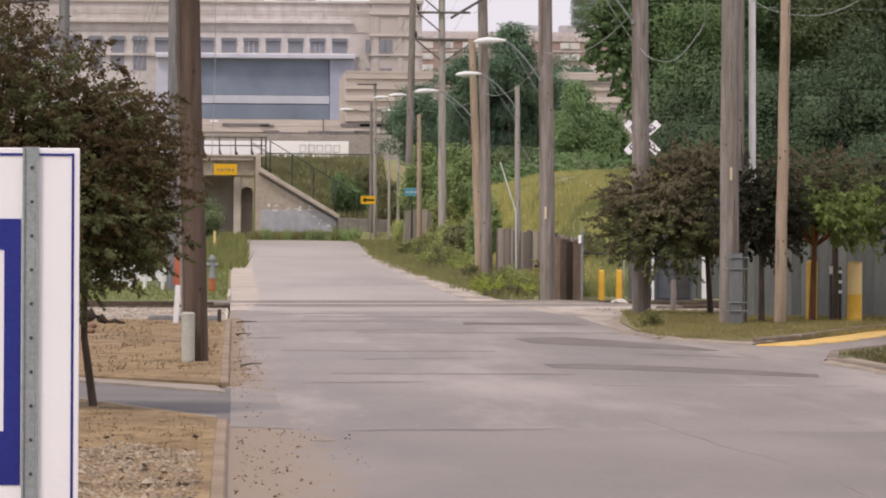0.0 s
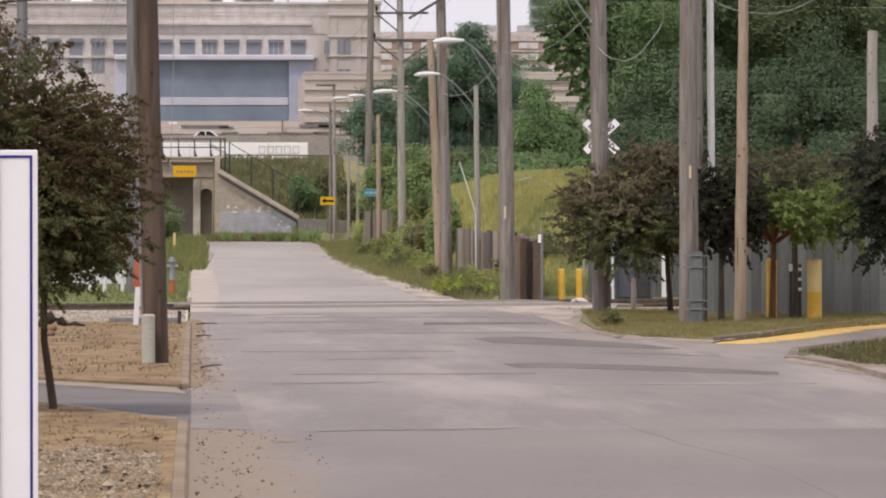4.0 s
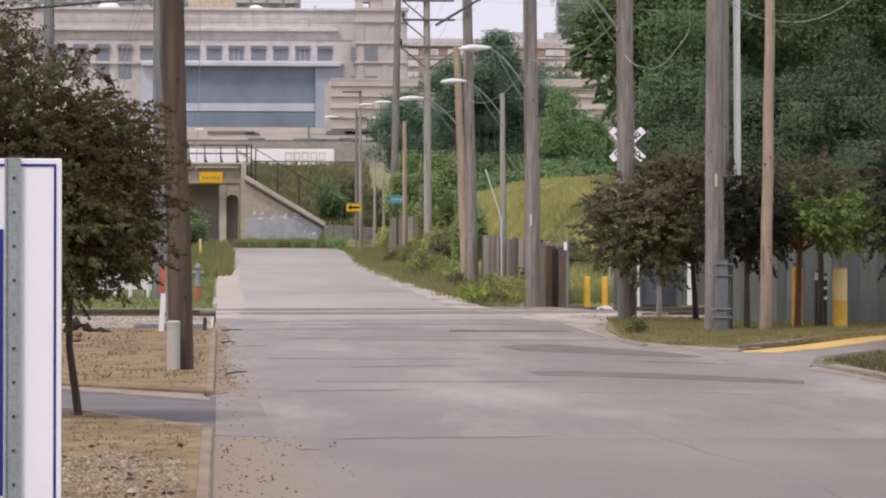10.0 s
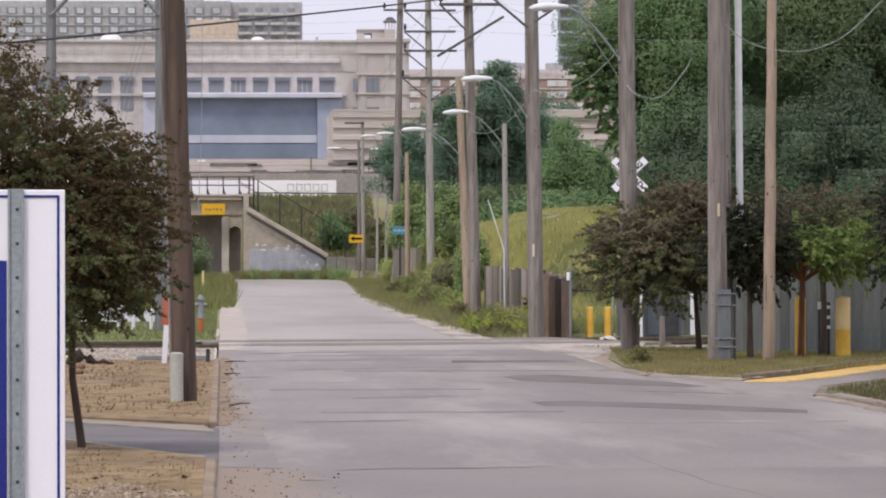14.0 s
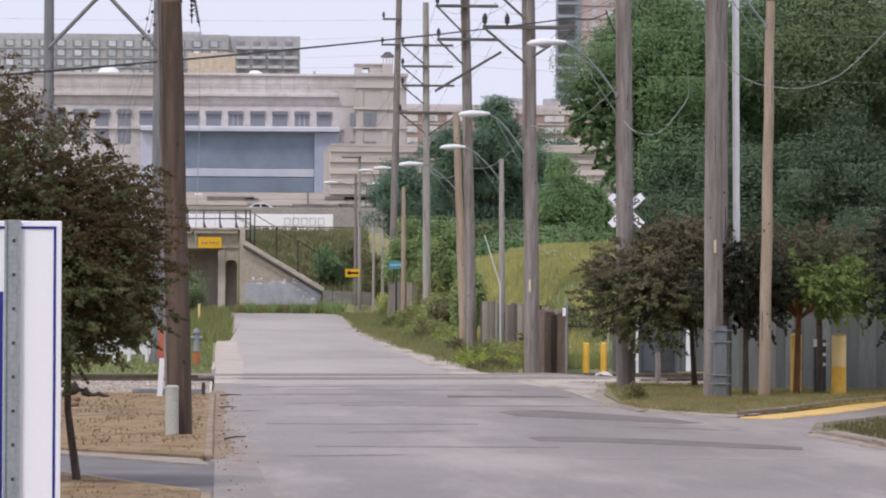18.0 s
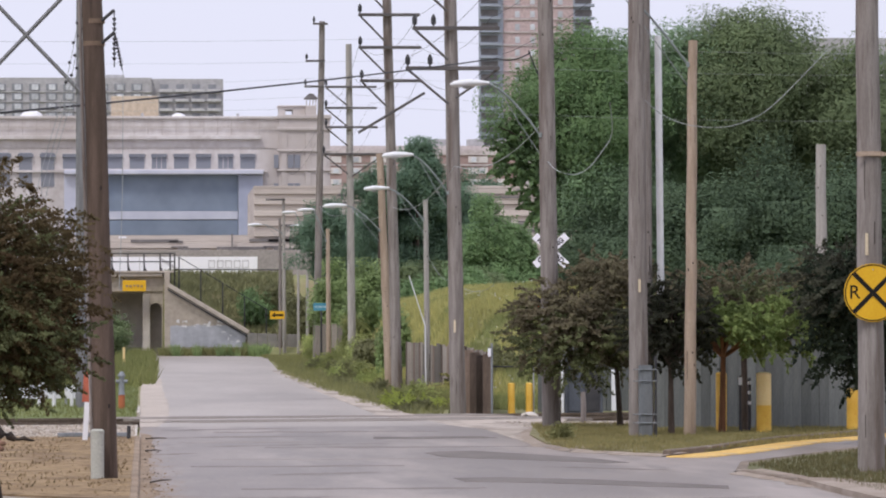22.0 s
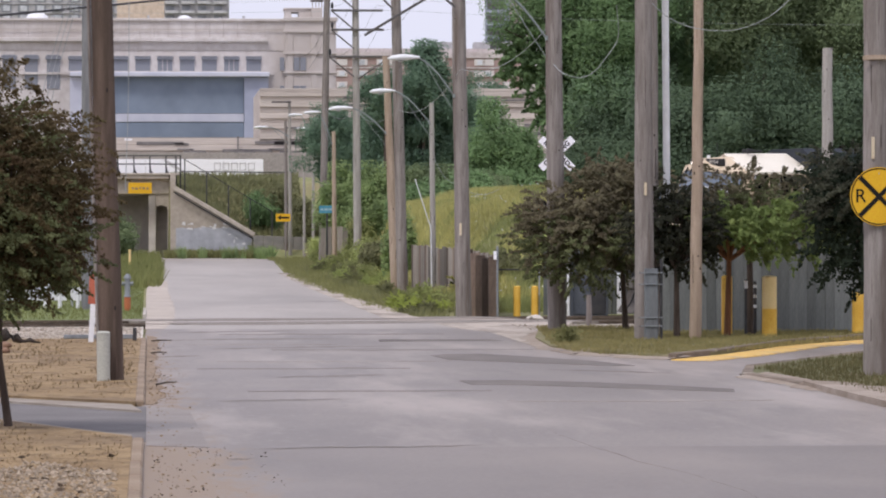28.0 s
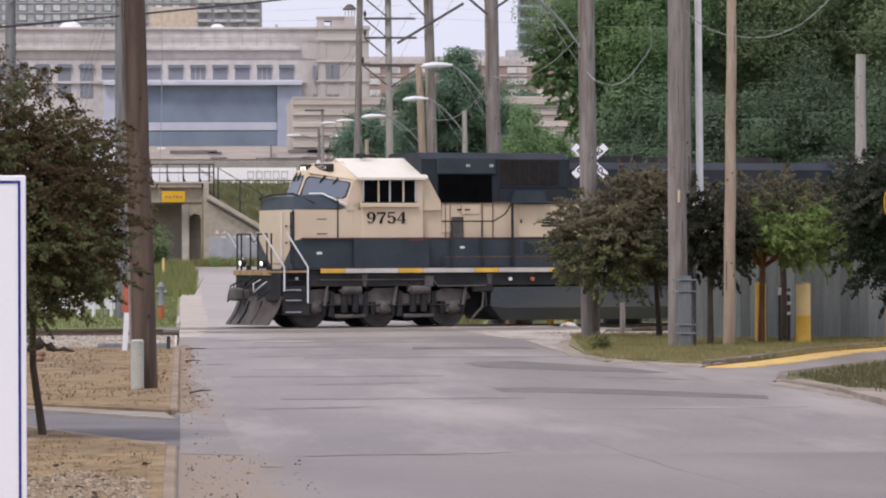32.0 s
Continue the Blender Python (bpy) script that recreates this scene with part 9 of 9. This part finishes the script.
def car(label, paint, tall=1.46):
    v = thing("car", label, "car")
    part("body", Mesh().prism([(-2.2, 0.35), (2.2, 0.35), (2.28, 0.6), (2.2, 0.78), (1.2, 0.95), (-1.7, 0.98), (-2.2, 0.9), (-2.28, 0.6)], -0.86, 0.86, "y"), paint, v)
    cab = part("cabin", Mesh().prism([(-1.75, 0.96), (1.2, 0.93), (0.35, tall - 0.03), (-0.2, tall), (-1.0, tall - 0.02)], -0.74, 0.74, "y"), paint, v)
    for s in (-1, 1):
        part("side_window", Mesh().prism([(-1.35, 1.02), (-0.35, 1.0), (-0.35, tall - 0.1), (-0.95, tall - 0.11)], s * 0.74, s * 0.752, "y").prism([(-0.25, 1.0), (0.85, 0.99), (0.25, tall - 0.11), (-0.25, tall - 0.1)], s * 0.74, s * 0.752, "y"), DARKGLASS, cab)
    wheels(v, (-1.35, 1.38), 0.76, 0.32)
    return v


van = thing("delivery_van", "white windowless delivery van on the raised road", "van")
part("body", Mesh().prism([(-4.9, 0.4), (-0.05, 0.4), (0, 0.75), (-0.2, 1.05), (-1.15, 1.25), (-1.75, 2.05), (-2.1, 2.2), (-4.85, 2.2), (-4.92, 1.9)], -0.95, 0.95, "y"), CARWHITE, van)
for s in (-1, 1):
    part("door_window", Mesh().prism([(-2.2, 1.35), (-1.35, 1.32), (-1.75, 1.85), (-2.2, 1.9)], s * 0.95, s * 0.962, "y"), DARKGLASS, van)
wheels(van, (-4.0, -0.95), 0.84, 0.36)
lorry = thing("box_truck", "white box truck with a plain tall cargo body", "truck")
part("cargo_box", Mesh().box(-5.45, -1.15, 0.95, 0, 1.15, 2.98, 0.03), CARWHITE, lorry)
part("chassis", Mesh().box(-5.3, -0.5, 0.6, 1.9, 0.5, 0.93, 0.02), SOOT, lorry)
tcab = part("cab", Mesh().prism([(0.12, 0.6), (0.12, 2.15), (0.75, 2.15), (1.05, 1.55), (1.95, 1.35), (2.05, 0.6)], -1.0, 1.0, "y"), CARWHITE, lorry)
for s in (-1, 1):
    part("door_window", Mesh().prism([(0.35, 1.5), (0.85, 1.5), (0.68, 1.95), (0.35, 1.95)], s * 1.0, s * 1.012, "y"), DARKGLASS, tcab)
part("mirror", Mesh().box(0.5, 1.0, 2.1, 0.75, 1.35, 2.4, 0.02), SOOT, tcab)
part("roof_fairing", Mesh().prism([(0.12, 2.15), (0.62, 2.15), (0.5, 2.55), (0.3, 2.7), (0.12, 2.7)], -0.2, 1.0, "y"), CARWHITE, tcab)
wheels(lorry, (-4.2, 1.2), 0.95, 0.45)
TRAFFIC = [(car("dark grey car on the raised road", CARDARK), 8.35, 2.5, 484.5, 20.0, 70, 130),
           (car("blue-grey car on the raised road", CARBLUE), 10.2, 2.5, 488.5, 20.2, 72, 128),
           (car("white saloon car on the raised road", CARWHITE, 1.6), 11.2, 4.5, 484.5, 19.2, 82, 112),
           (van, -1.63, 4.7, 484.5, 20.4, 92, 100),
           (car("white hatchback car on the raised road", CARWHITE), 15.0, 18.5, 484.5, 20.0, 110, 82),
           (car("white estate car on the raised road", CARWHITE), -2.0, 24.7, 484.5, 20.0, 122, 70),
           (lorry, 11.82, 30.8, 494.0, -20.7, 100, 100)]


def motions():
    """The locomotive rolls in at an even pace from behind the trees; traffic passes on the raised road."""
    speed, stop = 3.24, -3.39
    where = lambda t: stop + speed * (32.0 - t)
    walk(loco, [(t, Matrix.Translation(along(where(t), 0, 0.014)) @ Matrix.Rotation(TRACK + math.pi, 4, "Z")) for t in (0.0, 8.0, 16.0, 24.0, 28.0, 32.0)])
    for ax, u in AXLES:
        walk(ax, [(0.2 * k, Matrix.Translation((-u, 0, 0.535)) @ Matrix.Rotation(speed * 0.2 * k / 0.535, 4, "Y")) for k in range(161)])
    for v, x, at, y, pace, behind, ahead in TRAFFIC:
        times = [0.0] + [0.25 * k for k in range(1, 128) if abs(0.25 * k - at) < 9] + [32.0]
        rows = []
        for t in times:
            d = abs(pace) * (t - at)
            room = ahead if d > 0 else behind
            d = room * math.tanh(d / room)
            rows.append((t, pose(x + math.copysign(1, pace) * d, y, 11.3, 0, 0, 0 if pace > 0 else 180)))
        walk(v, rows)


motions()
